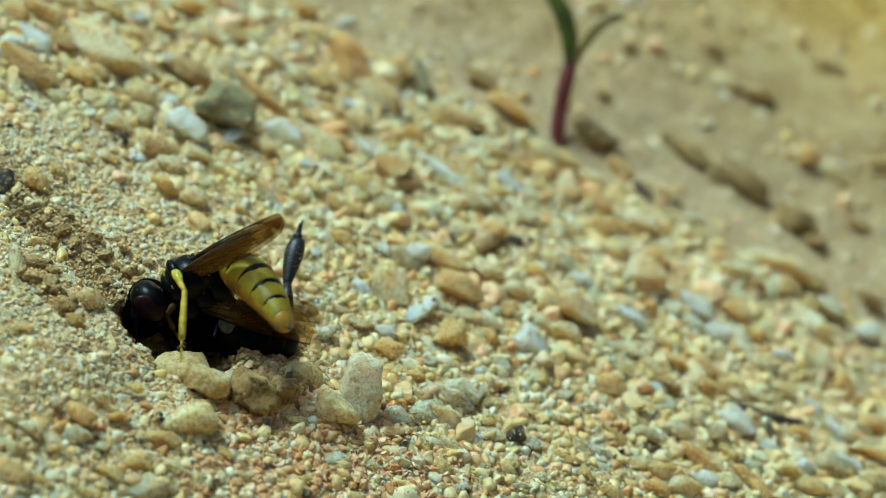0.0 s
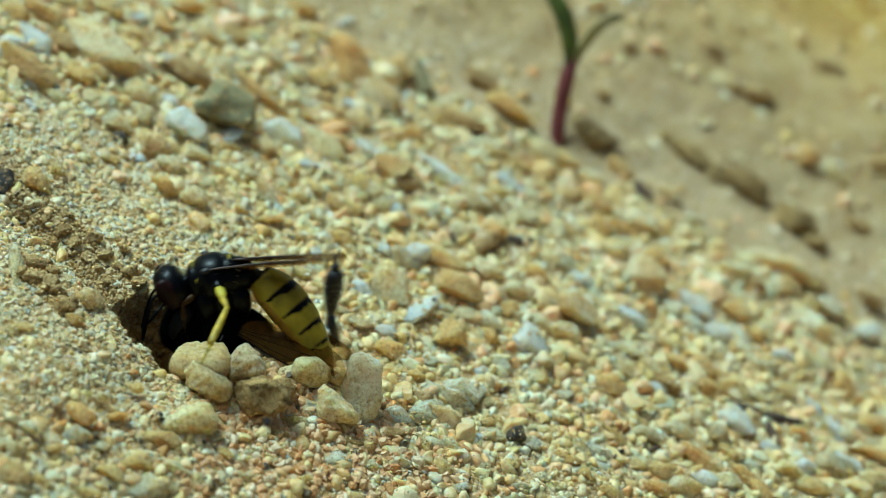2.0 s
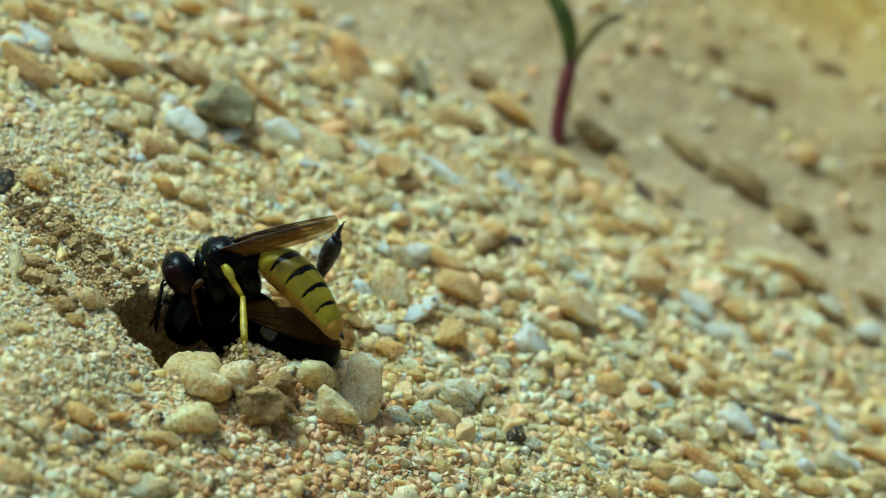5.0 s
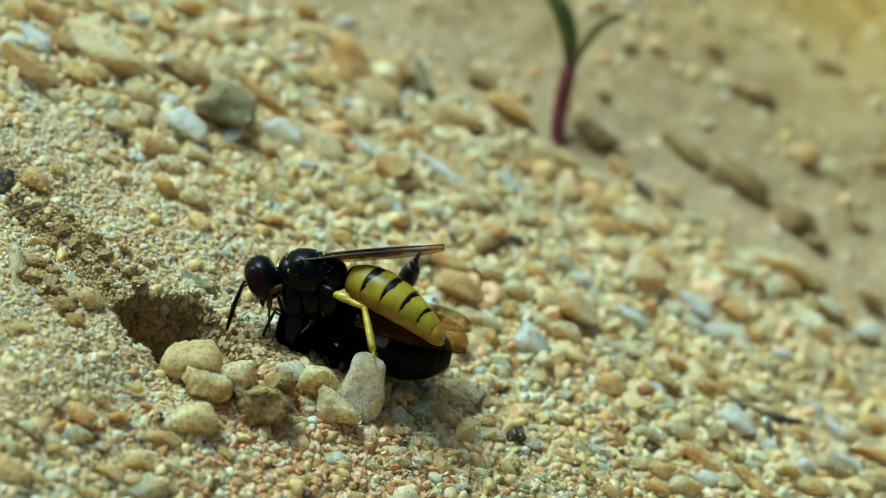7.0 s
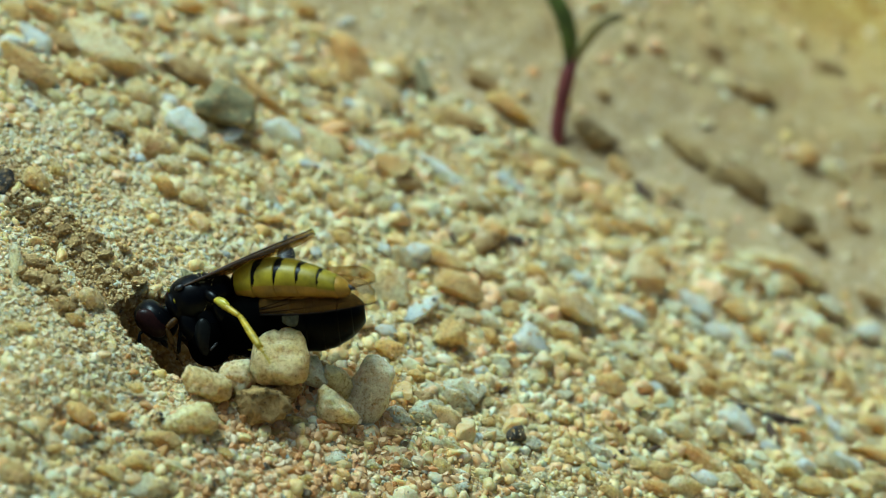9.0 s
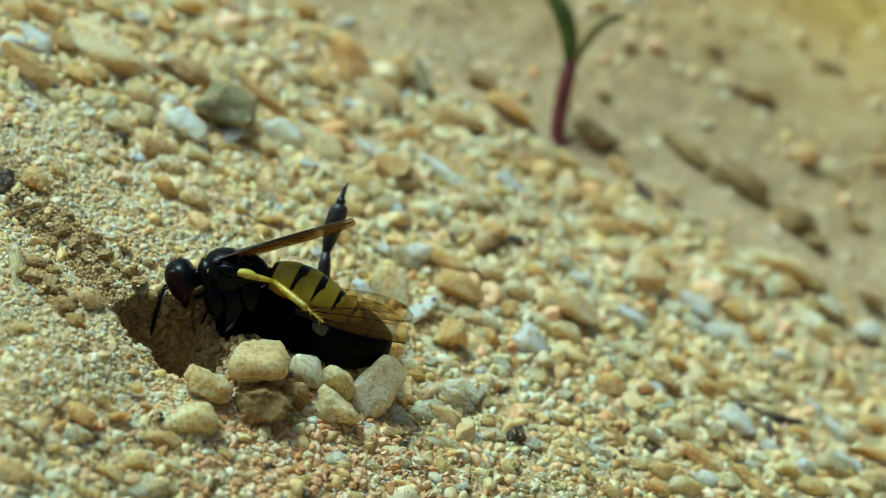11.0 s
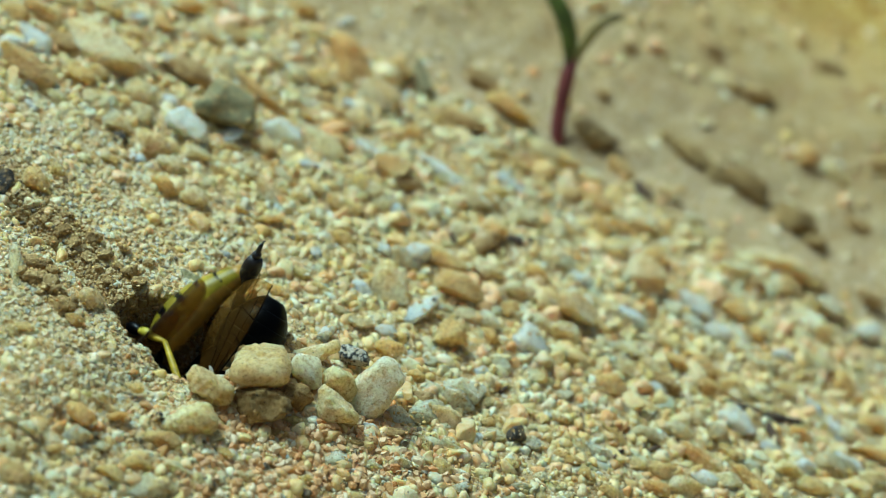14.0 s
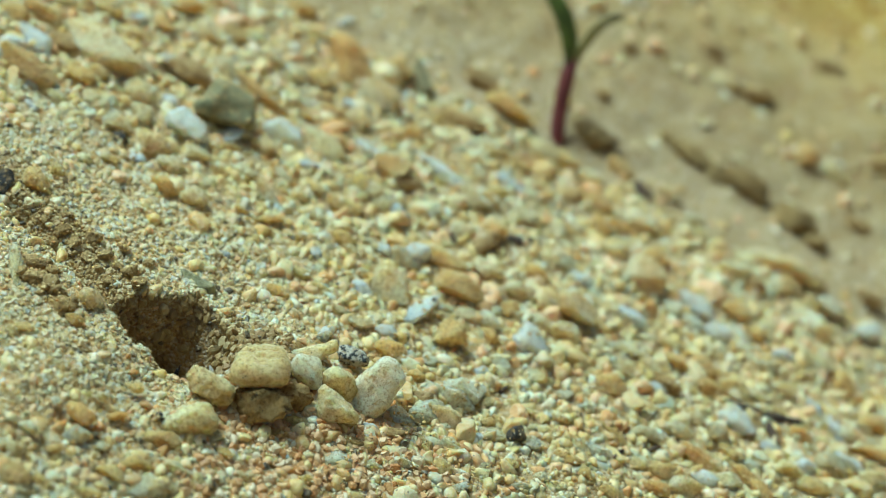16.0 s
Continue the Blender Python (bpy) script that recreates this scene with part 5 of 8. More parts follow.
def wasp_head(root):
    rings = [(-0.80, 0.30, 0.30, 0.0), (-0.72, 0.85, 0.82, 0.02), (-0.48, 1.12, 1.06, 0.03), (-0.08, 1.22, 1.16, 0.02), (0.30, 1.14, 1.10, 0.0),
             (0.56, 0.92, 0.92, -0.03), (0.72, 0.60, 0.66, -0.08), (0.80, 0.25, 0.32, -0.12)]
    v, f = lathe_data(rings)
    head = mesh_ob("head", v, f, BLACK, root, "large shiny black head")
    for side in (1, -1):
        egg("eye", head, EYE_RED, (0.10, side * 0.90, 0.12), (0.56, 0.36, 0.90), "dark reddish brown compound eye", 3, 0.0)
        pts = [(0.55, side * 0.22, 0.10), (0.95, side * 0.34, 0.22), (1.12, side * 0.40, 0.12), (1.55, side * 0.46, -0.22), (2.05, side * 0.52, -0.66), (2.55, side * 0.55, -1.15), (2.75, side * 0.56, -1.38)]
        tube("antenna", pts, [0.06, 0.07, 0.06, 0.085, 0.11, 0.10, 0.04], BLACK, head, "black antenna thickened to its end", 10)
        tube("mandible", [(0.42, side * 0.42, -0.72), (0.55, side * 0.40, -1.02), (0.62, side * 0.18, -1.26)], [0.16, 0.12, 0.03], BLACK, head)
    egg("face_mark", head, YELLOW, (0.52, 0, -0.36), (0.17, 0.42, 0.34), "pale yellow face mark", 4, 0.02, 2)
    hair_coat("hair", head, PALE_HAIR, (-0.1, 0, 0.05), (0.55, 1.05, 1.02), 90, 0.28, 5)
    return head


def wasp_thorax(root):
    rings = [(1.50, 0.30, 0.28, -0.15), (1.44, 0.62, 0.58, -0.12), (1.25, 0.92, 0.84, -0.06), (1.06, 0.98, 0.92, -0.02), (0.98, 0.94, 0.88, -0.02), (0.80, 1.12, 1.06, 0.0), (0.40, 1.28, 1.18, 0.0), (-0.05, 1.32, 1.20, -0.02),
             (-0.42, 1.24, 1.12, -0.02), (-0.52, 1.14, 1.02, -0.04), (-0.62, 1.15, 1.06, -0.04), (-0.95, 1.08, 0.98, -0.06), (-1.05, 0.99, 0.88, -0.08), (-1.40, 0.94, 0.84, -0.14), (-1.80, 0.68, 0.62, -0.22), (-2.02, 0.30, 0.28, -0.28)]
    v, f = lathe_data(rings)
    thorax = mesh_ob("thorax", v, f, BLACK, root, "glossy black thorax with grooved plates")
    egg("collar", thorax, YELLOW, (1.02, 0, 0.86), (0.07, 0.52, 0.16), "narrow yellow collar band", 6, 0.02, 2)
    egg("scutellum_mark", thorax, YELLOW, (-0.80, 0, 0.92), (0.10, 0.40, 0.08), "yellow mark behind the thorax", 6, 0.02, 2)
    for side in (1, -1):
        egg("tegula", thorax, LEG_DARK, (0.42, side * 0.98, 0.82), (0.26, 0.20, 0.16), "small brown wing base plate", 8, 0.02, 2)
        egg("side_mark", thorax, YELLOW, (0.92, side * 0.86, 0.30), (0.07, 0.10, 0.15), "tiny yellow side mark", 9, 0.02, 2)
    for side in (1, -1):
        for x in (0.75, -0.1, -0.95):
            egg("coxa", thorax, BLACK, (x, side * 0.58, -1.20), (0.58, 0.56, 0.95), "", 16, 0.04, 3)
    hair_coat("hair", thorax, PALE_HAIR, (-0.2, 0, -0.02), (1.5, 1.25, 1.1), 160, 0.24, 6)
    return thorax


def wasp_abdomen(root):
    v, f = tube_data([Vector(p) * MM for p in ((0.25, 0, 0.02), (0.0, 0, 0), (-0.25, 0, 0.02))], [0.20 * MM, 0.26 * MM, 0.34 * MM], 12)
    abdomen = mesh_ob("abdomen", v, f, BLACK, root, "narrow black waist of the banded abdomen")
    edges = [0.12, 1.28, 2.44, 3.54, 4.52, 5.36, 6.06]

    def girth(x):
        u = min(1.0, x / 6.12)
        return 1.22 * math.sin(math.pi * (0.09 + 0.79 * u ** 0.72)) ** 0.70 * (1 - 0.30 * u ** 1.5)
    sides = 72
    for k in range(6):
        a, b = edges[k], edges[k + 1] + (0.10 if k < 5 else 0)
        verts, faces, kinds = [], [], []
        count_x = 36
        for i in range(count_x + 1):
            u = i / count_x
            x = a + (b - a) * u
            r = girth(x) * (0.965 + 0.05 * math.sin(u * 1.6))
            if i == count_x:
                r *= 0.96
            if k == 5:
                r *= math.sqrt(max(0.02, 1 - max(0.0, (u - 0.25) / 0.75) ** 2))
            for j in range(sides):
                w = 2 * math.pi * j / sides
                verts.append((-x * MM, math.cos(w) * r * MM, (math.sin(w) * r * 0.92 + 0.22 * math.sin(x * 0.56) - 0.019 * x * x) * MM))
        for i in range(count_x):
            for j in range(sides):
                q = (j + 1) % sides
                faces.append((i * sides + j, (i + 1) * sides + j, (i + 1) * sides + q, i * sides + q))
                w = 2 * math.pi * (j + 0.5) / sides
                top = math.sin(w)
                mid = abs(math.cos(w))
                wobble = 0.03 * math.sin(5 * w + 1.7 * k) + 0.02 * math.sin(13 * w + k)
                edge = 0.27 - 0.03 * k + (0.20 - 0.02 * k) * max(0.0, 1 - (mid * 1.15) ** 4) + wobble
                if top < 0.22:
                    edge *= max(0.0, 1 + (top - 0.22) * 2.2)
                if k == 0:
                    edge = 0.16
                black = k < 5 and i / count_x < edge
                under = top < -0.18 + 0.12 * math.sin(4 * w + k) or k > 4
                kinds.append(1 if black else 2 if under else 0)
        faces.append(tuple(range(sides)))
        faces.append(tuple(range(count_x * sides, (count_x + 1) * sides))[::-1])
        kinds += [0, 0]
        seg = mesh_ob("segment", verts, faces, [YELLOW, BLACK, AMBER_YELLOW], abdomen, "yellow abdomen segment with a black band" if k < 4 else "amber rear abdomen segment")
        seg.data.polygons.foreach_set("material_index", kinds)
    tube("sting_sheath", [(-5.9, 0, -0.6), (-6.3, 0, -0.74)], [0.16, 0.03], LEG_DARK, abdomen)
    return abdomen


def leg_piece(name, parent, mat, length, r0, r1, label="", bulge=0.25):
    """A leg joint from its own origin along +x."""
    pts = [(length * k / 8, 0, 0) for k in range(9)]
    rad = [(r0 + (r1 - r0) * k / 8) * (1 + bulge * math.sin(math.pi * k / 8)) for k in range(9)]
    return tube(name, pts, rad, mat, parent, label, 12)


def foot(parent, start, mat, spines):
    x = start
    for k, (l, r) in enumerate(((0.50, 0.075), (0.20, 0.07), (0.17, 0.065), (0.15, 0.06), (0.16, 0.06))):
        tube("foot_joint", [(x, 0, -0.02 * k), (x + l * 0.5, 0, -0.02 * k), (x + l * 0.92, 0, -0.02 * k - 0.015)], [r * 0.8, r * 0.9, r * 0.95], mat, parent, sides=8)
        x += l
    rng = np.random.default_rng(int(start * 100))
    for k in range(spines):
        a = rng.uniform(0, 6.28)
        x0 = rng.uniform(0.3, start + 1.2)
        tube("spine", [(x0, 0.08 * math.cos(a), 0.08 * math.sin(a)), (x0 + 0.16, 0.24 * math.cos(a), 0.24 * math.sin(a))], [0.02, 0.006], mat, parent, sides=5)


FEMUR, TIBIA = 1.95, 2.5


def wasp():
    root = new("digger_wasp")
    tagged(root, "black and yellow digger wasp clutching a black bee at its burrow", "wasp")
    made = {"root": root}
    wasp_thorax(root)
    made["head"] = wasp_head(root)
    tube("neck", [(1.30, 0, -0.05), (1.75, 0, 0.0)], [0.34, 0.30], BLACK, root)
    made["abdomen"] = wasp_abdomen(root)
    made["wing"] = []
    for side in (1, -1):
        wing = blade("forewing", root, AMBER, 7.3, 1.35, radians(-12 if side > 0 else -20), "long smoky amber folded wing", 7)
        blade("hindwing", wing, AMBER, 5.2, 1.1, radians(-18 if side > 0 else -26), "smaller smoky amber wing", 3)
        made["wing"].append((wing, side))
    made["femur"] = leg_piece("middle_leg", root, LEGYELLOW, FEMUR, 0.15, 0.11, "yellow middle leg with a black base", 0.35)
    egg("leg_base", made["femur"], BLACK, (-0.35, 0.05, 0), (0.62, 0.30, 0.32), "", 12, 0.03, 2)
    egg("thigh_plate", made["femur"], LIME, (0.55, 0.02, 0.05), (0.52, 0.25, 0.24), "swollen lime-yellow thigh", 13, 0.03, 3)
    made["tibia"] = leg_piece("tibia", made["femur"], LEGYELLOW, TIBIA, 0.13, 0.17, "yellow spiny shin", 0.2)
    foot(made["tibia"], TIBIA, LEGYELLOW, 22)
    # the far and the tucked legs keep their pose
    for at, turns, short, mat in (((1.25, 0.80, -0.50), (0, 15, 20), 0.34, AMBER_LEG), ((0.9, -0.8, -0.8), (0, 40, -20), 0.5, AMBER_LEG), ((-0.1, -0.9, -0.9), (0, 85, -60), 0.7, LEGYELLOW),
                                  ((-0.75, 0.85, -0.75), (0, 95, 100), 0.7, LEG_DARK), ((-0.75, -0.8, -0.7), (0, 100, -110), 0.7, LEG_DARK)):
        leg = leg_piece("leg", root, mat, FEMUR * short, 0.15, 0.12, "", 0.4)
        leg.matrix_local = pose(*(c * MM for c in at), *turns)
        shin = leg_piece("tibia", leg, mat, TIBIA * short, 0.09, 0.12)
        shin.matrix_local = pose(FEMUR * short * MM, 0, 0, 0, 70, 0)
        foot(shin, TIBIA * short, mat, 4)
    return made


# ---- the bee that the wasp carries ----
def bee():
    root = new("captured_bee")
    tagged(root, "limp black hairy bee held under the wasp", "bee")
    v, f = lathe_data(body_rings(1.9, -2.2, 1.72, 1.74, 0.0, 18, 1.0, 0.12))
    thorax = mesh_ob("thorax", v, f, FUZZ, root, "black hairy thorax")
    hair_coat("hair", thorax, FUZZ, (-0.15, 0, 0.05), (1.95, 1.68, 1.72), 1200, 0.42, 21)
    egg("wing_base_plate", thorax, PALE_GREY, (-1.75, 1.56, 0.35), (0.44, 0.14, 0.36), "pale grey rounded plate", 14, 0.05)
    v, f = lathe_data(body_rings(3.45, 1.35, 1.40, 1.50, -0.35, 14))
    head = mesh_ob("head", v, f, FUZZ, root, "black hairy head")
    hair_coat("hair", head, FUZZ, (2.4, 0, -0.35), (1.0, 1.35, 1.45), 400, 0.35, 22)
    for side in (1, -1):
        egg("eye", head, EYE_GREY, (2.55, side * 1.14, -0.15), (0.46, 0.3, 0.95), "", 15, 0.0)
        tube("antenna", [(3.2, side * 0.25, 0.0), (3.7, side * 0.5, 0.2), (3.85, side * 0.7, -0.4), (4.0, side * 0.9, -1.2)], [0.07, 0.07, 0.08, 0.06], BLACK, head)
    edges = [1.55, 2.4, 3.2, 3.95, 4.65, 5.25]
    abdomen = None
    for k in range(5):
        rings = []
        for i in range(9):
            x = edges[k] + (edges[k + 1] + 0.08 - edges[k]) * i / 8
            u = (x - 1.5) / 3.85
            r = 1.80 * max(0.05, math.sin(math.pi * (0.16 + 0.82 * u ** 0.9))) ** 0.5 * (0.98 + 0.022 * math.sin(i / 8 * 1.6))
            rings.append((-x, r, r * 0.92, 0.0))
        v, f = lathe_data(rings, 30)
        if abdomen is None:
            abdomen = mesh_ob("abdomen", v, f, BEE_BLACK, root, "shiny black abdomen")
        else:
            mesh_ob("segment", v, f, BEE_BLACK, abdomen)
    for side in (1, -1):
        wing = blade("wing", root, SMOKE, 5.7, 2.05, radians(-50 * side + (0 if side > 0 else 180)), "smoky dark wing lying along the body", 6, 0.1, BEE_VEIN)
        wing.matrix_local = pose(-0.3 * MM, side * 1.65 * MM, 0.75 * MM, 0, 2, side * -8)
    # the hind leg that sticks out
    hind = tube("hind_leg", [(0.26 * k, 0, 0.05 * math.sin(k * 0.3)) for k in range(11)], (0.20, 0.25, 0.31, 0.36, 0.40, 0.44, 0.47, 0.48, 0.47, 0.43, 0.32), LEG_DARK, root,
                "broad dark brown hind leg fringed with hair", 16)
    for vert in hind.data.vertices:
        vert.co.y *= 0.85
    hair_coat("hair", hind, PALE_HAIR, (1.6, 0, 0.03), (1.05, 0.36, 0.46), 260, 0.2, 31, "pale fringe of hair")
    tube("thigh", [(-2.0, 0, -0.35), (-1.2, 0, -0.25), (-0.5, 0, -0.1), (0.1, 0, 0)], [0.30, 0.36, 0.32, 0.20], LEG_DARK, hind, "dark brown thigh", 12)
    x = 2.55
    for l, r in ((0.40, 0.25), (0.15, 0.15), (0.14, 0.14), (0.13, 0.13), (0.14, 0.11)):
        tube("foot_joint", [(x, 0, 0.1), (x + l * 0.5, 0, 0.08), (x + l * 0.95, 0, 0.04)], [r * 0.7, r, r * 0.8], LEG_DARK, hind, sides=8)
        x += l
    tube("claw", [(x, 0, 0.02), (x + 0.2, 0.05, 0.05), (x + 0.28, 0.08, -0.08)], [0.05, 0.04, 0.01], LEG_DARK, hind, sides=6)
    for side, x0, turns in ((1, 0.8, (0, 120, 40)), (-1, 0.6, (0, 110, -40)), (1, -0.2, (0, 100, 100)), (-1, -0.4, (0, 70, -120)), (-1, -1.0, (0, 60, -150))):
        leg = leg_piece("leg", root, LEG_DARK, 1.7, 0.16, 0.14, "", 0.3)
        leg.matrix_local = pose(x0 * MM, side * 0.8 * MM, -1.0 * MM, *turns)
        shin = leg_piece("tibia", leg, LEG_DARK, 1.6, 0.12, 0.17)
        shin.matrix_local = pose(1.7 * MM, 0, 0, 0, 70, 0)
        foot(shin, 1.6, LEG_DARK, 3)
    return root, hind


WASP = wasp()
BEE, BEE_LEG = bee()


def motions():
    """The wasp and its bee at the burrow, and the stones that they push."""
    walk(WASP["root"], [
        (0.0, pose(-0.012375, -0.012038, 0.005318, 13.5, 25.2, -164.2)),
        (0.3, pose(-0.012372, -0.011975, 0.005454, 11.8, 18.4, -168.9)),
        (0.5, pose(-0.010682, -0.011504, 0.004981, 6.3, 0.4, -180.0)),
        (0.6, pose(-0.010220, -0.011287, 0.004850, 5.1, -4.0, 177.7)),
        (0.9, pose(-0.010537, -0.011145, 0.005096, 5.0, -3.0, 178.3)),
        (1.0, pose(-0.011249, -0.011546, 0.005322, 5.7, 1.3, -179.3)),
        (1.2, pose(-0.012854, -0.012657, 0.005792, 8.7, 11.7, -173.2)),
        (1.5, pose(-0.012727, -0.011890, 0.006052, 8.6, 11.1, -173.5)),
        (1.8, pose(-0.009460, -0.010786, 0.005717, 0.6, -10.6, 173.8)),
        (2.0, pose(-0.011120, -0.011854, 0.005320, 4.7, 8.6, -174.6)),
        (2.1, pose(-0.011981, -0.012524, 0.005323, 10.4, 21.2, -167.1)),
        (2.4, pose(-0.012531, -0.013161, 0.005509, 20.7, 31.0, -159.7)),
        (2.5, pose(-0.012635, -0.012818, 0.005638, 17.7, 26.9, -163.1)),
        (2.7, pose(-0.012771, -0.011776, 0.005800, 11.1, 14.6, -171.3)),
        (3.0, pose(-0.012556, -0.011597, 0.005657, 13.1, 14.6, -171.3)),
        (3.3, pose(-0.012020, -0.011953, 0.005211, 8.7, 11.7, -173.2)),
        (3.5, pose(-0.012346, -0.012029, 0.005232, 8.7, 12.2, -172.8)),
        (3.6, pose(-0.012486, -0.011949, 0.005472, 8.9, 13.5, -172.0)),
        (3.9, pose(-0.012570, -0.012152, 0.005995, 13.1, 23.7, -165.3)),
        (4.0, pose(-0.012632, -0.012185, 0.006190, 14.6, 28.3, -161.9)),
        (4.2, pose(-0.012808, -0.012278, 0.006225, 16.8, 33.4, -157.6)),
        (4.9, pose(-0.010995, -0.010834, 0.005636, 11.2, 15.2, -171.0)),
        (5.6, pose(-0.009802, -0.010725, 0.005824, 10.0, 0.0, 180.0)),
        (6.3, pose(-0.008243, -0.010616, 0.006014, 12.5, -10.2, 174.1)),
        (6.5, pose(-0.008033, -0.010728, 0.005818, 12.0, 2.0, -178.9)),
        (6.7, pose(-0.005191, -0.010817, 0.005664, 10.0, -2.6, 178.5)),
        (6.9, pose(-0.006379, -0.011090, 0.005193, 15.0, 1.8, -178.9)),
        (7.0, pose(-0.006641, -0.011135, 0.005115, 15.0, 0.9, -179.5)),
        (7.1, pose(-0.007373, -0.011121, 0.005140, 15.0, -0.0, 180.0)),
        (7.3, pose(-0.011253, -0.011825, 0.004982, 21.3, 15.9, -170.5)),
        (7.5, pose(-0.011509, -0.011620, 0.005137, 27.6, 22.0, -166.5)),
        (7.8, pose(-0.012294, -0.012350, 0.005201, 29.4, 27.8, -162.3)),
        (8.0, pose(-0.011952, -0.012507, 0.004923, 31.7, 33.1, -157.9)),
        (8.1, pose(-0.011808, -0.012629, 0.004891, 32.2, 34.1, -157.0)),
        (8.4, pose(-0.012286, -0.013665, 0.005028, 30.1, 29.6, -160.8)),
        (8.5, pose(-0.012266, -0.013639, 0.005057, 30.2, 29.7, -160.7)),
        (8.7, pose(-0.012257, -0.013580, 0.004952, 30.3, 30.0, -160.5)),
        (9.0, pose(-0.012100, -0.013045, 0.004806, 27.7, 22.3, -166.3)),
        (9.2, pose(-0.011968, -0.012799, 0.004793, 26.7, 18.1, -169.1)),
        (10.0, pose(-0.012272, -0.012992, 0.004909, 24.8, 22.8, -166.0)),
        (10.7, pose(-0.011238, -0.011332, 0.004773, 18.7, 11.7, -173.2)),
        (11.3, pose(-0.010289, -0.010965, 0.005408, 15.0, 1.8, -178.9)),
        (11.5, pose(-0.012521, -0.013455, 0.004973, 26.8, 28.7, -161.6)),
        (11.7, pose(-0.013191, -0.013804, 0.005257, 38.5, 43.5, -146.8)),
        (12.0, pose(-0.014044, -0.014031, 0.005298, 37.7, 42.6, -148.0)),
        (12.3, pose(-0.013214, -0.013646, 0.005336, 33.3, 36.2, -155.0)),
        (12.5, pose(-0.013376, -0.013957, 0.005264, 34.7, 38.5, -152.7)),
        (12.6, pose(-0.013519, -0.014051, 0.005264, 35.2, 39.3, -151.8)),
        (12.9, pose(-0.013502, -0.014051, 0.005264, 32.5, 34.8, -156.4)),
        (13.0, pose(-0.013571, -0.014059, 0.005212, 33.1, 35.8, -155.4)),
        (13.2, pose(-0.013666, -0.014105, 0.005170, 37.2, 42.0, -148.7)),
        (13.5, pose(-0.015020, -0.014421, 0.004622, 45.1, 49.3, -137.8)),
        (13.8, pose(-0.015494, -0.012826, 0.001706, 48.3, 48.0, -140.2)),
        (14.0, pose(-0.015534, -0.013339, 0.000335, 44.6, 44.6, -145.3)),
        (14.2, pose(-0.017294, -0.014547, -0.002236, 45.0, 45.0, -144.7)),
        (14.4, pose(-0.018655, -0.015206, -0.003857, 45.0, 45.0, -144.7)),
        (14.5, pose(-0.019141, -0.015352, -0.004321, 45.0, 45.0, -144.7)),
        (14.6, pose(-0.019425, -0.015400, -0.004674, 45.0, 45.0, -144.7)),
        (14.8, pose(-0.020157, -0.015867, -0.005961, 45.0, 45.0, -144.7)),
        (15.0, pose(-0.020706, -0.016335, -0.007252, 45.0, 45.0, -144.7)),
        (15.2, pose(-0.021104, -0.016877, -0.008672, 45.0, 45.0, -144.7)),
        (15.5, pose(-0.022074, -0.017509, -0.010486, 45.0, 45.0, -144.7)),
        (16.0, pose(-0.022520, -0.017391, -0.011483, 45.0, 45.0, -144.7))])
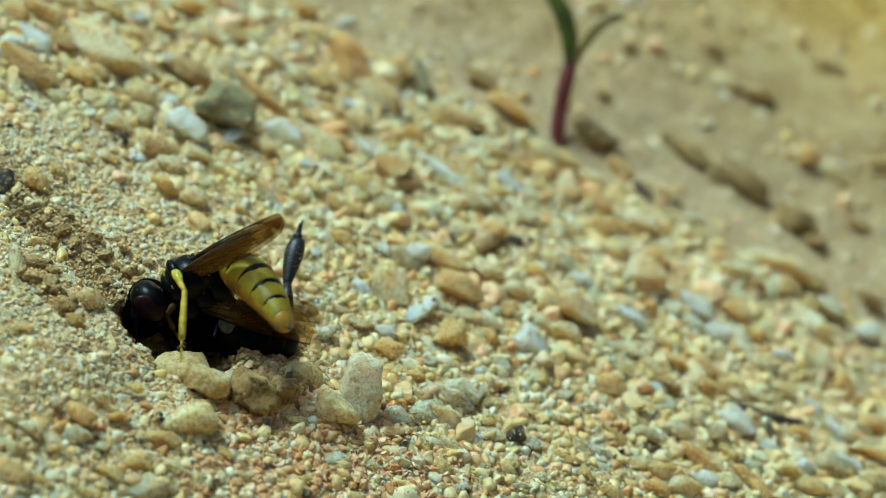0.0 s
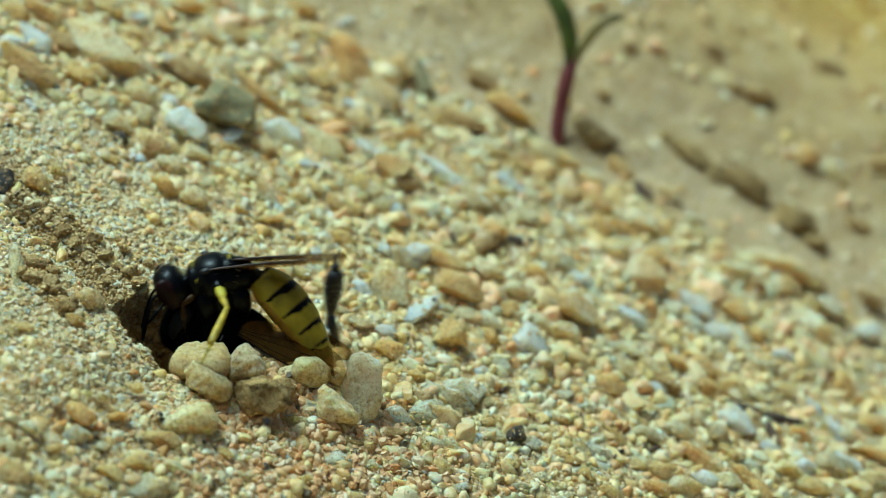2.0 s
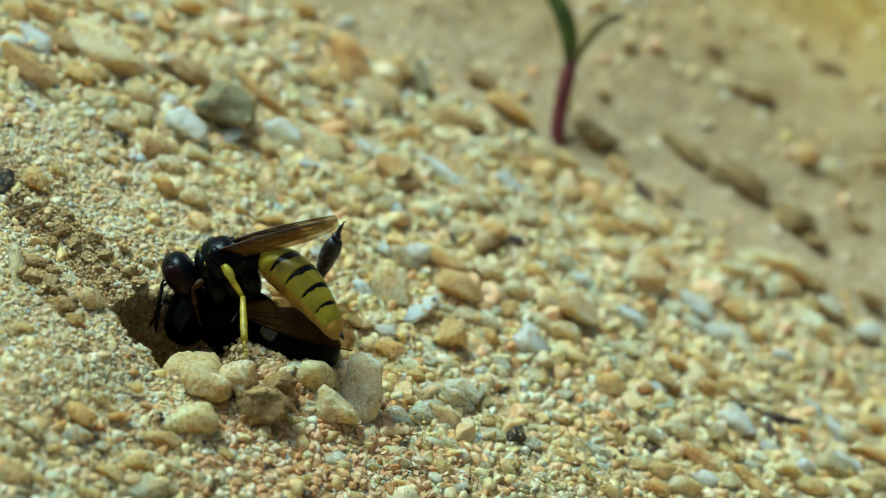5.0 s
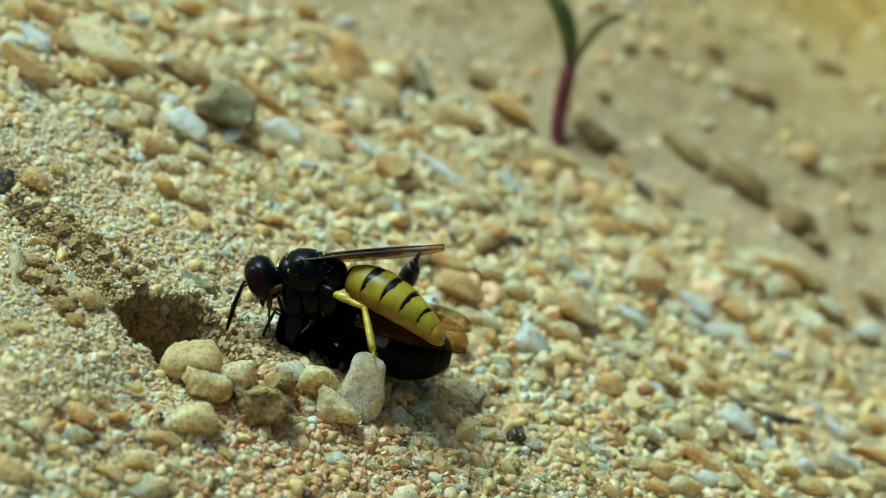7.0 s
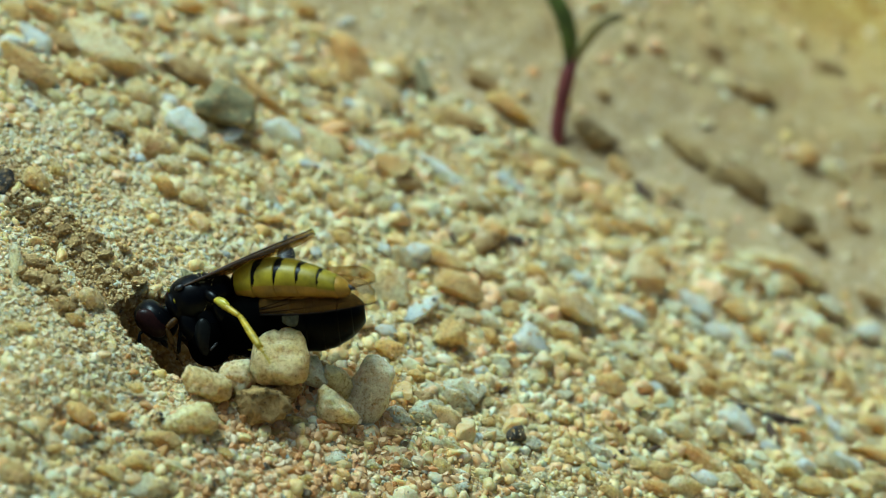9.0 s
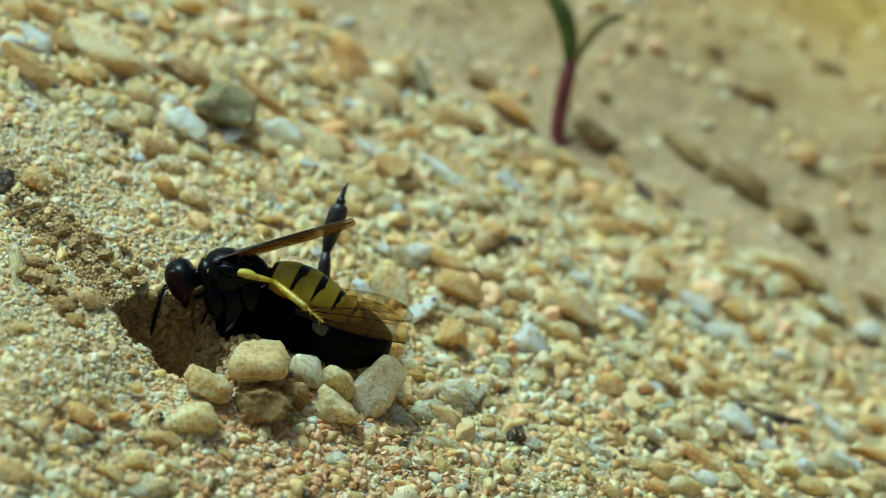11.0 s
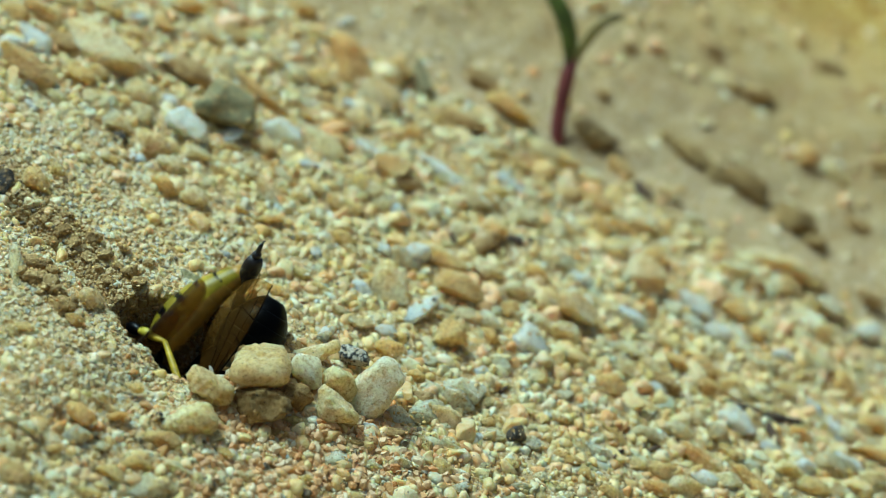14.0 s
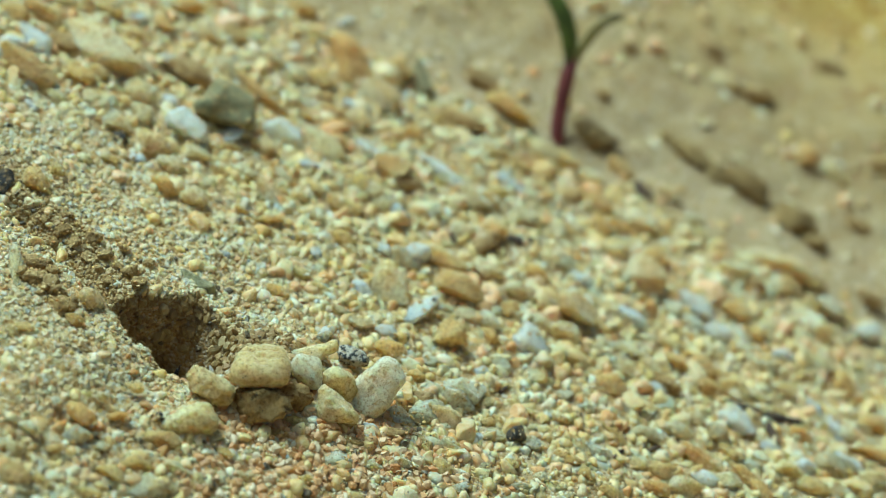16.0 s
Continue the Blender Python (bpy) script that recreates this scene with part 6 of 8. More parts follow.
    walk(WASP["head"], [
        (0.0, pose(0.002267, -0.000000, -0.000101, 0.0, 22.3, 0.0)),
        (0.3, pose(0.002267, -0.000000, -0.000114, 0.0, 22.6, -0.0)),
        (0.5, pose(0.002250, 0.000000, -0.000278, 0.0, 26.3, 0.0)),
        (0.6, pose(0.002229, -0.000000, -0.000410, 0.0, 29.3, 0.0)),
        (0.9, pose(0.002165, 0.000000, -0.000648, -0.0, 34.8, 0.0)),
        (1.0, pose(0.002189, -0.000000, -0.000536, 0.0, 32.2, 0.0)),
        (1.2, pose(0.002259, -0.000000, -0.000215, 0.0, 24.9, -0.0)),
        (1.5, pose(0.002256, -0.000000, -0.000238, 0.0, 25.4, 0.0)),
        (1.8, pose(0.002235, -0.000000, -0.000379, 0.0, 28.6, -0.0)),
        (2.0, pose(0.002258, -0.000000, -0.000192, -0.0, 24.4, 0.0)),
        (2.1, pose(0.002266, 0.000000, -0.000122, 0.0, 22.8, 0.0)),
        (2.4, pose(0.002267, -0.000000, -0.000115, -0.0, 22.6, -0.0)),
        (2.5, pose(0.002263, -0.000000, -0.000153, -0.0, 23.5, 0.0)),
        (2.7, pose(0.002253, 0.000000, -0.000263, 0.0, 26.0, 0.0)),
        (3.0, pose(0.002265, 0.000000, -0.000140, -0.0, 23.2, -0.0)),
        (3.3, pose(0.002224, 0.000000, -0.000431, 0.0, 29.8, -0.0)),
        (3.5, pose(0.002242, -0.000000, -0.000349, 0.0, 27.9, -0.0)),
        (3.6, pose(0.002255, -0.000000, -0.000250, 0.0, 25.7, -0.0)),
        (3.9, pose(0.002270, 0.000000, 0.000036, -0.0, 19.2, 0.0)),
        (4.0, pose(0.002270, 0.000000, 0.000011, -0.0, 19.8, 0.0)),
        (4.2, pose(0.002268, -0.000000, -0.000094, -0.0, 22.2, -0.0)),
        (4.9, pose(0.002262, 0.000000, -0.000186, 0.0, 24.2, 0.0)),
        (5.6, pose(0.002245, 0.000000, -0.000317, -0.0, 27.2, 0.0)),
        (6.3, pose(0.002231, 0.000000, -0.000398, 0.0, 29.0, 0.0)),
        (6.5, pose(0.002231, 0.000000, -0.000398, 0.0, 29.0, 0.0)),
        (6.7, pose(0.002213, 0.000000, -0.000478, 0.0, 30.8, -0.0)),
        (6.9, pose(0.002241, -0.000000, -0.000343, 0.0, 27.8, -0.0)),
        (7.0, pose(0.002247, 0.000000, -0.000306, -0.0, 26.9, 0.0)),
        (7.1, pose(0.002248, -0.000000, -0.000301, 0.0, 26.8, -0.0)),
        (7.3, pose(0.002250, 0.000000, -0.000286, 0.0, 26.5, 0.0)),
        (7.5, pose(0.002270, -0.000000, -0.000033, -0.0, 20.8, 0.0)),
        (7.8, pose(0.002261, 0.000000, -0.000197, -0.0, 24.5, -0.0)),
        (8.0, pose(0.002266, -0.000000, -0.000113, 0.0, 22.6, 0.0)),
        (8.1, pose(0.002268, 0.000000, -0.000084, 0.0, 21.9, 0.0)),
        (8.4, pose(0.002261, 0.000000, -0.000193, 0.0, 24.4, 0.0)),
        (8.5, pose(0.002263, -0.000000, -0.000174, -0.0, 24.0, -0.0)),
        (8.7, pose(0.002267, 0.000000, -0.000119, 0.0, 22.7, -0.0)),
        (9.0, pose(0.002259, -0.000000, -0.000204, 0.0, 24.6, -0.0)),
        (9.2, pose(0.002255, -0.000000, -0.000250, 0.0, 25.7, -0.0)),
        (10.0, pose(0.002258, 0.000000, -0.000218, 0.0, 24.9, -0.0)),
        (10.7, pose(0.002259, 0.000000, -0.000215, 0.0, 24.9, -0.0)),
        (11.3, pose(0.002241, -0.000000, -0.000343, -0.0, 27.8, 0.0)),
        (11.5, pose(0.002265, -0.000000, -0.000137, -0.0, 23.1, 0.0)),
        (11.7, pose(0.002266, -0.000000, -0.000132, 0.0, 23.0, -0.0)),
        (12.0, pose(0.002270, -0.000000, -0.000028, 0.0, 20.7, 0.0)),
        (12.3, pose(0.002269, 0.000000, -0.000070, 0.0, 21.6, 0.0)),
        (12.5, pose(0.002266, -0.000000, -0.000121, 0.0, 22.7, -0.0)),
        (12.6, pose(0.002264, 0.000000, -0.000155, 0.0, 23.5, 0.0)),
        (12.9, pose(0.002256, 0.000000, -0.000243, -0.0, 25.5, 0.0)),
        (13.0, pose(0.002260, 0.000000, -0.000188, -0.0, 24.3, 0.0)),
        (13.2, pose(0.002270, 0.000000, -0.000029, 0.0, 20.7, -0.0)),
        (13.5, pose(0.002256, 0.000000, -0.000239, 0.0, 25.4, 0.0)),
        (13.8, pose(0.002268, -0.000000, -0.000095, -0.0, 22.2, 0.0)),
        (14.0, pose(0.002270, -0.000000, 0.000007, -0.0, 19.9, 0.0)),
        (14.2, pose(0.002270, -0.000000, -0.000008, 0.0, 20.2, -0.0)),
        (14.4, pose(0.002270, -0.000000, -0.000008, 0.0, 20.2, 0.0)),
        (14.5, pose(0.002270, -0.000000, -0.000008, 0.0, 20.2, 0.0)),
        (14.6, pose(0.002270, -0.000000, -0.000008, 0.0, 20.2, 0.0)),
        (14.8, pose(0.002270, -0.000000, -0.000008, 0.0, 20.2, 0.0)),
        (15.0, pose(0.002270, -0.000000, -0.000008, 0.0, 20.2, 0.0)),
        (15.2, pose(0.002270, -0.000000, -0.000008, 0.0, 20.2, 0.0)),
        (15.5, pose(0.002270, 0.000000, -0.000008, 0.0, 20.2, 0.0)),
        (16.0, pose(0.002270, 0.000000, -0.000008, 0.0, 20.2, 0.0))])
    walk(WASP["abdomen"], [
        (0.0, pose(-0.001950, 0.000000, -0.000250, 45.3, -20.7, -72.2)),
        (0.3, pose(-0.001950, -0.000000, -0.000250, 15.7, -27.6, -44.4)),
        (0.5, pose(-0.001950, 0.000000, -0.000250, 5.0, -43.8, -29.6)),
        (0.6, pose(-0.001950, -0.000000, -0.000250, 5.1, -42.0, -30.2)),
        (0.9, pose(-0.001950, -0.000000, -0.000250, 3.8, -40.2, -28.0)),
        (1.0, pose(-0.001950, 0.000000, -0.000250, 2.8, -40.2, -26.2)),
        (1.2, pose(-0.001950, -0.000000, -0.000250, 1.2, -41.7, -22.9)),
        (1.5, pose(-0.001950, 0.000000, -0.000250, 21.4, -26.8, -51.5)),
        (1.8, pose(-0.001950, 0.000000, -0.000250, 12.3, -30.3, -43.2)),
        (2.0, pose(-0.001950, -0.000000, -0.000250, 11.3, -47.6, -37.4)),
        (2.1, pose(-0.001950, -0.000000, -0.000250, 20.3, -44.0, -47.0)),
        (2.4, pose(-0.001950, 0.000000, -0.000250, 20.2, -21.8, -48.0)),
        (2.5, pose(-0.001950, -0.000000, -0.000250, 21.8, -16.0, -52.4)),
        (2.7, pose(-0.001950, 0.000000, -0.000250, 20.9, -18.7, -51.7)),
        (3.0, pose(-0.001950, 0.000000, -0.000250, 7.6, -26.9, -30.1)),
        (3.3, pose(-0.001950, -0.000000, -0.000250, 10.0, -36.6, -33.1)),
        (3.5, pose(-0.001950, -0.000000, -0.000250, 3.3, -43.0, -24.5)),
        (3.6, pose(-0.001950, -0.000000, -0.000250, 6.9, -42.5, -29.1)),
        (3.9, pose(-0.001950, -0.000000, -0.000250, 34.3, -39.0, -60.3)),
        (4.0, pose(-0.001950, 0.000000, -0.000250, 48.6, -39.4, -74.5)),
        (4.2, pose(-0.001950, -0.000000, -0.000250, 66.1, -40.4, -91.1)),
        (4.9, pose(-0.001950, 0.000000, -0.000250, 29.2, -33.4, -56.9)),
        (5.6, pose(-0.001950, -0.000000, -0.000250, 7.6, -16.5, -37.5)),
        (6.3, pose(-0.001950, 0.000000, -0.000250, 0.7, -8.0, -31.5)),
        (6.5, pose(-0.001950, 0.000000, -0.000250, 8.8, -19.5, -38.0)),
        (6.7, pose(-0.001950, -0.000000, -0.000250, 14.0, -24.5, -43.4)),
        (6.9, pose(-0.001950, -0.000000, -0.000250, 8.4, -22.3, -34.3)),
        (7.0, pose(-0.001950, -0.000000, -0.000250, 5.0, -18.6, -30.3)),
        (7.1, pose(-0.001950, -0.000000, -0.000250, 4.1, -16.6, -30.4)),
        (7.3, pose(-0.001950, 0.000000, -0.000250, 9.1, -29.1, -31.5)),
        (7.5, pose(-0.001950, -0.000000, -0.000250, 4.0, -22.3, -25.6)),
        (7.8, pose(-0.001950, 0.000000, -0.000250, 5.6, -24.9, -27.9)),
        (8.0, pose(-0.001950, 0.000000, -0.000250, 9.6, -30.0, -32.0)),
        (8.1, pose(-0.001950, -0.000000, -0.000250, 10.6, -30.7, -33.0)),
        (8.4, pose(-0.001950, 0.000000, -0.000250, 5.6, -21.1, -31.3)),
        (8.5, pose(-0.001950, -0.000000, -0.000250, 4.2, -18.2, -31.2)),
        (8.7, pose(-0.001950, -0.000000, -0.000250, 1.5, -15.3, -26.9)),
        (9.0, pose(-0.001950, -0.000000, -0.000250, 1.2, -17.8, -22.8)),
        (9.2, pose(-0.001950, 0.000000, -0.000250, 3.1, -20.4, -25.1)),
        (10.0, pose(-0.001950, 0.000000, -0.000250, 3.9, -19.3, -27.4)),
        (10.7, pose(-0.001950, -0.000000, -0.000250, -24.4, -33.4, 23.2)),
        (11.3, pose(-0.001950, -0.000000, -0.000250, 9.6, -18.7, -39.3)),
        (11.5, pose(-0.001950, 0.000000, -0.000250, -26.9, -32.1, 28.1)),
        (11.7, pose(-0.001950, -0.000000, -0.000250, -35.5, -29.4, 46.0)),
        (12.0, pose(-0.001950, -0.000000, -0.000250, -26.0, -19.0, 47.8)),
        (12.3, pose(-0.001950, 0.000000, -0.000250, -31.2, -34.6, 40.8)),
        (12.5, pose(-0.001950, 0.000000, -0.000250, -25.0, -35.1, 31.8)),
        (12.6, pose(-0.001950, 0.000000, -0.000250, -24.4, -33.1, 31.0)),
        (12.9, pose(-0.001950, -0.000000, -0.000250, -29.0, -34.2, 32.2)),
        (13.0, pose(-0.001950, -0.000000, -0.000250, -27.7, -31.8, 30.7)),
        (13.2, pose(-0.001950, -0.000000, -0.000250, -24.0, -32.1, 29.7)),
        (13.5, pose(-0.001950, 0.000000, -0.000250, -20.2, -22.9, 44.1)),
        (13.8, pose(-0.001950, -0.000000, -0.000250, -8.0, -4.6, 36.0)),
        (14.0, pose(-0.001950, 0.000000, -0.000250, -6.7, -5.9, 1.9)),
        (14.2, pose(-0.001950, -0.000000, -0.000250, -8.2, -1.1, 2.2)),
        (14.4, pose(-0.001950, -0.000000, -0.000250, -8.0, 0.9, 2.5)),
        (14.5, pose(-0.001950, -0.000000, -0.000250, -8.0, 0.1, 2.6)),
        (14.6, pose(-0.001950, -0.000000, -0.000250, -8.0, -0.2, 2.7)),
        (14.8, pose(-0.001950, -0.000000, -0.000250, -8.0, -0.8, 3.1)),
        (15.0, pose(-0.001950, -0.000000, -0.000250, -7.9, 0.3, 3.4)),
        (15.2, pose(-0.001950, -0.000000, -0.000250, -8.0, -0.7, 3.9)),
        (15.5, pose(-0.001950, -0.000000, -0.000250, -8.0, -0.7, 4.5)),
        (16.0, pose(-0.001950, -0.000000, -0.000250, -8.0, -0.7, 4.8))])
    walk(WASP["wing"][0][0], [
        (0.0, pose(0.000550, 0.000850, 0.000800, 83.1, 10.8, -32.0)),
        (0.3, pose(0.000550, 0.000850, 0.000800, 65.4, 11.1, -26.3)),
        (0.5, pose(0.000550, 0.000850, 0.000800, 51.5, 10.7, -21.9)),
        (0.6, pose(0.000550, 0.000850, 0.000800, 49.6, 10.7, -21.3)),
        (0.9, pose(0.000550, 0.000850, 0.000800, 47.2, 10.0, -18.1)),
        (1.0, pose(0.000550, 0.000850, 0.000800, 47.4, 9.5, -15.3)),
        (1.2, pose(0.000550, 0.000850, 0.000800, 49.5, 10.8, -21.3)),
        (1.5, pose(0.000550, 0.000850, 0.000800, 49.4, 12.4, -31.0)),
        (1.8, pose(0.000550, 0.000850, 0.000800, 45.1, 10.3, -24.5)),
        (2.0, pose(0.000550, 0.000850, 0.000800, 51.1, 4.5, -15.5)),
        (2.1, pose(0.000550, 0.000850, 0.000800, 55.4, 2.9, -16.4)),
        (2.4, pose(0.000550, 0.000850, 0.000800, 67.0, 6.0, -20.0)),
        (2.5, pose(0.000550, 0.000850, 0.000800, 70.5, 6.5, -21.7)),
        (2.7, pose(0.000550, 0.000850, 0.000800, 60.6, 2.5, -23.1)),
        (3.0, pose(0.000550, 0.000850, 0.000800, 48.8, 1.8, -18.1)),
        (3.3, pose(0.000550, 0.000850, 0.000800, 54.2, 8.8, -28.1)),
        (3.5, pose(0.000550, 0.000850, 0.000800, 56.2, 13.5, -32.9)),
        (3.6, pose(0.000550, 0.000850, 0.000800, 63.2, 13.2, -32.4)),
        (3.9, pose(0.000550, 0.000850, 0.000800, 89.4, 9.5, -33.7)),
        (4.0, pose(0.000550, 0.000850, 0.000800, 101.5, 7.5, -34.9)),
        (4.2, pose(0.000550, 0.000850, 0.000800, 100.4, 4.6, -35.2)),
        (4.9, pose(0.000550, 0.000850, 0.000800, 72.9, 10.1, -26.6)),
        (5.6, pose(0.000550, 0.000850, 0.000800, 53.4, 10.2, -19.5)),
        (6.3, pose(0.000550, 0.000850, 0.000800, 37.9, 14.0, -13.6)),
        (6.5, pose(0.000550, 0.000850, 0.000800, 38.6, 4.3, -14.5)),
        (6.7, pose(0.000550, 0.000850, 0.000800, 44.2, 5.0, 1.3)),
        (6.9, pose(0.000550, 0.000850, 0.000800, 42.7, 3.3, 0.6)),
        (7.0, pose(0.000550, 0.000850, 0.000800, 44.5, 5.5, 1.3)),
        (7.1, pose(0.000550, 0.000850, 0.000800, 43.4, 6.5, 1.8)),
        (7.3, pose(0.000550, 0.000850, 0.000800, 35.5, 0.8, 1.4)),
        (7.5, pose(0.000550, 0.000850, 0.000800, 27.9, 0.7, 1.4)),
        (7.8, pose(0.000550, 0.000850, 0.000800, 31.2, -3.5, 1.2)),
        (8.0, pose(0.000550, 0.000850, 0.000800, 33.4, -5.1, 0.9)),
        (8.1, pose(0.000550, 0.000850, 0.000800, 34.6, -3.6, 1.0)),
        (8.4, pose(0.000550, 0.000850, 0.000800, 48.7, 3.3, -13.4)),
        (8.5, pose(0.000550, 0.000850, 0.000800, 52.2, 4.1, -16.5)),
        (8.7, pose(0.000550, 0.000850, 0.000800, 47.2, 1.6, -15.2)),
        (9.0, pose(0.000550, 0.000850, 0.000800, 35.8, -1.2, -9.4)),
        (9.2, pose(0.000550, 0.000850, 0.000800, 34.9, -0.6, -8.5)),
        (10.0, pose(0.000550, 0.000850, 0.000800, 40.6, 1.3, -10.0)),
        (10.7, pose(0.000550, 0.000850, 0.000800, 43.4, 9.9, -10.5)),
        (11.3, pose(0.000550, 0.000850, 0.000800, 45.1, 18.7, -11.8)),
        (11.5, pose(0.000550, 0.000850, 0.000800, 43.4, 0.7, -9.3)),
        (11.7, pose(0.000550, 0.000850, 0.000800, 56.4, -8.5, -19.9)),
        (12.0, pose(0.000550, 0.000850, 0.000800, 69.4, 0.5, -27.7)),
        (12.3, pose(0.000550, 0.000850, 0.000800, 52.4, -5.4, -28.2)),
        (12.5, pose(0.000550, 0.000850, 0.000800, 44.0, -4.3, -21.5)),
        (12.6, pose(0.000550, 0.000850, 0.000800, 43.6, -3.3, -19.1)),
        (12.9, pose(0.000550, 0.000850, 0.000800, 45.0, -4.9, -23.5)),
        (13.0, pose(0.000550, 0.000850, 0.000800, 44.6, -3.4, -20.4)),
        (13.2, pose(0.000550, 0.000850, 0.000800, 55.3, -4.4, -19.7)),
        (13.5, pose(0.000550, 0.000850, 0.000800, 80.0, -5.2, -26.5)),
        (13.8, pose(0.000550, 0.000850, 0.000800, 73.0, -3.8, -23.3)),
        (14.0, pose(0.000550, 0.000850, 0.000800, 66.0, -7.6, -21.9)),
        (14.2, pose(0.000550, 0.000850, 0.000800, 37.5, -6.5, 3.7)),
        (14.4, pose(0.000550, 0.000850, 0.000800, 37.0, -4.6, 4.0)),
        (14.5, pose(0.000550, 0.000850, 0.000800, 36.9, -5.2, 4.1)),
        (14.6, pose(0.000550, 0.000850, 0.000800, 36.8, -5.6, 4.2)),
        (14.8, pose(0.000550, 0.000850, 0.000800, 36.4, -6.2, 4.5)),
        (15.0, pose(0.000550, 0.000850, 0.000800, 36.1, -6.8, 4.9)),
        (15.2, pose(0.000550, 0.000850, 0.000800, 35.7, -8.3, 5.3)),
        (15.5, pose(0.000550, 0.000850, 0.000800, 34.9, -7.3, 6.0)),
        (16.0, pose(0.000550, 0.000850, 0.000800, 34.5, -7.3, 6.2))])
    walk(WASP["wing"][1][0], [
        (0.0, pose(0.000550, -0.000350, 0.000650, 91.2, 10.7, -32.8)),
        (0.3, pose(0.000550, -0.000350, 0.000650, 73.6, 11.0, -28.6)),
        (0.5, pose(0.000550, -0.000350, 0.000650, 59.0, 10.3, -24.8)),
        (0.6, pose(0.000550, -0.000350, 0.000650, 56.9, 10.2, -24.0)),
        (0.9, pose(0.000550, -0.000350, 0.000650, 54.6, 9.5, -21.1)),
        (1.0, pose(0.000550, -0.000350, 0.000650, 54.9, 9.4, -18.8)),
        (1.2, pose(0.000550, -0.000350, 0.000650, 57.6, 10.7, -24.2)),
        (1.5, pose(0.000550, -0.000350, 0.000650, 57.3, 12.1, -32.8)),
        (1.8, pose(0.000550, -0.000350, 0.000650, 52.7, 9.2, -25.6)),
        (2.0, pose(0.000550, -0.000350, 0.000650, 59.1, 4.0, -18.3)),
        (2.1, pose(0.000550, -0.000350, 0.000650, 64.2, 3.0, -19.4)),
        (2.4, pose(0.000550, -0.000350, 0.000650, 75.8, 6.4, -21.3)),
        (2.5, pose(0.000550, -0.000350, 0.000650, 78.9, 7.0, -22.5)),
        (2.7, pose(0.000550, -0.000350, 0.000650, 68.7, 3.0, -24.4)),
        (3.0, pose(0.000550, -0.000350, 0.000650, 57.2, 2.3, -20.2)),
        (3.3, pose(0.000550, -0.000350, 0.000650, 62.2, 8.7, -29.7)),
        (3.5, pose(0.000550, -0.000350, 0.000650, 64.0, 13.1, -34.6)),
        (3.6, pose(0.000550, -0.000350, 0.000650, 71.1, 12.9, -33.9)),
        (3.9, pose(0.000550, -0.000350, 0.000650, 97.5, 9.4, -34.5)),
        (4.0, pose(0.000550, -0.000350, 0.000650, 109.6, 7.4, -35.4)),
        (4.2, pose(0.000550, -0.000350, 0.000650, 108.6, 4.6, -35.8)),
        (4.9, pose(0.000550, -0.000350, 0.000650, 81.0, 10.1, -27.6)),
        (5.6, pose(0.000550, -0.000350, 0.000650, 61.2, 10.3, -21.2)),
        (6.3, pose(0.000550, -0.000350, 0.000650, 45.2, 14.2, -16.3)),
        (6.5, pose(0.000550, -0.000350, 0.000650, 46.5, 4.7, -17.5)),
        (6.7, pose(0.000550, -0.000350, 0.000650, 52.4, 1.4, 10.6)),
        (6.9, pose(0.000550, -0.000350, 0.000650, 50.7, 3.3, 0.6)),
        (7.0, pose(0.000550, -0.000350, 0.000650, 52.5, 5.6, 1.3)),
        (7.1, pose(0.000550, -0.000350, 0.000650, 51.4, 7.0, 2.0)),
        (7.3, pose(0.000550, -0.000350, 0.000650, 43.5, 2.1, 1.7)),
        (7.5, pose(0.000550, -0.000350, 0.000650, 36.0, 2.9, 1.5)),
        (7.8, pose(0.000550, -0.000350, 0.000650, 39.2, -1.4, 1.3)),
        (8.0, pose(0.000550, -0.000350, 0.000650, 41.4, -2.9, 1.0)),
        (8.1, pose(0.000550, -0.000350, 0.000650, 42.6, -1.3, 1.1)),
        (8.4, pose(0.000550, -0.000350, 0.000650, 57.3, 5.5, -13.6)),
        (8.5, pose(0.000550, -0.000350, 0.000650, 60.7, 6.3, -16.7)),
        (8.7, pose(0.000550, -0.000350, 0.000650, 55.9, 3.8, -15.5)),
        (9.0, pose(0.000550, -0.000350, 0.000650, 45.1, 1.1, -11.7)),
        (9.2, pose(0.000550, -0.000350, 0.000650, 44.0, 1.2, -11.4)),
        (10.0, pose(0.000550, -0.000350, 0.000650, 49.3, 1.5, -11.5)),
        (10.7, pose(0.000550, -0.000350, 0.000650, 51.4, 8.6, -11.1)),
        (11.3, pose(0.000550, -0.000350, 0.000650, 52.9, 15.9, -11.2)),
        (11.5, pose(0.000550, -0.000350, 0.000650, 52.4, 2.6, -10.4)),
        (11.7, pose(0.000550, -0.000350, 0.000650, 67.5, 0.4, -19.4)),
        (12.0, pose(0.000550, -0.000350, 0.000650, 78.2, 2.8, -27.2)),
        (12.3, pose(0.000550, -0.000350, 0.000650, 57.7, -1.8, -22.6)),
        (12.5, pose(0.000550, -0.000350, 0.000650, 52.8, -2.0, -21.6)),
        (12.6, pose(0.000550, -0.000350, 0.000650, 54.8, -0.9, -22.0)),
        (12.9, pose(0.000550, -0.000350, 0.000650, 51.3, -3.1, -20.3)),
        (13.0, pose(0.000550, -0.000350, 0.000650, 53.4, -1.2, -20.8)),
        (13.2, pose(0.000550, -0.000350, 0.000650, 70.2, 3.4, -23.7)),
        (13.5, pose(0.000550, -0.000350, 0.000650, 88.9, -2.9, -25.8)),
        (13.8, pose(0.000550, -0.000350, 0.000650, 79.8, -6.2, -23.4)),
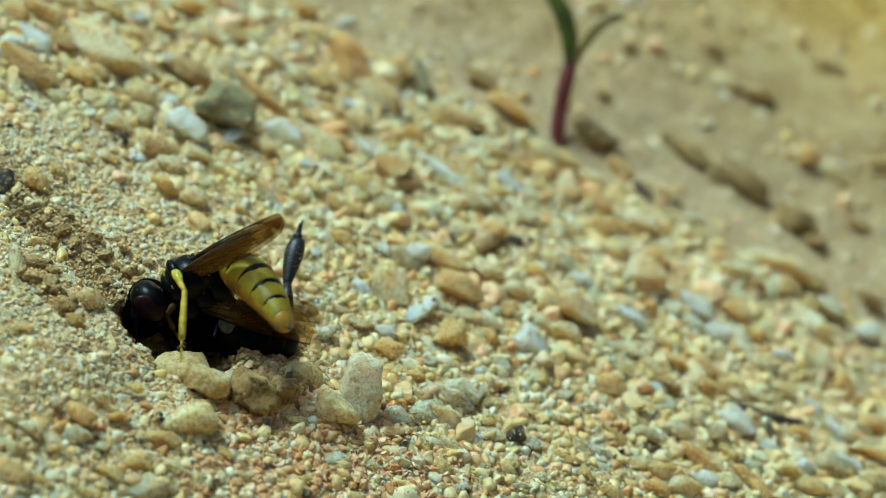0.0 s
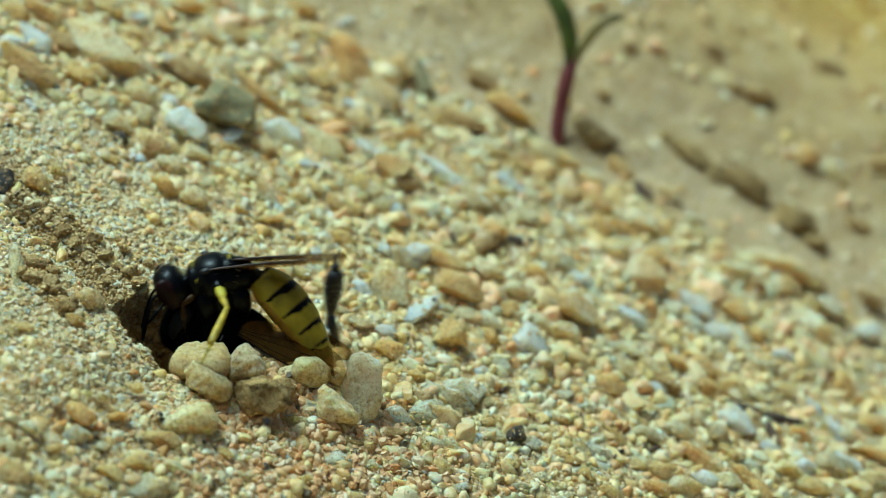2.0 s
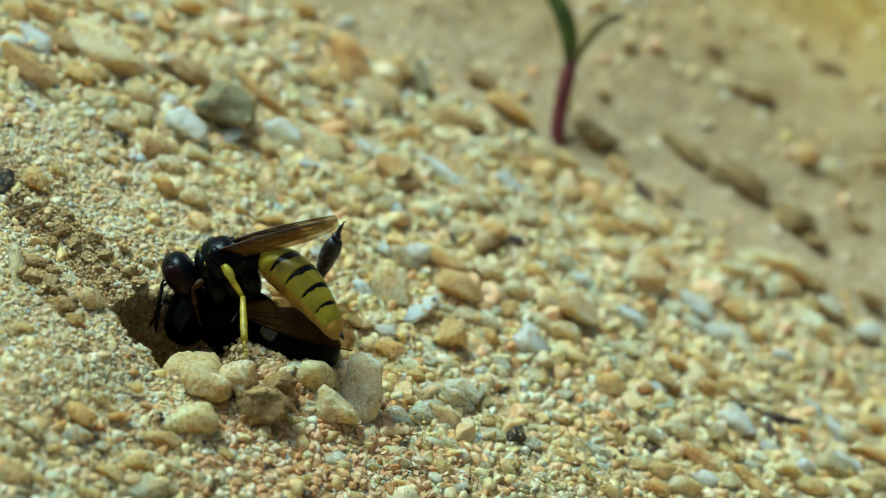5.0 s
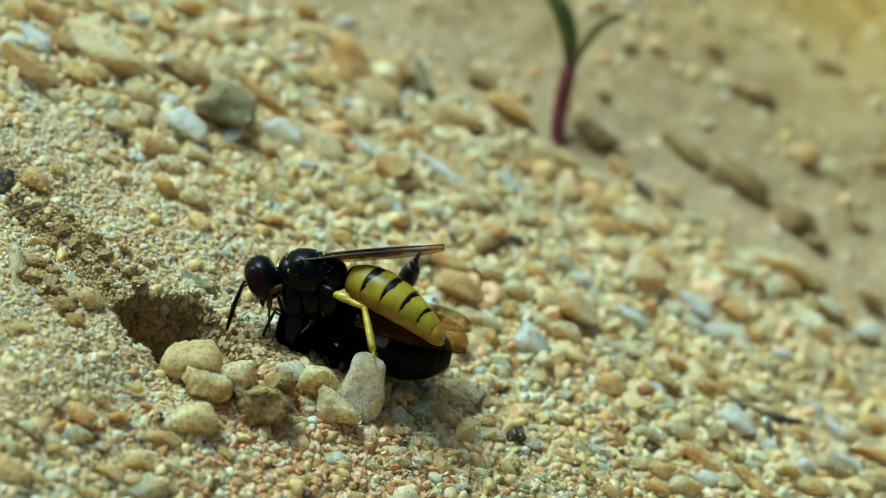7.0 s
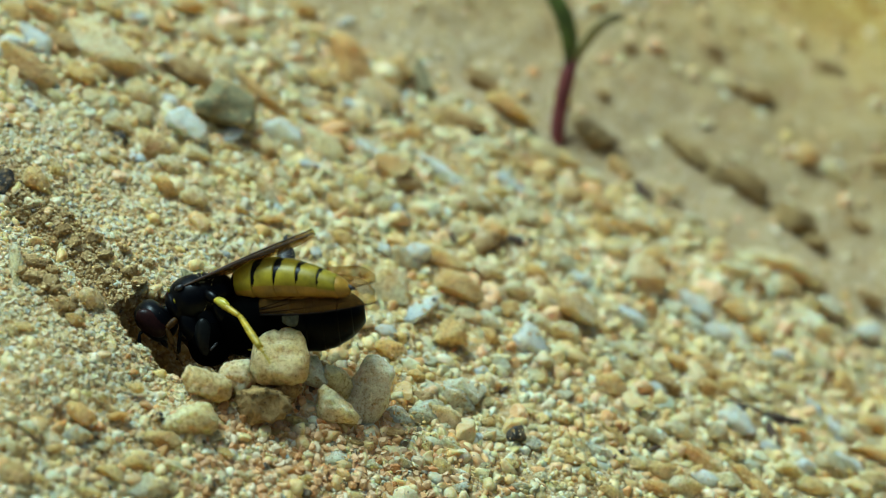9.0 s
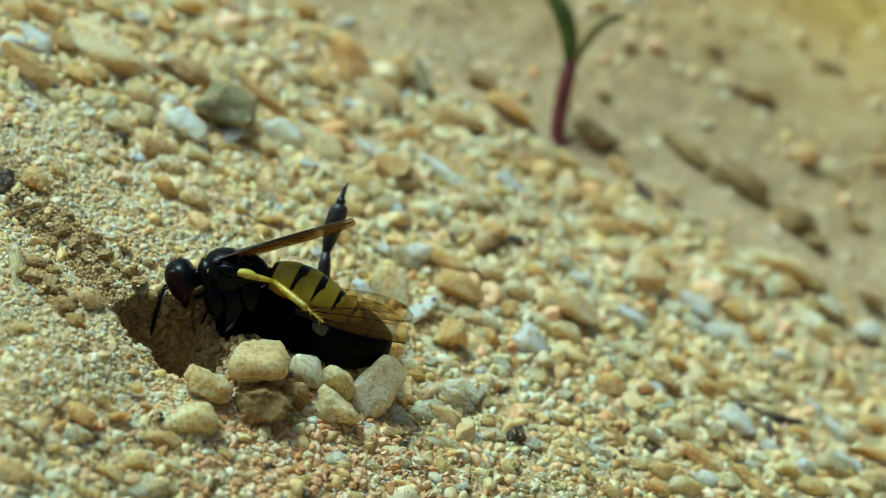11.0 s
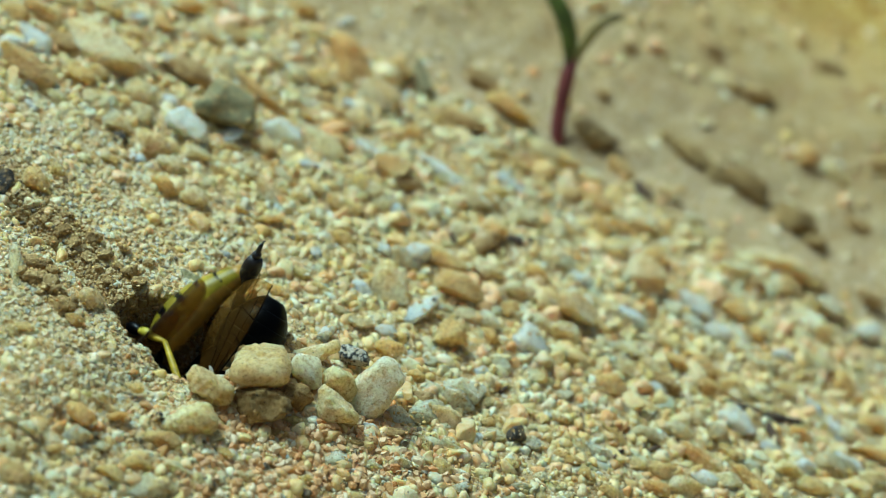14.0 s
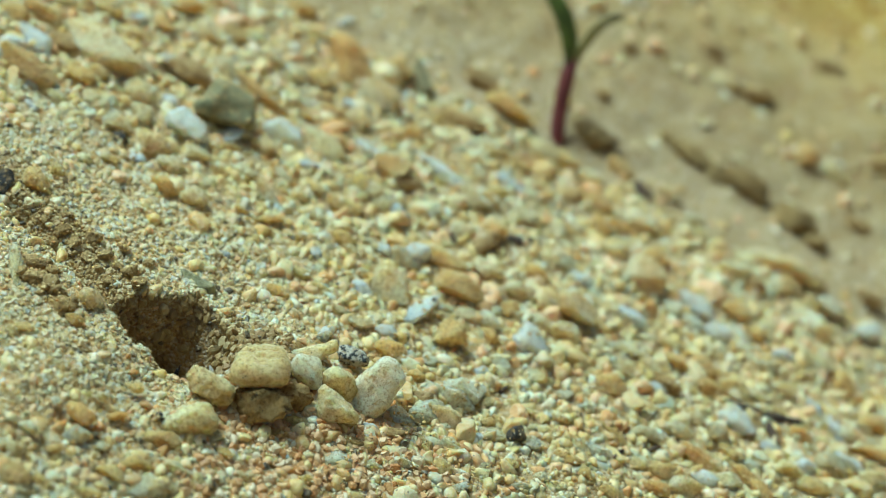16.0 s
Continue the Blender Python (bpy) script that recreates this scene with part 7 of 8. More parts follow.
        (14.0, pose(0.000550, -0.000350, 0.000650, 75.7, -4.5, -22.4)),
        (14.2, pose(0.000550, -0.000350, 0.000650, 45.4, -3.5, 3.5)),
        (14.4, pose(0.000550, -0.000350, 0.000650, 44.9, -1.9, 3.8)),
        (14.5, pose(0.000550, -0.000350, 0.000650, 44.8, -2.7, 3.9)),
        (14.6, pose(0.000550, -0.000350, 0.000650, 44.7, -3.1, 4.0)),
        (14.8, pose(0.000550, -0.000350, 0.000650, 44.3, -3.9, 4.4)),
        (15.0, pose(0.000550, -0.000350, 0.000650, 44.0, -4.6, 4.7)),
        (15.2, pose(0.000550, -0.000350, 0.000650, 43.6, -6.1, 5.2)),
        (15.5, pose(0.000550, -0.000350, 0.000650, 42.7, -5.0, 5.8)),
        (16.0, pose(0.000550, -0.000350, 0.000650, 42.4, -5.0, 6.1))])
    walk(WASP["femur"], [
        (0.0, pose(0.000478, 0.001041, 0.001084, -35.6, 16.0, 93.4)),
        (0.3, pose(0.000287, 0.001374, 0.000173, -26.7, 8.9, 100.4)),
        (0.5, pose(-0.000222, 0.001590, -0.000264, -8.5, -4.1, 109.5)),
        (0.6, pose(-0.000322, 0.001585, -0.000206, -7.0, -2.5, 116.2)),
        (0.9, pose(-0.000403, 0.001586, -0.000204, -18.1, 15.2, 135.0)),
        (1.0, pose(-0.000368, 0.001594, -0.000253, -26.4, 28.4, 143.4)),
        (1.2, pose(0.000066, 0.001523, -0.000166, -29.2, 28.7, 122.2)),
        (1.5, pose(0.000447, 0.001407, 0.000121, -24.0, 19.9, 110.9)),
        (1.8, pose(-0.000047, 0.001449, 0.000190, -2.2, -1.1, 117.1)),
        (2.0, pose(-0.000027, 0.001474, 0.000052, -17.0, 6.4, 101.3)),
        (2.1, pose(0.000180, 0.001417, 0.000096, -31.8, 15.6, 96.7)),
        (2.4, pose(0.000389, 0.001289, 0.000407, -49.5, 37.8, 95.8)),
        (2.5, pose(0.000447, 0.001248, 0.000544, -46.3, 41.8, 104.3)),
        (2.7, pose(0.000394, 0.001339, 0.000267, -33.3, 37.3, 121.6)),
        (3.0, pose(0.000264, 0.001466, -0.000145, -34.0, 45.4, 130.5)),
        (3.3, pose(0.000011, 0.001477, -0.000051, -30.6, 31.8, 127.2)),
        (3.5, pose(-0.000129, 0.001477, -0.000051, -29.5, 27.6, 125.1)),
        (3.6, pose(-0.000040, 0.001416, 0.000101, -32.7, 33.5, 121.0)),
        (3.9, pose(0.000161, 0.001234, 0.000557, -83.0, 67.4, 92.5)),
        (4.0, pose(0.000170, 0.001168, 0.000740, -115.5, 69.2, 64.9)),
        (4.2, pose(0.000137, 0.001191, 0.000676, -126.2, 66.8, 53.3)),
        (4.9, pose(0.000123, 0.001309, 0.000350, -57.9, 66.9, 126.3)),
        (5.6, pose(-0.000096, 0.001402, 0.000095, -29.7, 46.7, 150.5)),
        (6.3, pose(-0.000393, 0.001458, -0.000117, -17.1, 29.8, 157.4)),
        (6.5, pose(-0.000296, 0.001503, -0.000257, -23.8, 40.1, 149.3)),
        (6.7, pose(-0.000731, 0.001543, -0.000290, -17.3, 20.8, 143.9)),
        (6.9, pose(-0.001047, 0.001568, -0.000630, -14.5, 17.8, 142.3)),
        (7.0, pose(-0.001260, 0.001581, -0.000683, -13.5, 12.5, 143.4)),
        (7.1, pose(-0.001086, 0.001534, -0.000511, -14.1, 16.8, 149.4)),
        (7.3, pose(-0.000495, 0.001464, -0.000523, -14.2, 48.7, 171.4)),
        (7.5, pose(-0.000171, 0.001378, -0.000256, -7.9, 59.5, 175.4)),
        (7.8, pose(-0.000170, 0.001359, -0.000048, -8.6, 65.6, 174.5)),
        (8.0, pose(-0.000192, 0.001348, 0.000084, -10.4, 71.4, 172.2)),
        (8.1, pose(-0.000179, 0.001352, 0.000032, -10.1, 71.4, 172.4)),
        (8.4, pose(-0.000166, 0.001364, -0.000095, -30.6, 47.9, 132.4)),
        (8.5, pose(-0.000158, 0.001368, -0.000145, -31.2, 43.7, 129.6)),
        (8.7, pose(-0.000412, 0.001382, -0.000303, -34.3, 42.9, 122.8)),
        (9.0, pose(-0.000891, 0.001391, -0.000403, -27.0, 37.2, 121.8)),
        (9.2, pose(-0.000883, 0.001382, -0.000299, -21.2, 34.5, 128.5)),
        (10.0, pose(-0.000649, 0.001390, -0.000191, -24.3, 37.0, 138.9)),
        (10.7, pose(-0.000527, 0.001355, 0.000116, -15.4, 27.2, 165.5)),
        (11.3, pose(-0.000370, 0.001316, 0.000308, -15.4, 14.5, 178.5)),
        (11.5, pose(-0.000270, 0.001364, -0.000005, -8.7, 44.7, 176.5)),
        (11.7, pose(0.000118, 0.001379, -0.000273, -5.1, 62.6, 177.5)),
        (12.0, pose(0.000569, 0.001397, -0.000468, -8.1, 59.2, 173.8)),
        (12.3, pose(0.000278, 0.001397, -0.000475, -25.7, 51.6, 147.3)),
        (12.5, pose(0.000165, 0.001392, -0.000420, -36.0, 54.5, 133.8)),
        (12.6, pose(0.000104, 0.001389, -0.000384, -38.5, 49.3, 129.4)),
        (12.9, pose(-0.000146, 0.001379, -0.000274, -33.2, 31.6, 130.2)),
        (13.0, pose(-0.000204, 0.001376, -0.000238, -34.4, 28.4, 129.1)),
        (13.2, pose(-0.000027, 0.001360, -0.000054, -42.2, 43.5, 125.1)),
        (13.5, pose(0.000125, 0.001331, 0.000276, -57.2, 72.6, 118.5)),
        (13.8, pose(-0.001359, 0.001349, 0.000490, -59.1, 58.0, 107.4)),
        (14.0, pose(-0.002288, 0.001350, 0.000913, -53.4, 47.6, 107.5)),
        (14.2, pose(-0.003366, 0.001351, 0.000652, -53.2, 48.8, 108.8)),
        (14.4, pose(-0.004431, 0.001351, 0.000410, -52.4, 50.0, 110.4)),
        (14.5, pose(-0.004961, 0.001351, 0.000289, -52.1, 50.6, 111.1)),
        (14.6, pose(-0.005117, 0.001351, 0.000236, -52.0, 50.6, 111.2)),
        (14.8, pose(-0.005434, 0.001352, 0.000130, -51.8, 50.6, 111.6)),
        (15.0, pose(-0.005751, 0.001352, 0.000026, -51.5, 50.6, 111.9)),
        (15.2, pose(-0.005769, 0.001352, 0.000030, -51.2, 50.5, 112.4)),
        (15.5, pose(-0.005795, 0.001352, 0.000033, -50.8, 50.5, 113.0)),
        (16.0, pose(-0.005820, 0.001352, 0.000034, -50.6, 50.7, 113.4))])
    walk(WASP["tibia"], [
        (0.0, pose(0.001950, 0.000000, 0.000000, 12.1, 39.0, -13.3)),
        (0.3, pose(0.001950, 0.000000, -0.000000, 7.5, 34.7, -16.5)),
        (0.5, pose(0.001950, 0.000000, -0.000000, 4.1, 33.4, -18.2)),
        (0.6, pose(0.001950, -0.000000, -0.000000, 9.4, 33.0, -20.2)),
        (0.9, pose(0.001950, 0.000000, 0.000000, 34.7, 34.5, -24.4)),
        (1.0, pose(0.001950, 0.000000, -0.000000, 51.1, 37.0, -25.4)),
        (1.2, pose(0.001950, 0.000000, 0.000000, 32.0, 26.0, -28.7)),
        (1.5, pose(0.001950, 0.000000, 0.000000, 16.2, 14.9, -26.9)),
        (1.8, pose(0.001950, -0.000000, 0.000000, -1.6, 18.4, -29.2)),
        (2.0, pose(0.001950, -0.000000, 0.000000, -11.5, 20.5, -31.4)),
        (2.1, pose(0.001950, 0.000000, 0.000000, -3.4, 18.5, -30.4)),
        (2.4, pose(0.001950, 0.000000, 0.000000, 22.8, 13.7, -30.7)),
        (2.5, pose(0.001950, 0.000000, 0.000000, 33.0, 12.9, -32.2)),
        (2.7, pose(0.001950, -0.000000, -0.000000, 33.9, 18.9, -36.4)),
        (3.0, pose(0.001950, 0.000000, 0.000000, 38.0, 30.2, -41.6)),
        (3.3, pose(0.001950, 0.000000, 0.000000, 43.4, 17.3, -29.8)),
        (3.5, pose(0.001950, -0.000000, -0.000000, 49.9, 12.8, -20.0)),
        (3.6, pose(0.001950, 0.000000, 0.000000, 48.6, 9.7, -23.5)),
        (3.9, pose(0.001950, 0.000000, -0.000000, 69.1, 15.0, -43.5)),
        (4.0, pose(0.001950, 0.000000, 0.000000, 75.6, 20.7, -41.1)),
        (4.2, pose(0.001950, 0.000000, 0.000000, 75.6, 21.0, -41.1)),
        (4.9, pose(0.001950, -0.000000, 0.000000, 75.2, 23.0, -38.4)),
        (5.6, pose(0.001950, 0.000000, 0.000000, 68.7, 22.0, -33.3)),
        (6.3, pose(0.001950, 0.000000, -0.000000, 64.2, 24.6, -25.3)),
        (6.5, pose(0.001950, 0.000000, 0.000000, 64.5, 26.0, -23.2)),
        (6.7, pose(0.001950, 0.000000, 0.000000, 48.1, 29.8, -23.1)),
        (6.9, pose(0.001950, 0.000000, -0.000000, 40.5, 34.6, -26.1)),
        (7.0, pose(0.001950, 0.000000, 0.000000, 37.4, 37.1, -28.3)),
        (7.1, pose(0.001950, 0.000000, -0.000000, 46.1, 33.4, -28.7)),
        (7.3, pose(0.001950, 0.000000, 0.000000, 71.7, 30.3, -36.8)),
        (7.5, pose(0.001950, -0.000000, -0.000000, 86.1, 23.7, -14.8)),
        (7.8, pose(0.001950, 0.000000, -0.000000, 79.4, 24.6, -29.6)),
        (8.0, pose(0.001950, 0.000000, 0.000000, 75.5, 25.3, -35.9)),
        (8.1, pose(0.001950, -0.000000, 0.000000, 72.4, 25.7, -40.8)),
        (8.4, pose(0.001950, 0.000000, 0.000000, 54.3, 22.5, -24.3)),
        (8.5, pose(0.001950, 0.000000, 0.000000, 51.8, 23.6, -22.0)),
        (8.7, pose(0.001950, 0.000000, -0.000000, 51.9, 18.8, -18.5)),
        (9.0, pose(0.001950, -0.000000, 0.000000, 52.5, 12.0, -13.5)),
        (9.2, pose(0.001950, 0.000000, 0.000000, 54.6, 12.6, -14.8)),
        (10.0, pose(0.001950, 0.000000, 0.000000, 63.1, 14.9, -21.7)),
        (10.7, pose(0.001950, 0.000000, 0.000000, 71.4, 18.5, -35.4)),
        (11.3, pose(0.001950, 0.000000, 0.000000, 77.4, 21.0, -35.5)),
        (11.5, pose(0.001950, 0.000000, 0.000000, 78.8, 20.7, -33.8)),
        (11.7, pose(0.001950, -0.000000, 0.000000, 73.4, 23.2, -41.6)),
        (12.0, pose(0.001950, 0.000000, 0.000000, 63.8, 26.6, -49.0)),
        (12.3, pose(0.001950, 0.000000, 0.000000, 59.9, 23.1, -35.5)),
        (12.5, pose(0.001950, 0.000000, 0.000000, 57.6, 20.8, -32.2)),
        (12.6, pose(0.001950, 0.000000, -0.000000, 56.5, 25.3, -23.9)),
        (12.9, pose(0.001950, -0.000000, 0.000000, 63.5, 42.8, 3.0)),
        (13.0, pose(0.001950, 0.000000, -0.000000, 73.8, 49.6, 19.4)),
        (13.2, pose(0.001950, 0.000000, 0.000000, 60.0, 37.2, -7.3)),
        (13.5, pose(0.001950, 0.000000, 0.000000, 61.9, 23.9, -37.3)),
        (13.8, pose(0.001950, 0.000000, -0.000000, 49.9, 31.5, -19.4)),
        (14.0, pose(0.001950, -0.000000, 0.000000, 44.0, 38.7, -11.3)),
        (14.2, pose(0.001950, 0.000000, 0.000000, 45.5, 36.5, -12.7)),
        (14.4, pose(0.001950, 0.000000, -0.000000, 47.1, 34.5, -13.9)),
        (14.5, pose(0.001950, 0.000000, -0.000000, 48.0, 33.6, -14.4)),
        (14.6, pose(0.001950, 0.000000, 0.000000, 48.0, 33.6, -14.4)),
        (14.8, pose(0.001950, 0.000000, 0.000000, 48.1, 33.6, -14.6)),
        (15.0, pose(0.001950, 0.000000, 0.000000, 48.2, 33.5, -14.7)),
        (15.2, pose(0.001950, 0.000000, 0.000000, 48.2, 33.5, -14.9)),
        (15.5, pose(0.001950, -0.000000, 0.000000, 48.5, 33.4, -15.2)),
        (16.0, pose(0.001950, 0.000000, -0.000000, 48.7, 33.5, -15.2))])
    walk(BEE, [
        (0.0, pose(-0.012290, -0.011945, 0.003079, 21.2, -15.0, 171.1)),
        (0.3, pose(-0.011767, -0.012024, 0.002969, 20.3, -7.5, 175.6)),
        (0.5, pose(-0.010182, -0.012046, 0.001656, 22.5, -21.4, 167.0)),
        (0.6, pose(-0.009686, -0.011989, 0.001234, 23.8, -26.1, 163.6)),
        (0.9, pose(-0.009472, -0.012014, 0.001190, 23.1, -23.7, 165.3)),
        (1.0, pose(-0.009932, -0.012322, 0.001600, 22.3, -20.4, 167.6)),
        (1.2, pose(-0.011708, -0.012929, 0.002921, 21.1, -14.4, 171.5)),
        (1.5, pose(-0.012068, -0.012263, 0.003005, 21.0, -13.6, 172.0)),
        (1.8, pose(-0.008992, -0.011610, 0.001890, 26.9, -33.6, 157.4)),
        (2.0, pose(-0.010493, -0.012410, 0.002008, 23.0, -23.1, 165.7)),
        (2.1, pose(-0.011096, -0.012674, 0.002662, 21.2, -14.9, 171.1)),
        (2.4, pose(-0.011179, -0.012609, 0.004065, 20.1, -4.3, 177.5)),
        (2.5, pose(-0.011339, -0.012307, 0.004140, 20.2, -6.4, 176.3)),
        (2.7, pose(-0.011364, -0.011844, 0.003281, 20.8, -12.2, 172.9)),
        (3.0, pose(-0.010632, -0.011782, 0.002938, 20.4, -8.3, 175.1)),
        (3.3, pose(-0.009806, -0.012377, 0.002079, 21.5, -17.0, 169.8)),
        (3.5, pose(-0.010563, -0.012351, 0.002179, 21.8, -18.3, 168.9)),
        (3.6, pose(-0.011134, -0.012281, 0.002498, 21.8, -18.4, 168.9)),
        (3.9, pose(-0.012302, -0.012281, 0.003370, 21.4, -16.3, 170.2)),
        (4.0, pose(-0.012672, -0.012373, 0.003422, 21.3, -16.0, 170.5)),
        (4.2, pose(-0.013203, -0.012587, 0.003290, 21.3, -15.8, 170.6)),
        (4.9, pose(-0.010658, -0.011331, 0.002374, 21.1, -14.8, 171.2)),
        (5.6, pose(-0.008594, -0.011489, 0.002101, 21.0, -13.8, 171.9)),
        (6.3, pose(-0.007086, -0.011566, 0.001967, 20.8, -12.4, 172.7)),
        (6.5, pose(-0.006628, -0.011549, 0.001996, 20.5, -9.6, 174.4)),
        (6.7, pose(-0.005231, -0.011426, 0.002209, 21.7, -18.1, 169.1)),
        (6.9, pose(-0.004710, -0.011652, 0.001818, 21.2, -15.4, 170.8)),
        (7.0, pose(-0.004769, -0.011567, 0.001925, 20.8, -12.2, 172.8)),
        (7.1, pose(-0.005382, -0.011557, 0.001983, 20.5, -9.6, 174.4)),
        (7.3, pose(-0.008573, -0.011931, 0.002398, 20.1, -5.2, 177.0)),
        (7.5, pose(-0.008714, -0.012550, 0.003126, 20.3, 7.0, -175.9)),
        (7.8, pose(-0.009493, -0.012993, 0.003688, 20.2, 6.0, -176.5)),
        (8.0, pose(-0.009121, -0.013119, 0.003482, 20.8, 12.8, -172.5)),
        (8.1, pose(-0.009067, -0.013158, 0.003574, 21.2, 15.2, -171.0)),
        (8.4, pose(-0.009421, -0.014036, 0.003986, 20.9, 13.0, -172.4)),
        (8.5, pose(-0.009465, -0.013946, 0.004138, 20.9, 13.1, -172.3)),
        (8.7, pose(-0.009459, -0.013824, 0.004131, 20.9, 13.3, -172.2)),
        (9.0, pose(-0.009111, -0.013528, 0.003576, 20.1, 5.3, -177.0)),
        (9.2, pose(-0.008927, -0.013408, 0.003338, 20.0, 0.9, -179.5)),
        (10.0, pose(-0.009445, -0.013466, 0.003687, 20.1, 4.8, -177.2)),
        (10.7, pose(-0.008362, -0.012101, 0.003039, 20.2, -6.7, 176.1)),
        (11.3, pose(-0.007424, -0.011291, 0.002443, 21.4, -16.2, 170.3)),
        (11.5, pose(-0.009446, -0.013839, 0.003909, 20.1, 3.4, -178.1)),
        (11.7, pose(-0.010433, -0.013962, 0.004584, 22.5, 21.4, -166.9)),
        (12.0, pose(-0.011116, -0.014111, 0.004760, 24.9, 29.1, -161.3)),
        (12.3, pose(-0.010341, -0.014234, 0.003919, 21.8, 18.4, -168.9)),
        (12.5, pose(-0.010154, -0.014520, 0.003791, 22.7, 22.3, -166.3)),
        (12.6, pose(-0.010297, -0.014561, 0.003980, 23.1, 23.6, -165.4)),
        (12.9, pose(-0.010612, -0.014598, 0.003915, 20.8, 12.1, -172.9)),
        (13.0, pose(-0.010706, -0.014476, 0.004127, 21.1, 14.0, -171.7)),
        (13.2, pose(-0.010882, -0.014434, 0.004200, 23.1, 23.6, -165.4)),
        (13.5, pose(-0.012256, -0.014781, 0.003598, 26.4, 32.7, -158.3)),
        (13.8, pose(-0.012192, -0.013395, 0.000318, 28.2, 36.0, -155.2)),
        (14.0, pose(-0.011133, -0.013491, -0.000327, 37.1, 46.9, -141.8)),
        (14.2, pose(-0.012957, -0.013556, -0.000919, 41.3, 50.2, -136.2)),
        (14.4, pose(-0.012772, -0.013760, -0.001753, 51.3, 55.2, -123.7)),
        (14.5, pose(-0.012796, -0.013705, -0.001913, 53.1, 55.8, -121.5)),
        (14.6, pose(-0.013041, -0.013715, -0.002154, 53.5, 56.0, -121.0)),
        (14.8, pose(-0.012979, -0.013919, -0.002988, 56.2, 56.9, -117.8)),
        (15.0, pose(-0.013880, -0.014117, -0.003812, 58.4, 57.5, -115.2)),
        (15.2, pose(-0.014578, -0.014754, -0.005394, 59.4, 57.7, -114.0)),
        (15.5, pose(-0.016397, -0.016053, -0.008365, 51.3, 55.2, -123.7)),
        (16.0, pose(-0.017006, -0.016296, -0.009986, 51.3, 55.2, -123.7))])
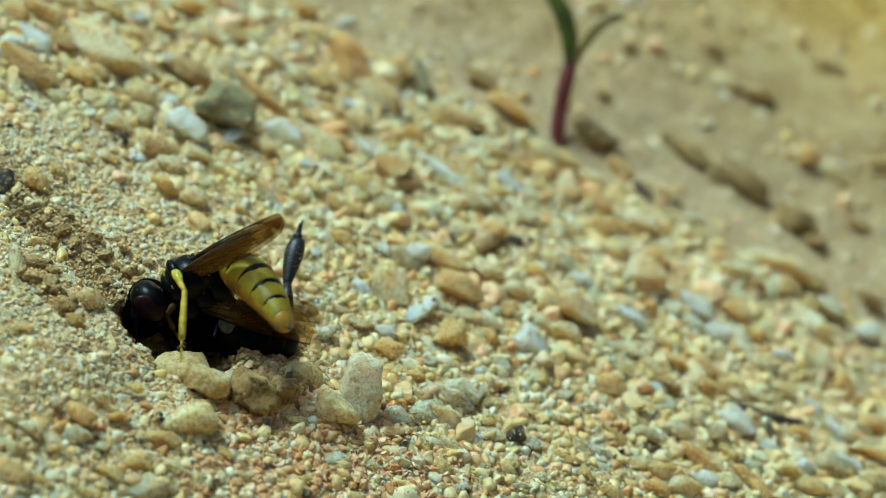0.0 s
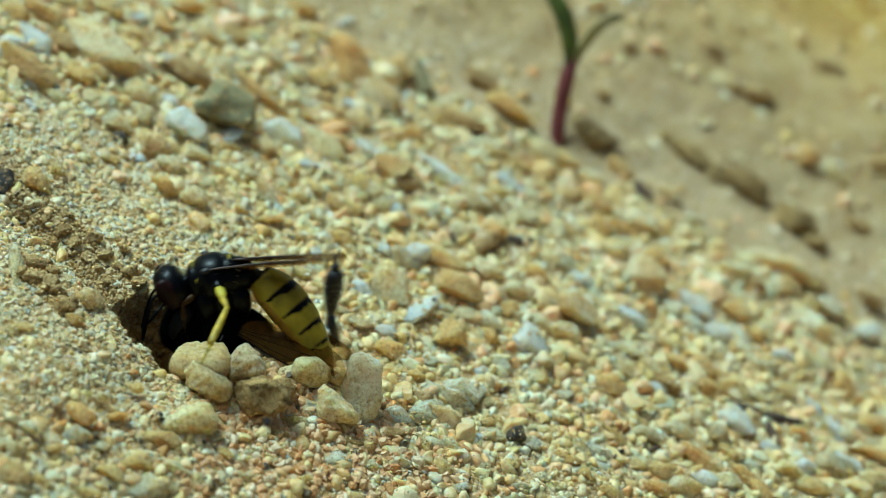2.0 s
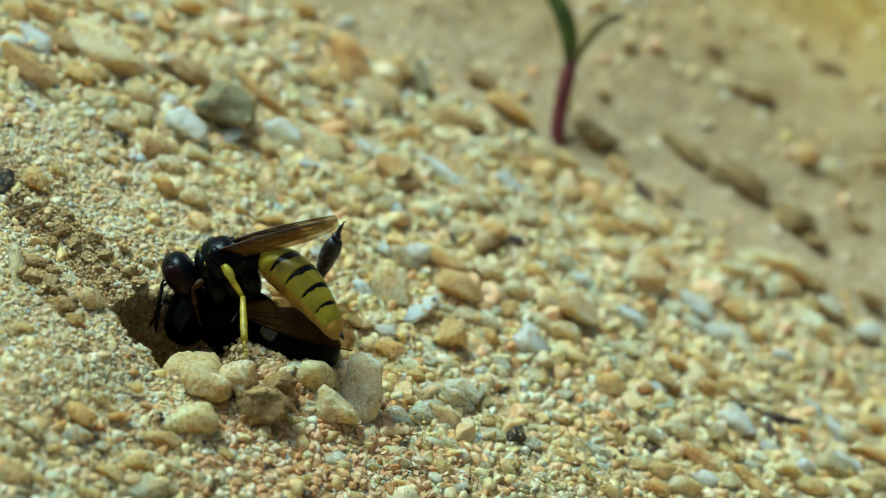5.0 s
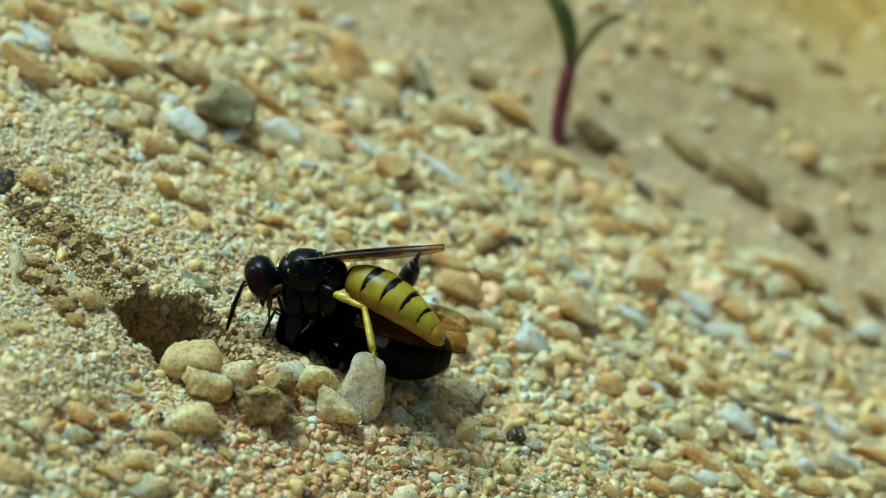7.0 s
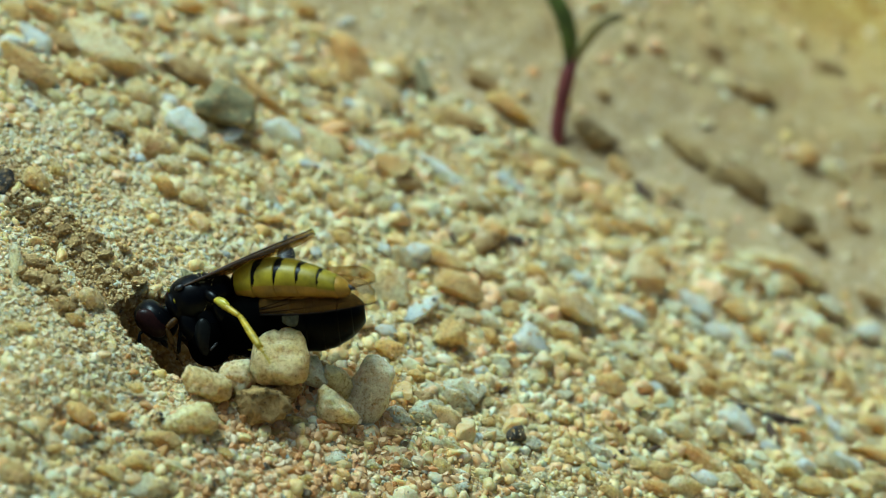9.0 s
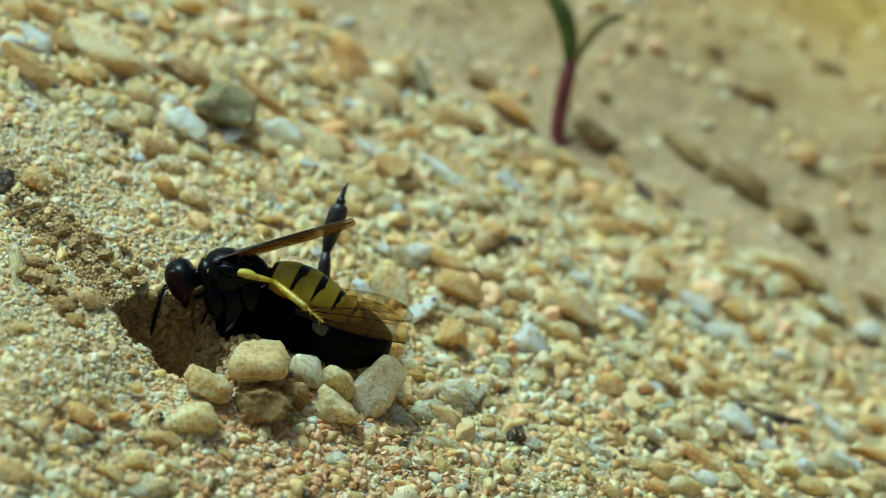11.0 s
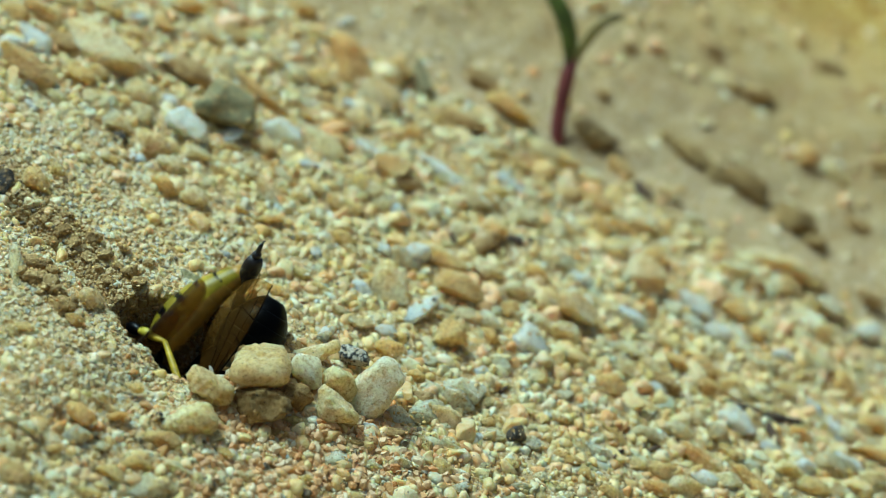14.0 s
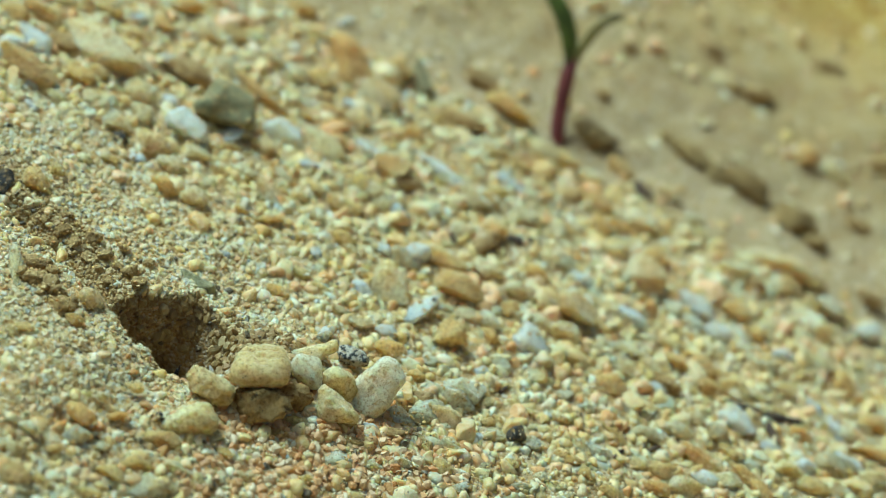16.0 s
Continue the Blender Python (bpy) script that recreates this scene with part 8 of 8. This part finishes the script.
    walk(BEE_LEG, [
        (0.0, pose(-0.003850, -0.002451, 0.002390, -98.1, -53.4, -83.3)),
        (0.3, pose(-0.003952, -0.002244, 0.001198, 79.0, -59.1, 100.8)),
        (0.5, pose(-0.003427, -0.002506, 0.002694, 102.6, -51.8, 80.0)),
        (0.6, pose(-0.003028, -0.002609, 0.003280, 107.6, -54.0, 75.5)),
        (0.9, pose(-0.002890, -0.002588, 0.003156, 93.8, -66.4, 87.1)),
        (1.0, pose(-0.003055, -0.002499, 0.002648, 77.9, -70.5, 102.3)),
        (1.2, pose(-0.003567, -0.002315, 0.001626, 67.0, -69.9, 112.6)),
        (1.5, pose(-0.003703, -0.002433, 0.002305, 75.6, -73.4, 104.9)),
        (1.8, pose(-0.002469, -0.002782, 0.004248, 144.7, -58.8, 38.8)),
        (2.0, pose(-0.003845, -0.002527, 0.002798, 134.9, -64.3, 48.3)),
        (2.1, pose(-0.003861, -0.002343, 0.001757, 114.5, -69.2, 68.1)),
        (2.4, pose(-0.002947, -0.002212, 0.001024, -88.1, -49.0, -93.5)),
        (2.5, pose(-0.002613, -0.002334, 0.001726, -90.3, -49.0, -91.1)),
        (2.7, pose(-0.002314, -0.002536, 0.002895, -95.8, -50.0, -85.0)),
        (3.0, pose(-0.002507, -0.002465, 0.002457, -84.6, -51.2, -95.6)),
        (3.3, pose(-0.001452, -0.002561, 0.002992, -99.5, -54.3, -82.2)),
        (3.5, pose(-0.001733, -0.002551, 0.002943, -101.9, -56.8, -79.8)),
        (3.6, pose(-0.002195, -0.002554, 0.002961, -102.1, -56.7, -79.7)),
        (3.9, pose(-0.003599, -0.002491, 0.002581, -97.4, -56.7, -83.7)),
        (4.0, pose(-0.003900, -0.002511, 0.002709, -96.6, -56.7, -84.5)),
        (4.2, pose(-0.004153, -0.002550, 0.002942, 89.5, -74.5, 91.9)),
        (4.9, pose(-0.003385, -0.002533, 0.002826, 73.2, -67.1, 106.8)),
        (5.6, pose(-0.002388, -0.002530, 0.002848, 59.1, -59.5, 114.9)),
        (6.3, pose(-0.002354, -0.002555, 0.002972, 45.7, -52.4, 121.1)),
        (6.5, pose(-0.002320, -0.002467, 0.002484, 39.8, -49.0, 124.9)),
        (6.7, pose(-0.003362, -0.002547, 0.002907, -68.4, -37.4, -103.8)),
        (6.9, pose(-0.001944, -0.002394, 0.002038, 62.4, -58.5, 108.8)),
        (7.0, pose(-0.001959, -0.002316, 0.001615, 58.7, -58.8, 111.3)),
        (7.1, pose(-0.001975, -0.002361, 0.001882, 59.7, -58.2, 108.8)),
        (7.3, pose(-0.001618, -0.002349, 0.001799, 73.7, -58.4, 104.2)),
        (7.5, pose(-0.002362, -0.002391, 0.002061, -76.0, -39.4, -101.2)),
        (7.8, pose(-0.002025, -0.002344, 0.001780, -81.9, -36.7, -96.8)),
        (8.0, pose(-0.002159, -0.002311, 0.001586, -75.0, -33.8, -101.7)),
        (8.1, pose(-0.002260, -0.002292, 0.001478, -72.6, -32.3, -103.3)),
        (8.4, pose(-0.001829, -0.002347, 0.001791, -78.4, -30.0, -99.2)),
        (8.5, pose(-0.001822, -0.002349, 0.001802, -78.8, -29.2, -98.7)),
        (8.7, pose(-0.001821, -0.002261, 0.001298, -78.0, -28.8, -99.5)),
        (9.0, pose(-0.001517, -0.002295, 0.001492, -83.5, -29.7, -93.9)),
        (9.2, pose(-0.001343, -0.002362, 0.001878, -85.9, -30.7, -91.4)),
        (10.0, pose(-0.001844, -0.002293, 0.001488, -76.3, -33.0, -100.1)),
        (10.7, pose(-0.001412, -0.002471, 0.002485, 74.6, -57.6, 100.3)),
        (11.3, pose(-0.000650, -0.002656, 0.003545, -89.7, -42.7, -86.1)),
        (11.5, pose(-0.001788, -0.002278, 0.001399, 47.9, -55.8, 123.9)),
        (11.7, pose(-0.002046, -0.002144, 0.000646, -60.7, -31.5, -115.8)),
        (12.0, pose(-0.001563, -0.002232, 0.001140, -67.1, -34.0, -109.1)),
        (12.3, pose(-0.001577, -0.002417, 0.002192, -77.7, -32.8, -98.1)),
        (12.5, pose(-0.001420, -0.002407, 0.002141, -72.5, -29.3, -101.2)),
        (12.6, pose(-0.001420, -0.002362, 0.001886, -70.0, -28.4, -103.1)),
        (12.9, pose(-0.001282, -0.002384, 0.002011, -80.0, -29.5, -96.4)),
        (13.0, pose(-0.001345, -0.002317, 0.001631, -76.2, -28.9, -99.0)),
        (13.2, pose(-0.002423, -0.002206, 0.000994, -60.3, -30.8, -110.0)),
        (13.5, pose(-0.003665, -0.002050, 0.000093, -45.6, -32.5, -124.4)),
        (13.8, pose(-0.004715, -0.001418, 0.001714, -39.7, -18.2, -130.4)),
        (14.0, pose(-0.004636, -0.000781, 0.001570, 1.9, -10.3, 140.8)),
        (14.2, pose(-0.004544, -0.000508, 0.000279, -0.6, -9.5, 142.1)),
        (14.4, pose(-0.004991, -0.000519, 0.000660, -5.3, -5.4, 142.8)),
        (14.5, pose(-0.005423, -0.000521, 0.000814, -5.6, -5.8, 143.5)),
        (14.6, pose(-0.005626, -0.000468, 0.000657, -6.5, -4.5, 144.7)),
        (14.8, pose(-0.005564, -0.000450, 0.000808, -9.9, -0.7, 147.2)),
        (15.0, pose(-0.005762, -0.000241, -0.000095, -10.4, 2.8, 149.9)),
        (15.2, pose(-0.006024, -0.000130, -0.000411, -6.4, 3.4, 150.3)),
        (15.5, pose(-0.007590, -0.000091, -0.000174, -3.7, -1.5, 152.1)),
        (16.0, pose(-0.008373, 0.000023, -0.000103, -3.9, -1.5, 152.6))])
    walk(ROLLED_STONE, [(0.0, pose(-0.01285, -0.01560, 0.00222, -105, -0, 0)), (0.5, pose(-0.01229, -0.01562, 0.00259, -105, -0, 0)), (1.0, pose(-0.01189, -0.01577, 0.00274, -105, -0, 0)), (1.5, pose(-0.01252, -0.01571, 0.00284, -105, -0, 0)), (2.0, pose(-0.01178, -0.01571, 0.00284, -105, -0, 0)), (2.5, pose(-0.01222, -0.01547, 0.00165, -105, -0, 0)), (4.2, pose(-0.01231, -0.01527, 0.00120, -105, -0, 0)), (5.6, pose(-0.01215, -0.01585, 0.00299, -105, -0, 0)), (6.3, pose(-0.01218, -0.01581, 0.00306, -105, -7, 4)), (7.3, pose(-0.01226, -0.01587, 0.00297, -105, -4, 3)), (7.7, pose(-0.01176, -0.01605, 0.00305, -100, 4, -3)), (7.8, pose(-0.00994, -0.01594, 0.00356, -72, 21, -13)), (7.9, pose(-0.00790, -0.01499, 0.00358, -50, 4, -3)), (8.2, pose(-0.00794, -0.01555, 0.00364, -30, -0, 0)), (8.5, pose(-0.00799, -0.01571, 0.00357, -33, -0, 0)), (9.0, pose(-0.00796, -0.01583, 0.00317, -68, -0, 0)), (9.2, pose(-0.00837, -0.01602, 0.00309, -92, -3, 2)), (10.5, pose(-0.00886, -0.01609, 0.00301, -98, -3, 2)), (11.3, pose(-0.00897, -0.01605, 0.00308, -100, -0, 0)), (11.5, pose(-0.00874, -0.01621, 0.00299, -92, -0, 0)), (12.0, pose(-0.00885, -0.01626, 0.00292, -96, -0, 0)), (16.0, pose(-0.00885, -0.01638, 0.00293, -96, -0, 0))])
    walk(CRUMBLY_CLOD, [(0.0, pose(-0.00922, -0.01709, 0.00221, -35, 28, -18)), (0.5, pose(-0.00911, -0.01708, 0.00221, -33, 24, -15)), (1.0, pose(-0.00889, -0.01712, 0.00214, -30, 7, -4)), (1.3, pose(-0.00905, -0.01724, 0.00215, -32, 17, -10)), (1.5, pose(-0.00907, -0.01724, 0.00215, -32, 21, -13)), (2.0, pose(-0.00896, -0.01743, 0.00202, -30, 2, -1)), (2.5, pose(-0.00891, -0.01746, 0.00197, -30, 2, -1)), (3.3, pose(-0.00887, -0.01757, 0.00197, -30, 2, -1)), (3.5, pose(-0.00893, -0.01762, 0.00191, -30, -0, 0)), (4.2, pose(-0.00892, -0.01782, 0.00178, -30, -0, 0)), (16.0, pose(-0.00895, -0.01779, 0.00182, -30, -0, 0))])
    walk(LIP_STONE, [(0.0, pose(-0.01147, -0.01742, 0.00287, -31, 13, -8)), (1.0, pose(-0.01145, -0.01767, 0.00284, -31, 13, -8)), (1.5, pose(-0.01161, -0.01776, 0.00290, -31, 10, -6)), (2.0, pose(-0.01138, -0.01747, 0.00278, -32, 19, -11)), (4.2, pose(-0.01148, -0.01770, 0.00279, -30, 9, -5)), (6.3, pose(-0.01140, -0.01771, 0.00277, -30, 9, -5)), (8.5, pose(-0.01142, -0.01768, 0.00281, -31, 10, -6)), (12.5, pose(-0.01129, -0.01772, 0.00274, -32, 19, -11)), (16.0, pose(-0.01124, -0.01773, 0.00272, -32, 19, -11))])
    walk(SMALL_STONE, [(0.0, pose(-0.01027, -0.01611, 0.00140, -30, -0, 0)), (1.5, pose(-0.01000, -0.01583, 0.00181, -30, -0, 0)), (2.0, pose(-0.00962, -0.01586, 0.00270, -30, -0, 0)), (2.5, pose(-0.00937, -0.01589, 0.00263, -30, 3, -2)), (3.3, pose(-0.00942, -0.01601, 0.00264, -30, 3, -2)), (3.5, pose(-0.00965, -0.01645, 0.00252, -30, -4, 3)), (4.2, pose(-0.00984, -0.01654, 0.00239, -37, 34, -23)), (6.3, pose(-0.00989, -0.01664, 0.00242, -38, 35, -24)), (8.5, pose(-0.00984, -0.01654, 0.00239, -38, 35, -24)), (9.0, pose(-0.00984, -0.01651, 0.00243, -39, 37, -26)), (9.2, pose(-0.00976, -0.01646, 0.00231, -49, 49, -41)), (10.3, pose(-0.00946, -0.01567, 0.00184, -49, 49, -41)), (16.0, pose(-0.00946, -0.01561, 0.00174, -49, 49, -41))])
    walk(LEANING_SLAB, [(0.0, pose(-0.00399, -0.01471, 0.00059, -30, -0, 0)), (6.3, pose(-0.00396, -0.01471, 0.00059, -30, -0, 0)), (7.3, pose(-0.00380, -0.01462, 0.00053, -30, 4, -3)), (8.2, pose(-0.00355, -0.01467, 0.00043, -31, 10, -6)), (9.2, pose(-0.00361, -0.01466, 0.00046, -31, 12, -7)), (10.6, pose(-0.00339, -0.01447, 0.00037, -33, 24, -15)), (11.3, pose(-0.00328, -0.01427, 0.00031, -34, 27, -17)), (11.6, pose(-0.00339, -0.01447, 0.00037, -35, 28, -18)), (16.0, pose(-0.00333, -0.01438, 0.00032, -35, 28, -18))])
    walk(ROUND_STONE, [(0.0, pose(-0.00674, -0.01488, 0.00135, -30, -0, 0)), (1.0, pose(-0.00659, -0.01516, 0.00165, -30, -0, 0)), (1.5, pose(-0.00647, -0.01535, 0.00190, -30, -0, 0)), (2.5, pose(-0.00628, -0.01513, 0.00186, -30, -0, 0)), (4.2, pose(-0.00615, -0.01509, 0.00174, -30, 3, -2)), (6.3, pose(-0.00600, -0.01566, 0.00158, -30, 7, -4)), (7.5, pose(-0.00581, -0.01547, 0.00149, -31, 10, -6)), (8.2, pose(-0.00530, -0.01506, 0.00117, -32, 21, -13)), (9.2, pose(-0.00522, -0.01517, 0.00117, -32, 21, -13)), (11.5, pose(-0.00508, -0.01520, 0.00113, -34, 26, -16)), (16.0, pose(-0.00500, -0.01504, 0.00099, -34, 26, -16))])
    walk(NEXT_STONE, [(0.0, pose(-0.00799, -0.01661, 0.00172, -30, -0, 0)), (4.2, pose(-0.00804, -0.01661, 0.00191, -30, -0, 0)), (6.3, pose(-0.00800, -0.01620, 0.00218, -30, -0, 0)), (7.3, pose(-0.00801, -0.01658, 0.00196, -30, -0, 0)), (8.5, pose(-0.00769, -0.01662, 0.00186, -30, 7, -4)), (9.2, pose(-0.00782, -0.01663, 0.00186, -30, 4, -3)), (11.5, pose(-0.00718, -0.01657, 0.00153, -32, 17, -10)), (16.0, pose(-0.00720, -0.01660, 0.00149, -32, 17, -10))])
    walk(GLASSY_STONE, [(0.0, pose(-0.00730, -0.01481, 0.00131, -30, -0, 0)), (6.3, pose(-0.00730, -0.01481, 0.00131, -30, -0, 0)), (7.7, pose(-0.00740, -0.01538, 0.00192, -30, -0, 0)), (7.9, pose(-0.00653, -0.01495, 0.00198, -30, -0, 0)), (8.5, pose(-0.00647, -0.01524, 0.00190, -30, -0, 0)), (9.2, pose(-0.00650, -0.01526, 0.00187, -30, 4, -3)), (11.5, pose(-0.00661, -0.01530, 0.00200, -32, 17, -10)), (16.0, pose(-0.00658, -0.01531, 0.00198, -32, 21, -13))])
    walk(SPECKLED_GRAIN, [(0.0, pose(-0.00577, -0.01125, -0.00049, -30, -0, 0)), (9.2, pose(-0.00577, -0.01125, -0.00049, -30, -0, 0)), (11.5, pose(-0.00589, -0.01146, 0.00014, -30, -0, 0)), (12.0, pose(-0.00595, -0.01181, 0.00111, -30, -0, 0)), (12.3, pose(-0.00551, -0.01167, 0.00093, -32, 17, -10)), (12.5, pose(-0.00511, -0.01179, 0.00091, -34, 26, -16)), (13.0, pose(-0.00467, -0.01176, 0.00075, -37, 34, -23)), (13.5, pose(-0.00450, -0.01170, 0.00065, -39, 37, -26)), (16.0, pose(-0.00455, -0.01180, 0.00068, -39, 37, -26))])
    walk(FLAT_CHIP, [(0.0, pose(-0.00642, -0.01176, 0.00006, -30, -5, 3)), (11.3, pose(-0.00642, -0.01176, 0.00006, -30, -5, 3)), (12.0, pose(-0.00639, -0.01224, 0.00082, -30, -5, 3)), (12.5, pose(-0.00638, -0.01245, 0.00124, -30, -5, 3)), (16.0, pose(-0.00649, -0.01254, 0.00130, -30, -5, 3))])
    walk(WHITE_SLIVER, [(0.0, pose(-0.01123, -0.01725, 0.00213, -30, -7, 4)), (13.3, pose(-0.01123, -0.01725, 0.00213, -30, -7, 4)), (13.8, pose(-0.01122, -0.01655, 0.00269, -30, -7, 4)), (16.0, pose(-0.01122, -0.01655, 0.00269, -30, -7, 4))])


motions()
